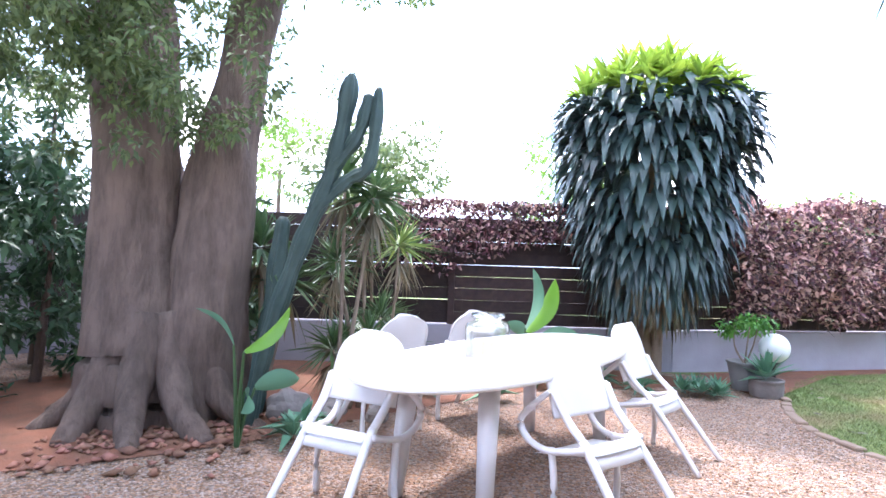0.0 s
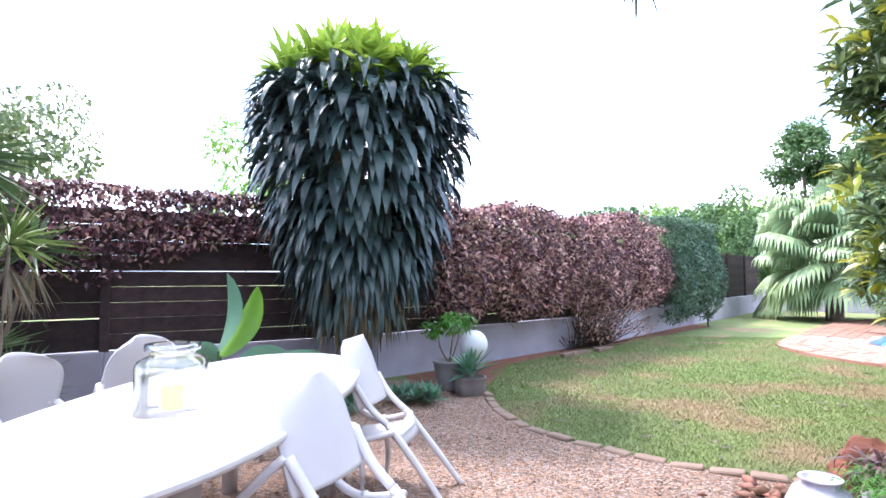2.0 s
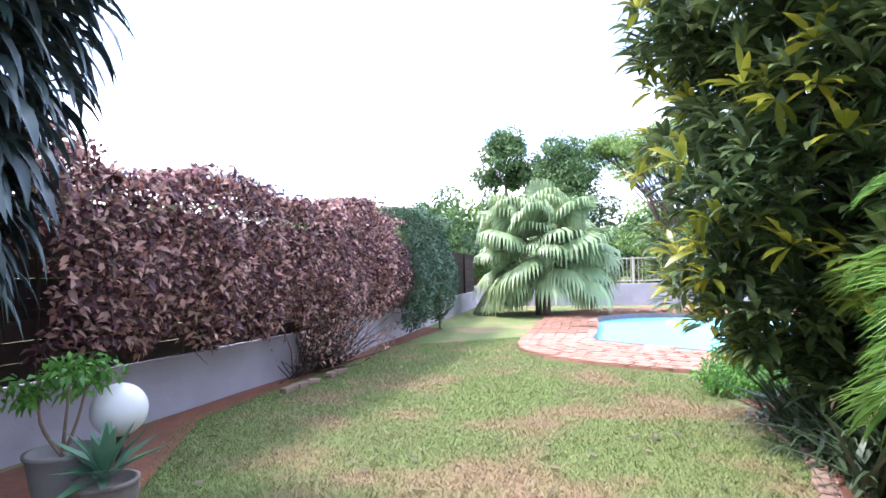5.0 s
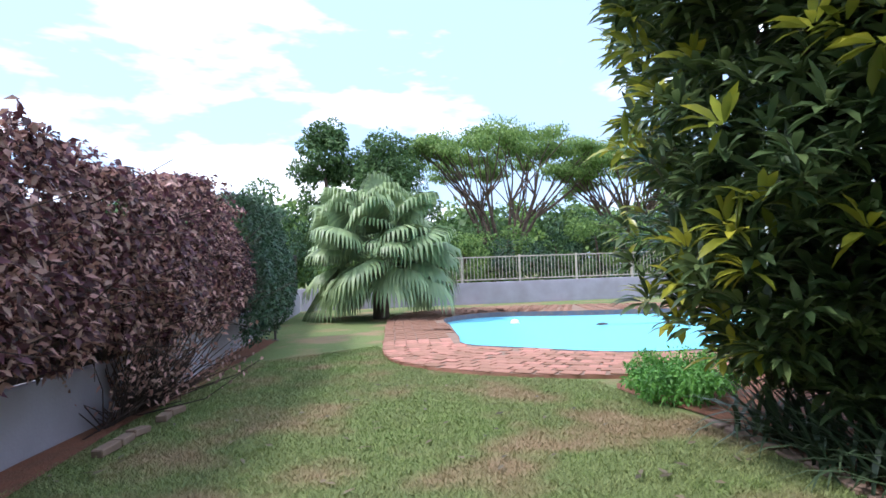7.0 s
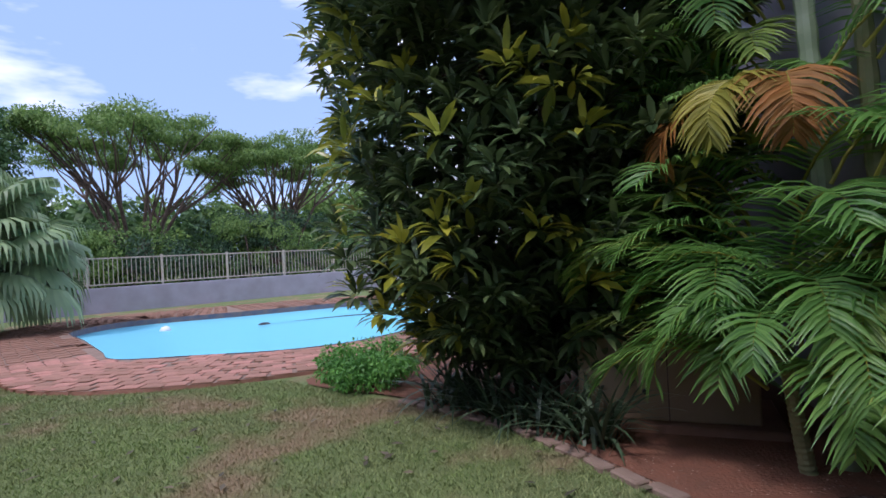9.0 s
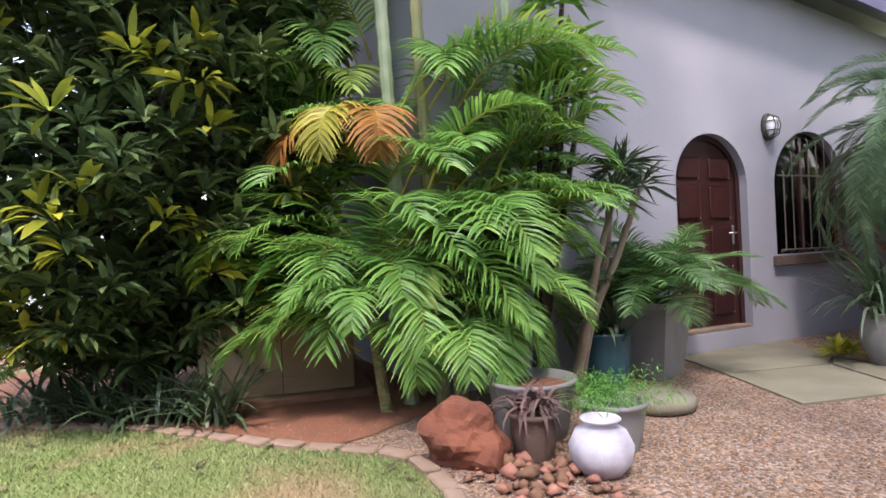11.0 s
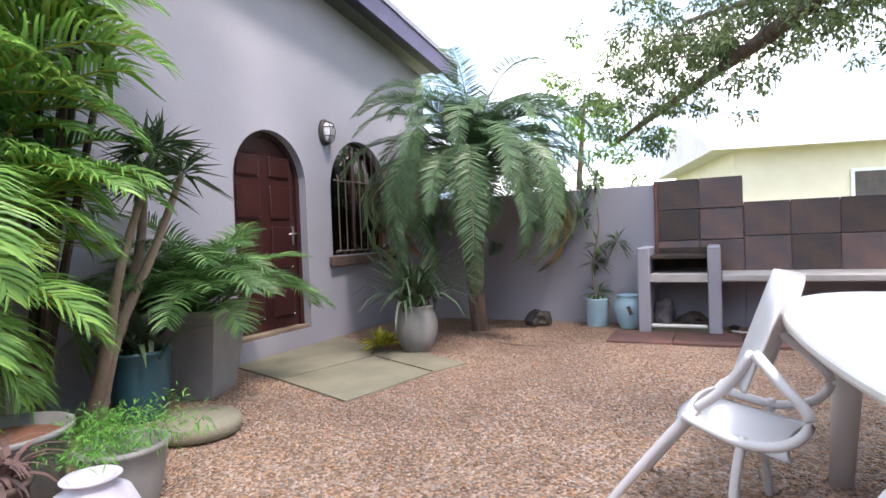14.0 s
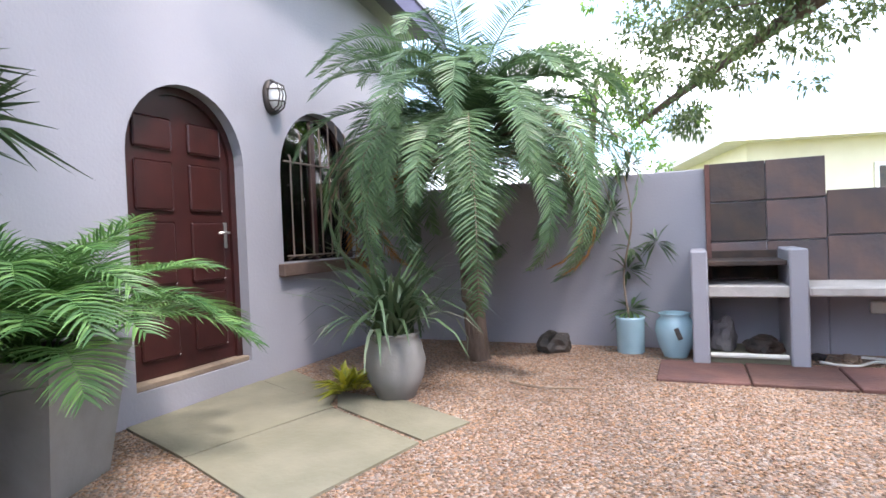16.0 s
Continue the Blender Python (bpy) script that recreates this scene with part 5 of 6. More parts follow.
for i, (x, y, s) in enumerate(((-1.55, 1.15, 0.19), (-1.35, 1.5, 0.14), (-1.95, 1.0, 0.15), (-1.2, 1.25, 0.1), (-0.9, 1.6, 0.12), (-1.7, 0.85, 0.1))):
    rock("rock", (x, y, 0.01), (s, s * 0.8, s * 0.75), GREYROCK, "rounded grey rock at the edge of the bed", 1.0 + i * 2.3, "rock", "bed rocks")
lowp = empty("undergrowth", "low blue-green leafy plants along the fence", "plant", (0, 0, 0))
for x, y in ((-0.9, 0.75), (-1.1, 1.0), (-0.6, 3.9), (0.3, 4.4), (-0.2, 4.5), (-0.6, 2.9), (0.0, 3.9), (-1.3, 2.6)):
    rosette(lowp, (x, y, 0.05), 24, 0.30, 0.07, L_BLUE, (0.2, 1.4), 0.4)

# ---- big dracaena ----
drac = empty("dracaena", "tall shaggy dracaena with drooping dark leaves and bright tops", "dracaena", (0, 0, 0))
D = np.array([0.12, 5.15])
for i, (dx, dy) in enumerate(((0, 0), (0.16, 0.1), (-0.13, 0.12))):
    vs, fs = limb([(D[0] + dx * 0.4, D[1] + dy * 0.4, -0.02), (D[0] + dx - 0.05, D[1] + dy, 0.9), (D[0] + dx * 2.0, D[1] + dy * 2, 2.2), (D[0] + dx * 3.2, D[1] + dy * 3, 3.6)], 0.10 - 0.015 * i, 0.05, 10, 5, 0.25, i * 3.0)
    link_mesh("trunk", vs, fs, BARK2, drac, "", True)


def drac_skirt(n, z0, z1, rfun, material, name, L=0.42, W=0.085, rise=0.3, bend=2.2):
    """Leaves that leave the crown outwards and bow down over one another."""
    z = rng.uniform(z0, z1, n)
    a = rng.uniform(0, 6.28, n)
    r = np.array([rfun(q) for q in z]) * rng.uniform(0.70, 1.0, n)
    P = np.c_[D[0] + r * np.cos(a), D[1] + 0.05 + r * np.sin(a), z]
    A = np.c_[np.cos(a), np.sin(a), rng.uniform(rise - 0.7, rise + 0.2, n)] + rng.normal(size=(n, 3)) * 0.22
    V, F = lance_arrays(P, A, np.tile([0, 0, 1.0], (n, 1)), L * rng.uniform(0.7, 1.25, n), W * rng.uniform(0.75, 1.2, n), bend * rng.uniform(0.7, 1.3, n), 0.14, 5)
    return tagged(leaf_mesh(name, V, F, material, drac), "", "", "", "stuff")


RF = lambda z: float(np.interp(z, [0.6, 0.95, 1.3, 1.9, 2.5, 3.0, 3.4, 3.7, 4.0], [0.20, 0.40, 0.56, 0.82, 1.04, 1.12, 1.0, 0.85, 0.5]))
drac_skirt(1500, 1.35, 3.55, RF, L_DRAC, "skirt", 0.42, 0.105, 0.0, 2.4)
drac_skirt(700, 1.2, 3.4, lambda z: RF(z) * 0.72, L_DRAC, "inner_leaves", 0.40, 0.09, -0.3, 2.4)
drac_skirt(360, 1.0, 1.75, RF, L_DRAC, "hanging_leaves", 0.46, 0.07, -0.8, 2.6)
drac_skirt(300, 0.9, 1.45, lambda z: RF(z) * 0.98, L_DRACDRY, "dry_leaves", 0.42, 0.045, -1.2, 2.6)


def drac_head(c, n, L, W, material, el, bend):
    az, e = rng.uniform(0, 6.28, n), rng.uniform(*el, n)
    A = np.c_[np.cos(az) * np.cos(e), np.sin(az) * np.cos(e), np.sin(e)]
    V, F = lance_arrays(np.array(c) + A * 0.03, A, np.c_[-np.cos(az) * np.sin(e), -np.sin(az) * np.sin(e), np.cos(e)], L * rng.uniform(0.7, 1.15, n), W * rng.uniform(0.8, 1.15, n), bend, 0.2, 4)
    leaf_mesh("leaf_head", V, F, material, drac)


for i in range(46):
    a, r = i * 2.399, 0.98 * math.sqrt((i + 0.5) / 46)
    zz = 3.76 - 0.44 * (r / 0.98) ** 2 + rng.normal() * 0.06
    drac_head((D[0] + r * math.cos(a), D[1] + 0.05 + r * math.sin(a), zz), 24, 0.40, 0.075, L_DRACTOP, (0.1, 1.4), 0.9)
for i in range(26):
    a, r = i * 2.399, rng.uniform(0.85, 1.08)
    drac_head((D[0] + r * math.cos(a), D[1] + 0.05 + r * math.sin(a), 3.05 + rng.normal() * 0.15), 20, 0.42, 0.09, L_DRAC, (-0.4, 0.8), 1.6)

suc = empty("succulent", "low rosettes of blue-green succulent leaves", "succulent", (0, 0, 0))
for x, y in ((0.75, 4.9), (0.95, 4.95), (0.85, 4.78), (0.65, 4.75), (1.02, 4.8)):
    rosette(suc, (x, y, 0.05), 26, 0.20, 0.06, L_BLUE, (0.1, 1.4), 0.1)


def pot(name, loc, prof, material, label, n=28, soil=None, group=""):
    th = empty(name, label, "plant pot", loc, 0, group)
    part("vessel", lathe_bm(prof, n), material, th, "", True)
    if soil:
        b = part("soil", lathe_bm([(soil[0] * 0.6, soil[1] - 0.02), (soil[0], soil[1] - 0.01), (soil[0], soil[1]), (soil[0] * 0.4, soil[1] + 0.012)], 18), SOIL, th)
    return th


def bowl(h, rb, rm, rt, lip=0.012):
    return [(rb, 0), (rb * 1.03, 0.01), ((rb + rm) / 2, h * 0.25), (rm, h * 0.6), (rt, h - 0.03), (rt + lip, h - 0.02), (rt + lip, h), (rt - lip, h), (rt - lip * 1.5, h - 0.06), (0.01, h - 0.07)]


p1 = pot("agave_pot", (1.36, 5.40, 0.0), bowl(0.20, 0.16, 0.18, 0.17), GREYROCK, "stone pot with a blue-green agave beside the low wall")
rosette(p1, (0, 0, 0.20), 34, 0.38, 0.085, L_BLUE, (0.05, 1.4), 0.12)
p2 = pot("shrub_pot", (1.10, 5.62, 0.0), bowl(0.34, 0.13, 0.17, 0.19), GREYPOT, "round grey pot with a small leafy shrub")
for dx, dy in ((0.05, 0), (-0.08, 0.03), (0.02, -0.07)):
    vs, fs = limb([(0, 0, 0.3), (dx * 1.5, dy, 0.5), (dx * 2 + 0.03, dy * 2, 0.75)], 0.014, 0.006, 6, 4)
    link_mesh("stem", vs, fs, BARK2, p2)
spray([(0.0, 0.0, 0.82), (0.12, 0.02, 0.78), (-0.1, 0.03, 0.7)], (0.08, 0.08, 0.06), 6, 20, 0.08, 0.08, 0.035, L_GRASSY, p2, "leaves")
globe = empty("globe_lamp", "white globe garden lamp on a short dark stem", "garden lamp", (1.36, 5.85, 0))
bm = bmesh.new(); bmesh.ops.create_uvsphere(bm, u_segments=28, v_segments=18, radius=0.17); bmesh.ops.translate(bm, vec=(0, 0, 0.50), verts=bm.verts)
part("globe", bm, GLOBE, globe, "", True)
part("stem", lathe_bm([(0.07, 0), (0.07, 0.02), (0.025, 0.03), (0.025, 0.30), (0.06, 0.32), (0.06, 0.36)], 14), DARKMET, globe)
g2 = copy_thing(globe, pose(6.7, 14.55, 0))

# ---- hedges ----
def along(line, t):
    """Point and inward normal on the fence at t metres from its corner at the tree end."""
    for a, b in zip(line, line[1:]):
        d = math.dist(a, b)
        if t <= d:
            u = ((b[0] - a[0]) / d, (b[1] - a[1]) / d)
            return np.array([a[0] + u[0] * t, a[1] + u[1] * t]), np.array([u[1], -u[0]])
        t -= d
    return np.array(b), np.array([u[1], -u[0]])


def hedge(name, t0, t1, zlo, zhi, depth, n, L, W, mats, label, lump=0.25, share=(1.0,), low=None, fall=0.0):
    th = empty(name, label, "hedge", (0, 0, 0))
    for m_, s in zip(mats, share):
        k = int(n * s)
        t = rng.uniform(t0, t1, k)
        P, A, N = np.zeros((k, 3)), np.zeros((k, 3)), np.zeros((k, 3))
        for i in range(k):
            q, nn = along(FENCE_LINE, t[i])
            w = noise.noise(Vector((t[i] * 0.9, 3.1, 0.4))) * lump + noise.noise(Vector((t[i] * 3.1, 9.1, 0.2))) * lump * 0.45
            top = zhi + w
            lo = zlo + (low(t[i]) if low else 0.0) + noise.noise(Vector((t[i] * 2.3, 1.7, 8.8))) * 0.25
            z = top - (top - lo) * rng.uniform(0, 1) ** (1.0 + fall)
            h = (z - lo) / max(0.1, top - lo)
            bulge = depth * (0.55 + 0.45 * math.sin(math.pi * min(1, max(0.0, h)) ** 0.8)) + noise.noise(Vector((t[i] * 1.7, z * 1.7, 5.0))) * 0.18
            face = rng.uniform(0, 1)
            r = bulge * (1 - 0.35 * rng.uniform(0, 1) ** 2) if face < 0.8 else rng.uniform(-0.45, bulge)
            if face >= 0.8:
                z = top - abs(rng.normal()) * 0.07
            P[i] = (q[0] + nn[0] * r, q[1] + nn[1] * r, z)
            N[i] = (nn[0], nn[1], 0.7)
        A = np.c_[rng.normal(size=(k, 2)), rng.normal(size=k) * 0.7 - 0.25]
        N = N + rng.normal(size=(k, 3)) * 0.6
        V, F = leaf_arrays(P, A, N, L * rng.uniform(0.6, 1.3, k), W * rng.uniform(0.7, 1.2, k), 0.2, 0.16)
        tagged(leaf_mesh("foliage", V, F, m_, th), "", "", "", "stuff")
    return th


S1 = math.dist(FENCE_LINE[0], FENCE_LINE[1]); S2 = S1 + math.dist(FENCE_LINE[1], FENCE_LINE[2]); S3 = S2 + math.dist(FENCE_LINE[2], FENCE_LINE[3])
creeper = hedge("creeper", 4.2, S2 + 1.0, 1.45, 2.22, 0.22, 7000, 0.075, 0.04, (L_BROWN, L_BROWN2), "purple-brown creeper hanging over the top of the fence", 0.12, (0.8, 0.2), low=lambda t: 0.25 * math.sin(t * 2.1), fall=0.6)
copper = hedge("copper_hedge", S2 + 0.6, S3 + 1.9, 0.74, 2.44, 0.62, 24000, 0.085, 0.046, (L_BROWN, L_BROWN2), "thick copper-brown hedge spilling over fence and low wall", 0.34, (0.56, 0.44))
green = hedge("green_hedge", S3 + 1.9, S3 + 5.4, 0.35, 2.65, 0.85, 15000, 0.075, 0.045, (L_HEDGE,), "dense dark green hedge bulging over the low wall", 0.18)
TW = mat("hedge_twig", (0.10, 0.07, 0.06), 0.9, (0.06, 0.045, 0.04), 6, 2, 0.2, 40)
bag_ = Bag()
for i in range(170):
    q, nn = along(FENCE_LINE, rng.uniform(S2 + 0.7, S3 + 1.8))
    a = Vector((q[0] + nn[0] * 0.12, q[1] + nn[1] * 0.12, rng.uniform(0.7, 1.9)))
    b = a + Vector((nn[0] * 0.45 + rng.normal() * 0.3, nn[1] * 0.45 + rng.normal() * 0.3, rng.uniform(-0.3, 0.45)))
    bag_.add(*tube([a, (a + b) / 2 + Vector(rng.normal(size=3) * 0.05), b], [0.008, 0.006, 0.003], 4))
link_mesh("framework", bag_.v, bag_.f, TW, copper)
shadeb = Bag()
for t in np.arange(S2 + 0.8, S3 + 5.2, 0.5):
    q, nn = along(FENCE_LINE, t)
    shadeb.add(*limb([(q[0] + nn[0] * 0.05, q[1] + nn[1] * 0.05, 0.60), (q[0] + nn[0] * 0.1, q[1] + nn[1] * 0.1, 1.3), (q[0] + nn[0] * 0.15 + rng.normal() * 0.2, q[1] + nn[1] * 0.15, 2.2)], 0.02, 0.008, 5, 3))
link_mesh("framework", shadeb.v, shadeb.f, TW, copper)
# the dead shoots that hang to the ground by the wall joint
dead = empty("dead_shrub", "half-dead twiggy shrub with brown leaves against the low wall", "shrub", (0, 0, 0))
bag_, LP = Bag(), []
for i in range(230):
    q, nn = along(FENCE_LINE, S3 - 0.8 + rng.normal() * 0.36)
    a = Vector((q[0] + nn[0] * 0.12, q[1] + nn[1] * 0.12, 0.0))
    b = a + Vector((nn[0] * abs(rng.normal()) * 0.35 + rng.normal() * 0.32, nn[1] * abs(rng.normal()) * 0.35 + rng.normal() * 0.32, rng.uniform(0.3, 1.25)))
    m_ = (a + b) / 2 + Vector(rng.normal(size=3) * 0.08)
    bag_.add(*tube([a, m_, b], [0.007, 0.005, 0.002], 4))
    LP += [tuple(m_ + (b - m_) * k) for k in (0.1, 0.3, 0.5, 0.7, 0.85, 1.0)]
link_mesh("framework", bag_.v, bag_.f, TW, dead)
LP = np.array(LP)
V, F = leaf_arrays(LP, rng.normal(size=LP.shape), rng.normal(size=LP.shape), 0.07, 0.035, 0.2)
leaf_mesh("leaves", V, F, L_BROWN2, dead)
q, nn = along(FENCE_LINE, S3)
vs, fs = tube([(q[0] + nn[0] * 0.03, q[1] + nn[1] * 0.03, 0), (q[0] + nn[0] * 0.03, q[1] + nn[1] * 0.03, 0.62)], 0.018, 8)
tagged(link_mesh("iron_stake", vs, fs, DARKMET), "thin dark iron stake at the joint of the wall", "stake")
for i in (0, 1, 2, 4, 5):
    q, nn = along(FENCE_LINE, S3 - 2.2 + i * 0.24)
    o = part("edging_brick", box_bm(-0.11, 0.11, -0.05, 0.05, 0, 0.06, 0.008), MORTAR)
    o.matrix_basis = pose(q[0] + nn[0] * 0.55, q[1] + nn[1] * 0.55, 0.01, 0, rng.normal() * 4, 52 + rng.normal() * 8)
    tagged(o, "old brick half sunk in the bed edge", "brick", "bed edge bricks")

# ---- fan palm ----
fan = empty("fan_palm", "large fan palm with drooping fingered leaves by the pool", "palm", (0, 0, 0))
FP = np.array([10.95, 17.0])
vs, fs = limb([(FP[0], FP[1], -0.02), (FP[0], FP[1], 0.8), (FP[0], FP[1], 1.6)], 0.24, 0.2, 12)
link_mesh("trunk", vs, fs, BARK, fan)


def fan_leaf(base, az, el, stalk, R, material, parent, fingers=34):
    d = np.array([math.cos(az) * math.cos(el), math.sin(az) * math.cos(el), math.sin(el)])
    hub = np.array(base) + d * stalk + np.array([0, 0, -0.12 * stalk])
    side = unit(np.cross(d, [0, 0, 1.0]) + rng.normal(size=3) * 0.25)
    nn = np.cross(side, d)
    ax2 = unit(d + np.array([0, 0, -0.35 - 0.5 * max(0.0, 0.4 - el)]))
    Vs, Fs, o = [], [], 0
    for i in range(fingers):
        th = (i / (fingers - 1) - 0.5) * 4.1
        u = ax2 * math.cos(th) + side * math.sin(th)
        w = unit(np.cross(u, nn)) * R * 0.062
        L = R * (0.82 + 0.18 * math.cos(th)) * rng.uniform(0.92, 1.05)
        q0, q1 = hub, hub + u * L * 0.55 + nn * 0.05
        q2 = hub + u * L * 0.85 + np.array([0, 0, -0.16 * L])
        q3 = hub + u * L * 0.93 + np.array([0, 0, -0.48 * L])
        Vs += [q0, q1 - w, q1 + w, q2 - w * 0.6, q2 + w * 0.6, q3]
        Fs += [(o, o + 1, o + 2), (o + 1, o + 3, o + 4), (o + 1, o + 4, o + 2), (o + 3, o + 5, o + 4)]
        o += 6
    lf = leaf_mesh("fan_leaf", np.array(Vs), np.array(Fs), material, parent)
    vs, fs = tube([base, (np.array(base) + hub) / 2 + np.array([0, 0, 0.05]), hub], [0.03, 0.022, 0.014], 5)
    link_mesh("stalk", vs, fs, L_FAN, lf)


for i in range(58):
    el = -0.15 + 1.45 * ((i + 0.5) / 58) + rng.normal() * 0.22
    fan_leaf((FP[0], FP[1], 1.45 + 0.3 * i / 58), i * 2.399 + rng.normal() * 0.2, el, rng.uniform(0.8, 1.35) + 0.7 * i / 58, rng.uniform(0.95, 1.3), L_FAN, fan)

# ---- dark shrubs behind the old tree ----
for i, (x, y, h) in enumerate(((-3.9, -1.0, 2.5), (-4.4, 0.1, 2.7), (-3.7, -2.0, 2.2), (-4.9, -1.6, 3.2), (-3.6, 1.5, 2.4), (-5.3, -0.9, 3.8), (-5.6, 0.4, 3.9), (-5.2, 1.5, 3.4), (-5.0, -2.4, 3.4))):
    th = empty("dark_shrub", "dense dark green shrub in the shade behind the tree", "shrub", (x, y, 0), 0, "shade shrubs")
    vs, fs = limb([(0, 0, -0.02), (0.1, 0.05, h * 0.4), (0, 0.1, h * 0.8)], 0.06, 0.02, 7)
    link_mesh("stem", vs, fs, BARK, th)
    spray([(0, 0, h * 0.35), (0.2, 0.2, h * 0.55), (-0.2, -0.1, h * 0.7), (0.1, -0.25, h * 0.85), (0, 0.1, h * 0.18)], (0.3, 0.3, 0.22), 9, 55, 0.24, 0.15, 0.06, L_HEDGE, th, "foliage")

# ---- distance ----
def far_tree(name, loc, h, clumps, rad, per, leaf, material, label, trunk_r=0.18, cat="tree", flat=0.75, seedz=0.45):
    th = empty(name, label, cat, (loc[0], loc[1], 0), 0, "trees beyond the garden")
    vs, fs = limb([(0, 0, -0.05), (0.1, 0, h * 0.3), (0, 0.1, h * 0.7)], trunk_r, trunk_r * 0.4, 8)
    link_mesh("trunk", vs, fs, BARK, th)
    cs, rs = [], []
    for _ in range(clumps):
        z = h * rng.uniform(seedz, 0.95)
        k = rad * (1.15 - abs(z / h - 0.6)) * rng.uniform(0.2, 1.0)
        a = rng.uniform(0, 6.28)
        cs.append((k * math.cos(a), k * math.sin(a), z)); r = rad * rng.uniform(0.22, 0.42); rs.append((r, r, r * flat))
    V, F = cloud_leaves(cs, rs, per, leaf, leaf * 0.55, 0.6, 0.2, 0.6)
    leaf_mesh("crown", V, F, material, th)
    return th


far_tree("tall_tree", (15.0, 27.3), 8.7, 60, 1.35, 190, 0.2, L_FAR, "tall narrow dark green tree beyond the wall", flat=0.9, seedz=0.3)
far_tree("tall_tree", (17.2, 26.0), 8.0, 60, 2.1, 200, 0.2, L_FAR, "rounded dark green tree beyond the wall")
far_tree("tall_tree", (19.0, 28.0), 7.4, 50, 2.1, 200, 0.2, L_FAR, "rounded green tree beyond the wall")
far_tree("tall_tree", (11.5, 30.0), 5.6, 30, 2.6, 240, 0.24, L_FAR, "spreading green tree beyond the hedge")


def acacia(loc, h, span, label):
    """Several forking stems that fan out under thin, wide plates of fine leaves."""
    th = empty("umbrella_tree", label, "tree", (loc[0], loc[1], 0), 0, "trees beyond the garden")
    cs, rs = [], []
    for i in range(13):
        a, r = i * 2.399, span * math.sqrt((i + 0.6) / 13) * 0.9
        e = np.array([r * math.cos(a), r * math.sin(a), h * (0.93 - 0.16 * (r / span) ** 2) + rng.normal() * 0.15])
        foot = np.array([math.cos(a) * span * 0.10, math.sin(a) * span * 0.10, -0.05])
        fork = np.array([e[0] * 0.5 + rng.normal() * 0.3, e[1] * 0.5 + rng.normal() * 0.3, h * rng.uniform(0.42, 0.58)])
        vs, fs = limb([foot, foot * 1.3 + np.array([0, 0, h * 0.22]), fork], 0.13, 0.07, 6, 4, 0.1, i)
        link_mesh("stem", vs, fs, BARK, th)
        for k in range(5):
            q = e + rng.normal(size=3) * np.array([span * 0.17, span * 0.17, 0.22])
            m = fork * 0.5 + q * 0.5 + rng.normal(size=3) * np.array([0.25, 0.25, 0.15])
            vs, fs = limb([fork, m, q], 0.055, 0.02, 5, 3)
            link_mesh("limb", vs, fs, BARK, th)
            for _ in range(3):
                cs.append(q + rng.normal(size=3) * np.array([span * 0.10, span * 0.10, 0.16]))
                w = span * rng.uniform(0.09, 0.17)
                rs.append((w, w, h * 0.026))
    V, F = cloud_leaves(cs, rs, 170, 0.17, 0.085, 1.0, 0.15, 0.1)
    leaf_mesh("crown", V, F, L_ACACIA, th)


acacia((24.2, 24.8), 8.8, 5.9, "flat-topped umbrella tree with bare spreading limbs")
acacia((30.0, 20.5), 7.9, 4.8, "flat-topped umbrella tree with feathery bright crown")
for i in range(26):
    t = i / 25
    x, y = 12.5 + 19 * t + rng.normal() * 0.5, 25.8 - 13.5 * t + rng.normal() * 0.5 + (1.5 if i % 2 else 0)
    far_tree("bush", (x, y), rng.uniform(2.4, 3.8), 12, 1.5, 260, 0.14, (L_FAR, L_HEDGE, L_ACACIA)[i % 3], "leafy green bush behind the pool wall", 0.07, "bush", 0.8, 0.2)
for i in range(22):
    a = 0.05 + 1.75 * i / 21
    d = rng.uniform(42, 60)
    far_tree("far_tree", (d * math.cos(a), d * math.sin(a)), rng.uniform(4.8, 6.8), 22, 5.0, 200, 0.55, (L_FAR, L_ACACIA)[i % 2], "green treetop in the wooded distance", 0.3, "tree", 0.7, 0.3)
for i, (x, y, h) in enumerate(((-6.5, 7.5, 4.6), (-3.5, 9.5, 4.2), (-0.5, 12.5, 3.4), (-9, 6, 5.0), (-5.2, 5.2, 3.6))):
    far_tree("garden_tree_beyond", (x, y), h, 16, 1.3, 150, 0.12, L_LIME if i % 2 else L_TREE, "pale green tree beyond the board fence", 0.1, "tree", 0.7, 0.45)
# ---- croton bed ----
croton = empty("croton", "huge croton bush, dark leaves with yellow new growth", "croton", (0, 0, 0))
CB = np.array([6.71, 4.41])
for i in range(9):
    a = i / 9 * 6.28
    vs, fs = limb([(CB[0] + 0.15 * math.cos(a), CB[1] + 0.15 * math.sin(a), -0.02), (CB[0] + 0.35 * math.cos(a), CB[1] + 0.35 * math.sin(a), 1.2), (CB[0] + 0.7 * math.cos(a), CB[1] + 0.7 * math.sin(a), 2.8), (CB[0] + 0.8 * math.cos(a), CB[1] + 0.8 * math.sin(a), 4.2)], 0.045, 0.015, 7, 5)
    link_mesh("stem", vs, fs, BARK, croton)
CR = lambda z: float(np.interp(z, [0.4, 0.9, 1.6, 2.4, 3.2, 4.2, 5.0], [0.75, 1.15, 1.42, 1.55, 1.62, 1.45, 0.9]))


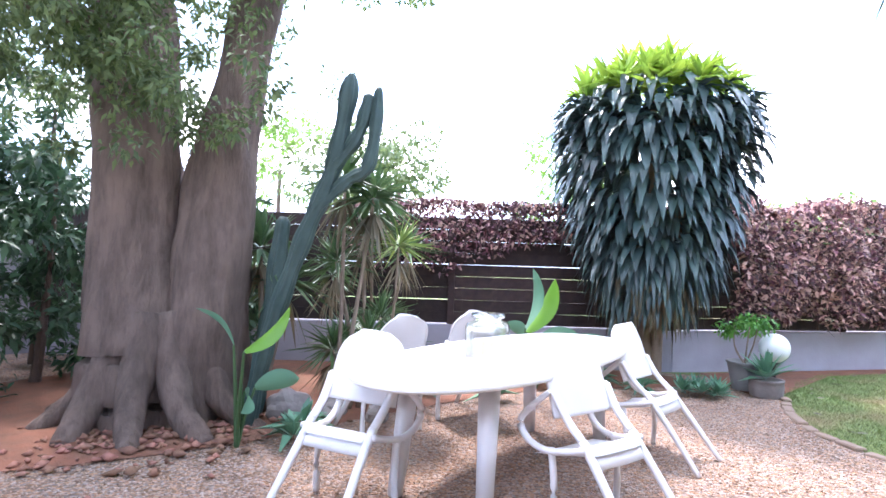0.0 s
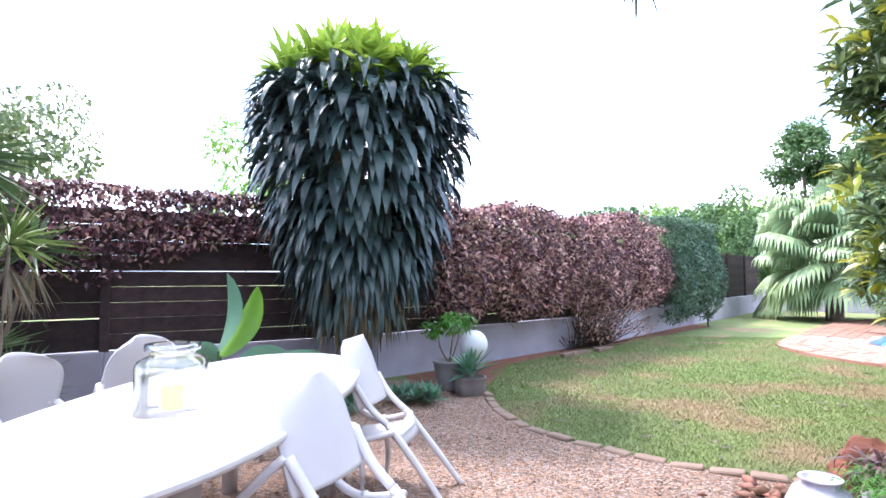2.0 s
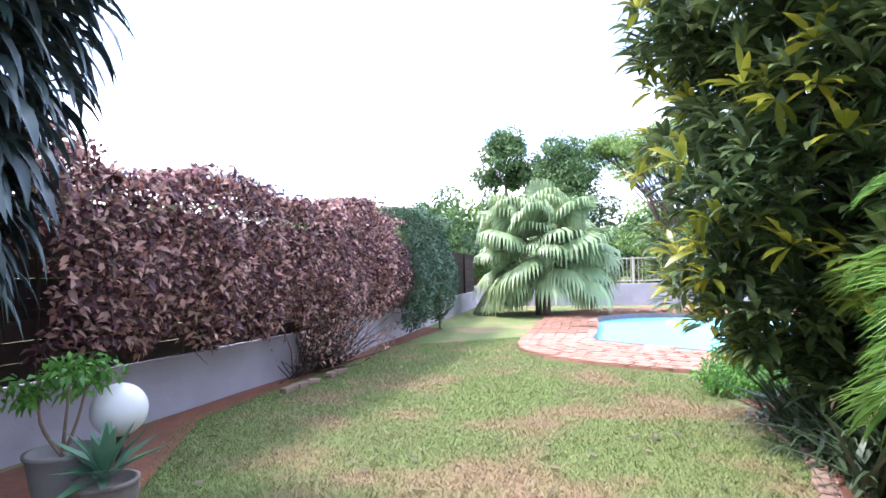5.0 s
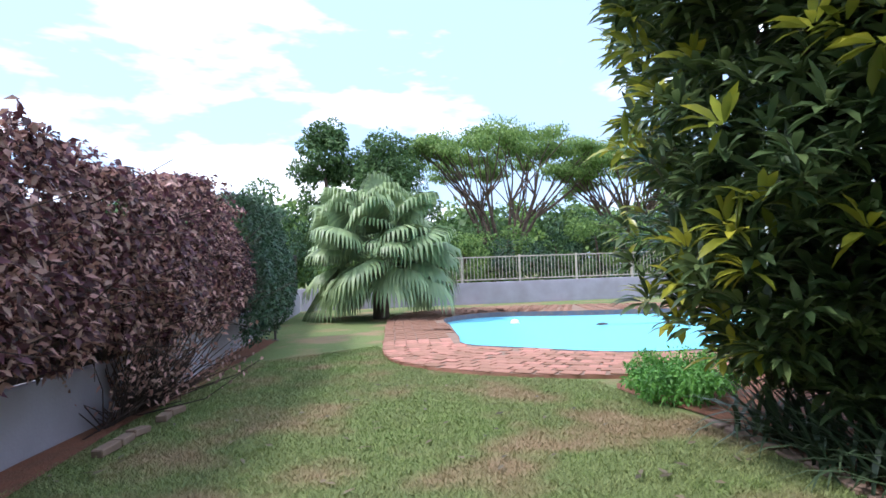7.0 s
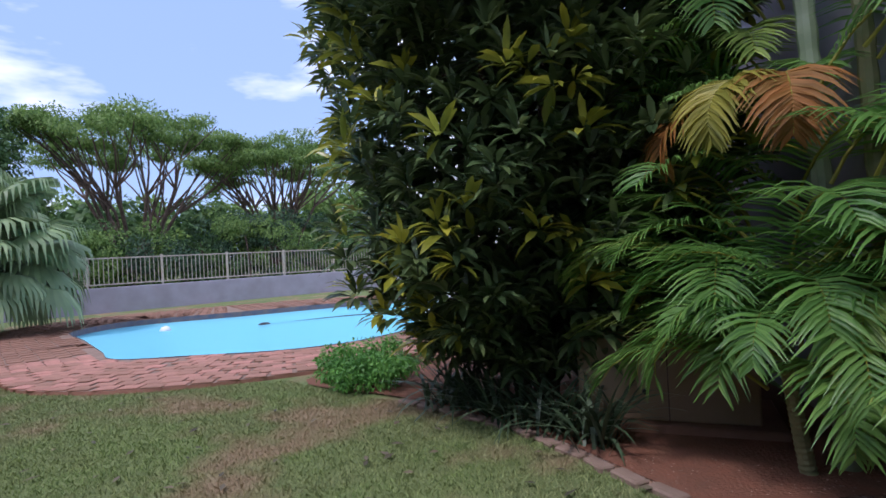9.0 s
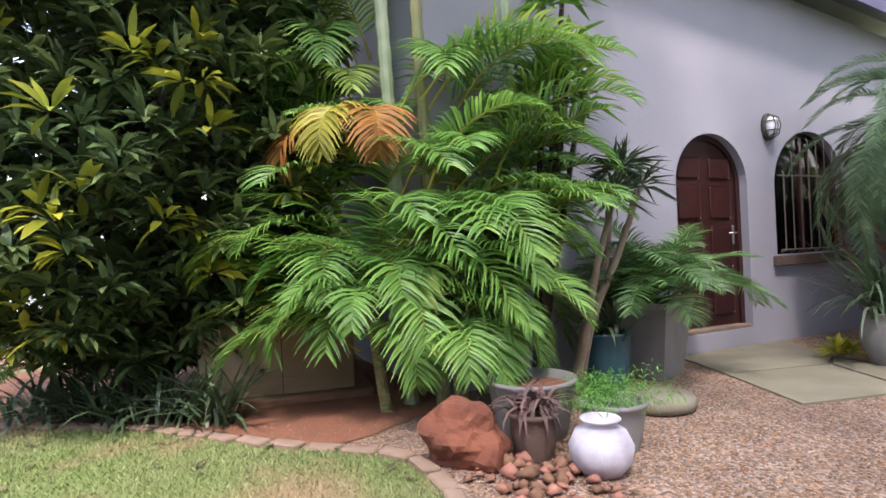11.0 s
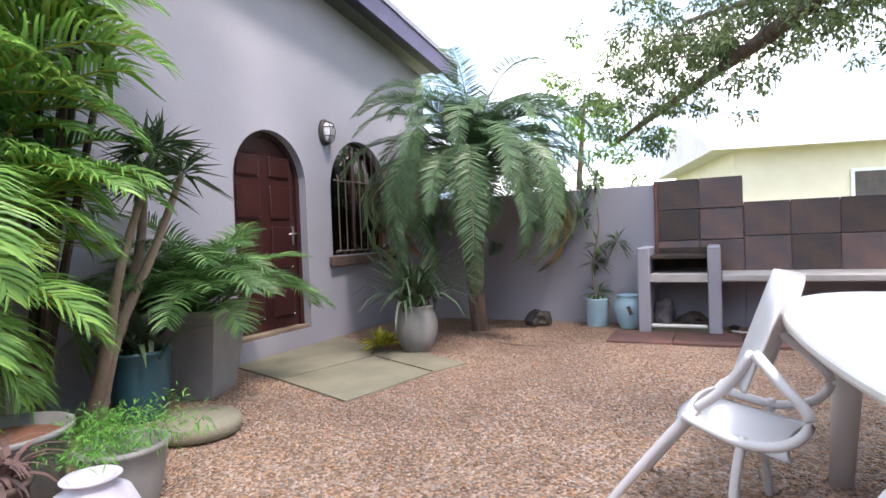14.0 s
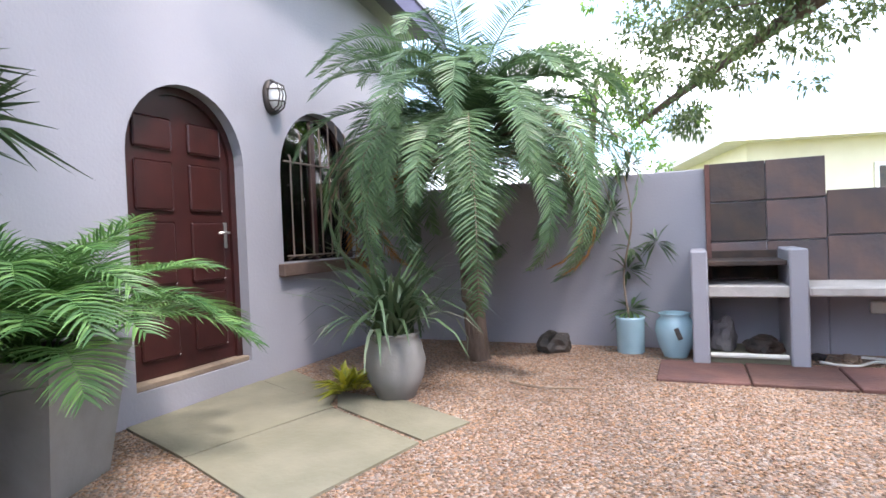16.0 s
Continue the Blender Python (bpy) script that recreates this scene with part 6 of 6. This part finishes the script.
def croton_heads(n, material, name, L, W, zr, frac, leaves):
    Vs, Fs, o = [], [], 0
    for _ in range(n):
        z, a = rng.uniform(*zr), rng.uniform(0, 6.28)
        k = noise.noise(Vector((math.cos(a) * 2, math.sin(a) * 2, z * 1.3))) * 0.5
        r = (CR(z) + k) * rng.uniform(*frac)
        c = np.array([CB[0] + r * math.cos(a), CB[1] + r * math.sin(a), z])
        az, el = rng.uniform(0, 6.28, leaves), rng.uniform(-0.5, 1.2, leaves)
        A = np.c_[np.cos(az) * np.cos(el), np.sin(az) * np.cos(el), np.sin(el)] + np.array([math.cos(a), math.sin(a), 0.1]) * 0.6
        V, F = lance_arrays(np.tile(c, (leaves, 1)) + A * 0.03, A, np.tile([0, 0, 1.0], (leaves, 1)) + rng.normal(size=(leaves, 3)) * 0.3, L * rng.uniform(0.7, 1.2, leaves), W * rng.uniform(0.8, 1.2, leaves), 0.9, 0.12, 3, 1.1)
        Vs.append(V); Fs.append(F + o); o += len(V)
    tagged(leaf_mesh(name, np.concatenate(Vs), np.concatenate(Fs), material, croton), "", "", "", "stuff")


croton_heads(1500, L_CROT, "foliage", 0.215, 0.052, (0.4, 5.0), (0.72, 1.08), 15)
croton_heads(1000, L_CROT, "foliage", 0.24, 0.085, (0.3, 4.9), (0.1, 0.75), 12)
croton_heads(190, L_CROTY, "foliage", 0.23, 0.058, (0.5, 4.4), (1.0, 1.12), 9)
straps = empty("strap_plants", "dark strap-leaved plants under the croton", "plant", (0, 0, 0))
for x, y in ((5.72, 4.12), (6.05, 4.62), (6.4, 5.15), (5.5, 3.9), (5.85, 4.35), (6.25, 4.9)):
    strap_clump(straps, (x, y, 0.0), 46, 0.75, 0.025, L_STRAP, (0.5, 1.4), (0.6, 1.8), 0.09)
bush = empty("low_bush", "bright green fine-leaved low bush by the pool paving", "bush", (0, 0, 0))
spray([(7.6, 6.7, 0.17), (7.4, 6.4, 0.22), (7.15, 6.55, 0.15), (7.2, 6.15, 0.23), (6.95, 6.2, 0.17), (7.0, 5.9, 0.23), (7.45, 6.05, 0.23)], (0.17, 0.17, 0.09), 12, 90, 0.14, 0.055, 0.024, L_GRASSY, bush, "leaves")

# ---- pump box ----
pbox = empty("pump_box", "tan-painted box with a dark knob on a brick plinth", "pump box", (5.93, 4.02, 0), 0)
pbox.matrix_basis = pose(5.93, 4.02, 0, 0, 0, -98)
part("plinth", box_bm(-0.12, 1.35, -0.10, 0.75, -0.02, 0.07, 0.01), BRICK, pbox, "low brick plinth")
part("body", box_bm(0.0, 1.2, 0.0, 0.65, 0.071, 0.66, 0.012), BOXM, pbox)
part("lid", box_bm(-0.03, 1.23, -0.03, 0.68, 0.661, 0.70, 0.010), BOXM, pbox)
part("seam", box_bm(0.62, 0.628, -0.004, -0.0005, 0.075, 0.65), CLAYPOT, pbox, "door seam")
kb = part("knob", lathe_bm([(0.018, 0), (0.022, 0.012), (0.016, 0.028)], 12), BLACKR, pbox); kb.matrix_basis = pose(0.47, -0.001, 0.28, 90, 0, 0)
tagged(part("wall_outbuilding", box_bm(13.0, 13.2, 3.2, 7.5, -0.1, 3.0), WHITEW), "white-painted wall of an outbuilding behind the croton", "", "", "structure")

# ---- areca palms ----
areca = empty("areca_palm", "big clump of areca palms with arching bright fronds", "palm", (0, 0, 0))
RING = mat("ringed_palm_stem", (0.30, 0.26, 0.13), 0.6, (0.20, 0.22, 0.10), 4, 1, 0.15, 40)
PALE = mat("pale_palm_stem", (0.34, 0.38, 0.27), 0.6, (0.24, 0.30, 0.18), 4, 1, 0.1, 30)
for base, top, r, m_ in (((4.95, 2.62), (5.12, 2.72, 4.6), 0.055, PALE), ((4.8, 2.42), (5.02, 2.46, 4.8), 0.048, RING), ((4.55, 1.85), (4.6, 1.85, 3.9), 0.045, PALE), ((4.95, 2.2), (5.0, 2.1, 2.2), 0.05, RING), ((4.6, 2.35), (4.6, 2.45, 0.8), 0.04, RING), ((4.85, 2.85), (4.85, 2.95, 0.7), 0.04, RING)):
    k = 22
    pts, rad = [], []
    for i in range(k * 2 + 1):
        t = i / (k * 2)
        pts.append((base[0] + (top[0] - base[0]) * t, base[1] + (top[1] - base[1]) * t, top[2] * t - 0.02 * (1 - t)))
        rad.append(r * (1.12 - 0.3 * t) * (1.10 if i % 2 == 0 else 0.96))
    vs, fs = tube(pts, rad, 10)
    link_mesh("stem", vs, fs, m_, areca)


def clear_of_sightline(b, az, el, ln, dr, edge=0.12):
    """True when the whole midrib keeps right of the camera's sight line at 4 s and off the gravel."""
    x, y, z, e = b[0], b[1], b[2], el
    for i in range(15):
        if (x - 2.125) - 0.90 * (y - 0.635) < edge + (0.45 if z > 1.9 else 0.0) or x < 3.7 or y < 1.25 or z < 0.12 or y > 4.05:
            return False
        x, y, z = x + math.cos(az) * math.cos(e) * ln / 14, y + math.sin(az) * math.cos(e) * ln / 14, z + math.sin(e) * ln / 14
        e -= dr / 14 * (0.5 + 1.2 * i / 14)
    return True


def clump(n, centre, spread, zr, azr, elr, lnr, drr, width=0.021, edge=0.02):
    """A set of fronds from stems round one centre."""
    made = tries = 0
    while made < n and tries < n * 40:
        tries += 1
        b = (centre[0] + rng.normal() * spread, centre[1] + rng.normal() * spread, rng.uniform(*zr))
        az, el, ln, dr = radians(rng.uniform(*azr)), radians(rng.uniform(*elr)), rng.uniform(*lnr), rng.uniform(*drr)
        if clear_of_sightline(b, az, el, ln, dr, edge):
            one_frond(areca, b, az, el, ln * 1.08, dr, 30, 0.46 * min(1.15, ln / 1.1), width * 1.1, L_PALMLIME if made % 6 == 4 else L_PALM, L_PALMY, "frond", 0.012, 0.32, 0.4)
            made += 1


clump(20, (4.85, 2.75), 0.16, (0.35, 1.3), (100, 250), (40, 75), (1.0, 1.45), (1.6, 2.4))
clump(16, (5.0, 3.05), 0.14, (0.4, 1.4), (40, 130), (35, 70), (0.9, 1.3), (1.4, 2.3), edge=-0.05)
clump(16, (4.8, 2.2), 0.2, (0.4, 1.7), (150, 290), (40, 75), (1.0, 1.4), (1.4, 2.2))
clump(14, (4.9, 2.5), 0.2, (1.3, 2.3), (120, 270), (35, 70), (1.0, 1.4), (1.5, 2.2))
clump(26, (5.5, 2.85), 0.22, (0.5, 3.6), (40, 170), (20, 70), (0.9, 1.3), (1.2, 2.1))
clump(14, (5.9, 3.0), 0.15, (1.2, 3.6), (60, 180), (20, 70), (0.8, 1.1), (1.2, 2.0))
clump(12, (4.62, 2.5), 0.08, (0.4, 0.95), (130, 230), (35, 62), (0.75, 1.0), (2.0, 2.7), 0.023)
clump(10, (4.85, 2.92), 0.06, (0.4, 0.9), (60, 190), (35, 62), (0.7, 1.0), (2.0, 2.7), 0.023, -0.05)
clump(10, (4.75, 1.8), 0.12, (0.8, 2.3), (180, 290), (45, 70), (0.9, 1.2), (1.2, 2.0))
for b, az, el, ln, dr, m_ in (((5.15, 2.95, 2.12), 105, 18, 0.85, 2.3, L_PALMDRY), ((5.1, 2.9, 2.2), 135, 20, 0.8, 2.3, L_PALMY), ((5.0, 2.85, 2.2), 170, 15, 0.75, 2.4, L_PALMDRY)):
    one_frond(areca, b, radians(az), radians(el), ln, dr, 30, 0.36, 0.032, m_, L_PALMY, "old_frond", 0.013, 0.4, 0.2)
for i in range(9):
    one_frond(areca, (5.05, 2.55, 4.55), i * 0.75, radians(50 - 6 * (i % 4)), 1.9, 1.9, 40, 0.5, 0.03, L_PALM, L_PALMY, "frond", 0.016, 0.3, 0.4)
for i in range(7):
    one_frond(areca, (4.6, 1.85, 3.85), i * 0.9 + 0.4, radians(50 - 8 * (i % 3)), 1.5, 1.9, 36, 0.45, 0.03, L_PALM, L_PALMY, "frond", 0.014, 0.3, 0.4)
spray([(4.65, 2.05, 2.35), (4.7, 2.15, 2.05)], (0.12, 0.12, 0.2), 10, 60, 0.1, 0.03, 0.012, L_FLOWER, areca, "flower_spray")
areca.matrix_basis = pose(0.28, -0.08, 0)
bare = empty("bare_shrub", "shrub with thick pale bare branches and few leaf tufts", "shrub", (0, 0, 0))
for ctrl in ([(4.75, 1.35, -0.02), (4.65, 1.25, 0.6), (4.55, 1.05, 1.1), (4.5, 0.85, 1.6)], [(4.75, 1.4, -0.02), (4.6, 1.35, 0.55), (4.45, 1.35, 1.0), (4.4, 1.2, 1.5)], [(4.65, 1.25, 0.6), (4.75, 1.0, 1.1), (4.8, 0.9, 1.6)]):
    vs, fs = limb(ctrl, 0.045, 0.02, 9, 5, 0.15, 3.0)
    link_mesh("branch", vs, fs, BARK2, bare, "", True)
for c in ((4.5, 0.85, 1.6), (4.4, 1.2, 1.5), (4.8, 0.9, 1.6), (4.5, 1.0, 1.75), (4.45, 1.15, 1.7)):
    rosette(bare, c, 40, 0.34, 0.028, L_STRAP, (-0.3, 1.4), 0.3, "leaf_tuft", 0.1, 0.35)
cord = empty("cordyline", "cordyline with dark stems and broad striped leaf heads", "cordyline", (0, 0, 0))
for hx, hy, hz in ((4.75, 1.5, 3.0), (4.7, 1.3, 2.7), (4.9, 1.2, 3.2), (4.6, 1.45, 2.45), (4.8, 1.15, 2.3)):
    vs, fs = limb([(4.95, 1.6, -0.02), ((4.95 + hx) / 2, (1.6 + hy) / 2, hz * 0.5), (hx, hy, hz)], 0.032, 0.02, 7, 5)
    link_mesh("stem", vs, fs, TW, cord)
    rosette(cord, (hx, hy, hz), 26, 0.36, 0.07, L_STREL, (-0.2, 1.4), 0.3, "leaf_head")

# ---- pots by the palms ----
rock("red_rock", (3.98, 2.72, 0.0), (0.24, 0.20, 0.205), RUST, "large rusty red pitted rock on the gravel", 8.3, "rock", "", 4)
wp = pot("white_pot", (3.45, 2.20, 0.0), [(0.07, 0), (0.10, 0.01), (0.155, 0.08), (0.165, 0.15), (0.13, 0.225), (0.085, 0.25), (0.085, 0.27), (0.105, 0.285), (0.10, 0.29), (0.08, 0.285), (0.07, 0.24), (0.01, 0.235)], WHITEPOT, "round pot with flaking white and lilac glaze")
sp = pot("spider_pot", (3.82, 2.36, 0.0), bowl(0.26, 0.10, 0.13, 0.13), CLAYPOT, "brown clay pot with reddish strap leaves hanging over")
strap_clump(sp, (0, 0, 0.25), 60, 0.30, 0.018, L_SPIDER, (0.5, 1.5), (1.6, 3.2), 0.05)
gp = pot("tub", (4.15, 2.15, 0.0), bowl(0.36, 0.2, 0.25, 0.27), GREYPOT, "wide grey stone tub beneath the palms", soil=(0.24, 0.31))
fn = pot("fern_pot", (3.70, 1.90, 0.0), bowl(0.28, 0.13, 0.17, 0.18), GREYPOT, "grey pot with bright green feathery foliage")
spray([(0, 0, 0.36), (0.12, 0.05, 0.33), (-0.1, -0.08, 0.34), (-0.05, 0.12, 0.32)], (0.08, 0.08, 0.03), 8, 60, 0.09, 0.045, 0.006, L_GRASSY, fn, "foliage")
tp = pot("teal_pot", (4.78, 1.02, 0.0), bowl(0.46, 0.14, 0.19, 0.19), TEALPOT, "tall glossy dark teal pot", soil=(0.165, 0.40))
strap_clump(tp, (0, 0, 0.41), 46, 0.55, 0.03, L_STRAP, (0.6, 1.45), (0.8, 2.0), 0.07)
disc = part("stepping_stone", lathe_bm([(0.20, 0), (0.25, 0.02), (0.26, 0.07), (0.24, 0.10), (0.05, 0.105)], 26), CONC, smooth=True)
disc.location = (4.15, 1.12, 0.005)
tagged(disc, "round worn concrete stone disc on the gravel", "stone")

# square planter with a palm by the door
planter = empty("square_planter", "tall square tapered grey planter with a lush palm", "plant pot", (4.92, 0.44, 0), 22)
bm = bmesh.new()
rows = []
for h, z in ((0.20, 0), (0.21, 0.02), (0.285, 0.60), (0.30, 0.62), (0.30, 0.66), (0.265, 0.66), (0.25, 0.58)):
    rows.append([bm.verts.new((sx * h, sy * h, z)) for sx, sy in ((-1, -1), (1, -1), (1, 1), (-1, 1))])
for a, b in zip(rows, rows[1:]):
    for i in range(4):
        bm.faces.new((a[i], a[(i + 1) % 4], b[(i + 1) % 4], b[i]))
bm.faces.new(rows[0][::-1]); bm.faces.new(rows[-1])
part("vessel", bm, GREYPOT, planter)
for i in range(46):
    one_frond(planter, (rng.normal() * 0.06, rng.normal() * 0.06, 0.58), i * 2.399, radians(30 + 54 * (i / 46)), rng.uniform(0.75, 1.12), rng.uniform(0.9, 2.0), 40, 0.30, 0.012, L_POTPALM, L_POTPALM, "frond", 0.007, 0.22, 0.35)

rp = pot("round_pot", (4.02, -1.42, 0.0), [(0.11, 0), (0.13, 0.01), (0.20, 0.16), (0.215, 0.27), (0.19, 0.39), (0.165, 0.43), (0.18, 0.45), (0.18, 0.465), (0.15, 0.465), (0.14, 0.40), (0.01, 0.39)], GREYPOT, "big round grey pot with long arching strap leaves")
strap_clump(rp, (0, 0, 0.42), 120, 0.95, 0.026, L_STRAP, (0.7, 1.5), (0.7, 2.4), 0.07)
strap_clump(rp, (0, 0, 0.42), 12, 0.8, 0.028, L_STRAPP, (0.6, 1.2), (2.0, 3.2), 0.08, "pale_leaves")
ly = empty("lime_plant", "small yellow-green leafy plant beside the round pot", "plant", (0, 0, 0))
for x, y in ((4.32, -1.22), (4.4, -1.35), (4.28, -1.3)):
    rosette(ly, (x, y, 0.06), 34, 0.24, 0.04, L_CROTY, (0.3, 1.4), 0.3)

# ---- feather palm in the corner ----
date = empty("feather_palm", "shaggy feather palm with arching grey-green fronds", "palm", (0, 0, 0))
PB = (3.86, -2.70)
vs, fs = limb([(PB[0], PB[1], -0.02), (PB[0] + 0.04, PB[1], 0.8), (PB[0] + 0.02, PB[1] - 0.02, 2.0)], 0.11, 0.13, 14, 8, 0.35, 4.0)
link_mesh("trunk", vs, fs, BARK, date, "", False)
for i in range(84):
    az, el = i * 2.399 + rng.normal() * 0.15, radians(5 + 76 * ((i + 0.5) / 84) + rng.normal() * 6)
    one_frond(date, (PB[0] + 0.02, PB[1] - 0.02, 1.85 + 0.15 * i / 84), az, el, rng.uniform(1.35, 1.9), rng.uniform(1.9, 3.0), 66, 0.27, 0.014, L_DATE, L_DATE, "frond", 0.011, 0.12, 0.3)
for i in range(46):
    one_frond(date, (PB[0] + 0.02, PB[1] - 0.02, 1.8), i * 0.63, radians(10 + 14 * (i % 3)), rng.uniform(1.8, 2.4), rng.uniform(2.7, 3.4), 58, 0.24, 0.014, L_PALMDRY if i % 15 == 0 else L_DATE, BARK2, "hanging_frond", 0.010, 0.15, 0.25)
rock("dark_rock", (3.3, -3.2, 0.0), (0.15, 0.12, 0.12), DARKMET, "dark lump beside the palm at the wall", 4.4, "rock")
vs, fs = limb([(3.35, -1.95, 0.03), (3.1, -1.8, 0.04), (2.8, -1.9, 0.03)], 0.012, 0.006, 5, 4)
tagged(link_mesh("dry_stick", vs, fs, BARK2), "dry stick lying on the gravel", "stick")

# ---- blue pots and wall plants ----
bp1 = pot("blue_pot", (2.62, -3.32, 0.0), [(0.115, 0), (0.12, 0.01), (0.125, 0.30), (0.13, 0.315), (0.13, 0.33), (0.11, 0.33), (0.105, 0.27), (0.01, 0.27)], BLUEPOT, "straight pale blue glazed pot with climbing plant")
vs, fs = limb([(0, 0, 0.28), (0.05, -0.08, 0.7), (-0.03, -0.13, 1.2), (0.02, -0.13, 1.62)], 0.012, 0.007, 6, 5)
link_mesh("stem", vs, fs, BARK2, bp1)
for x, z, n_, m_ in ((0.0, 0.38, 26, L_YUCCA), (0.02, 0.75, 22, L_STRAP), (-0.24, 1.0, 22, L_STRAP), (0.14, 1.28, 30, L_STRAP), (-0.02, 1.70, 26, L_STRAP), (-0.02, 0.95, 14, L_STRAP)):
    rosette(bp1, (x, -0.10, z), n_, 0.22, 0.035, m_, (-0.9, 1.3), 0.2, "leaf_head")
vz = pot("blue_vase", (2.24, -3.20, 0.0), [(0.09, 0), (0.095, 0.01), (0.14, 0.12), (0.165, 0.24), (0.15, 0.32), (0.115, 0.355), (0.125, 0.375), (0.135, 0.385), (0.12, 0.39), (0.10, 0.37), (0.09, 0.30), (0.01, 0.29)], BLUEPOT, "bellied pale blue glazed vase with a dark leaf motif")
mot = part("motif", box_bm(-0.02, 0.02, 0.0, 0.004, -0.05, 0.05, 0.001), DARKMET, vz, "dark brushed leaf motif"); mot.matrix_basis = pose(-0.03, 0.164, 0.23, 8, 20, 8)

# ---- neighbour ----
nb = empty("neighbour_house", "cream neighbouring house with a pale tiled roof", "house", (-3.4, -17.0, 0), 14)
part("wall", box_bm(-6, 5.2, -4, 3.2, -0.1, 3.1), CREAM, nb)
bm = bmesh.new()
rv = [bm.verts.new(p) for p in ((-6.4, -4.4, 3.0), (5.8, -4.4, 3.0), (5.8, 3.7, 3.0), (-6.4, 3.7, 3.0), (-4, -0.3, 4.5), (5.8, -0.3, 4.5))]
for f in ((0, 1, 5, 4), (2, 3, 4, 5), (3, 0, 4), (1, 2, 5), (0, 3, 2, 1)):
    bm.faces.new([rv[i] for i in f])
ROOF2 = mat("pale_tile_roof", (0.62, 0.58, 0.55), 0.8, (0.54, 0.50, 0.48), 4, 1, 0.2, 10)
part("roof", bm, ROOF2, nb)
for x in (-2.5, 1.5):
    w_ = part("window", box_bm(x, x + 1.1, 3.201, 3.25, 1.3, 2.4, 0.01), WHITEW, nb)
    part("pane", box_bm(x + 0.08, x + 1.02, 3.251, 3.256, 1.38, 2.32), DARKMET, w_)

# ---- lawn edging and pool bricks ----
edging = empty("lawn_edging", "row of worn bricks between gravel and lawn", "edging", (0, 0, 0), 0, "", "structure")
eb = None
acc, last = 0.0, None
pts = spline([tuple(p) for p in EDGE], 6)
for p in pts:
    if last is not None:
        acc += float(np.linalg.norm(p - last))
        if acc > 0.245:
            ang = math.degrees(math.atan2(p[1] - last[1], p[0] - last[0]))
            if eb is None:
                eb = part("brick", box_bm(-0.11, 0.11, -0.05, 0.05, -0.03, 0.028, 0.010), MORTAR, edging)
                o = eb
            else:
                o = new("brick", eb.data)
                o.parent = edging
            o.matrix_basis = pose(p[0], p[1], rng.uniform(-0.008, 0.008), rng.normal() * 2, rng.normal() * 2, ang + rng.normal() * 5)
            acc = 0.0
    last = p
bk = part("brick", box_bm(-0.118, 0.118, -0.098, 0.098, 0.0, 0.012, 0.004), BRICK, deck)
made, others = 0, Bag()
cube = [(-1, -1, 0), (1, -1, 0), (1, 1, 0), (-1, 1, 0), (-1, -1, 1), (1, -1, 1), (1, 1, 1), (-1, 1, 1)]
cf = [(4, 5, 6, 7), (0, 1, 5, 4), (1, 2, 6, 5), (2, 3, 7, 6), (3, 0, 4, 7)]
dk = spline([tuple(p) for p in DECK], 4, True)
pool_n = np.array([p[:2] for p in POOL])
acc, last = 1.0, dk[-1]
first_used = False
for p in dk:
    acc += float(np.linalg.norm(p - last))
    if acc >= 0.25:
        near = pool_n[np.argmin(((pool_n - p) ** 2).sum(1))]
        d = near - p
        width = float(np.linalg.norm(d)); d = d / width
        ang = math.atan2(d[1], d[0]) - math.pi / 2
        for r in range(max(1, int(width / 0.205))):
            c = p + d * (0.105 + r * 0.205) + np.array([-d[1], d[0]]) * (0.12 if r % 2 else 0.0)
            if p[0] < 9.3 and p[1] < 12.2 and made < 290:
                if first_used:
                    o = new("brick", bk.data); o.parent = deck
                else:
                    o, first_used = bk, True
                o.matrix_basis = pose(c[0], c[1], 0.046 + rng.uniform(-0.002, 0.003), rng.normal() * 0.5, rng.normal() * 0.5, math.degrees(ang) + rng.normal() * 1.2)
                made += 1
            else:
                ca, sa = math.cos(ang), math.sin(ang)
                vs = [(c[0] + (x * 0.115 * ca - y * 0.095 * sa), c[1] + (x * 0.115 * sa + y * 0.095 * ca), 0.046 + z * 0.012) for x, y, z in cube]
                others.add(vs, cf)
        acc = 0.0
    last = p
ob = link_mesh("deck_bricks", others.v, others.f, BRICK, deck)
ob["kind"] = "stuff"
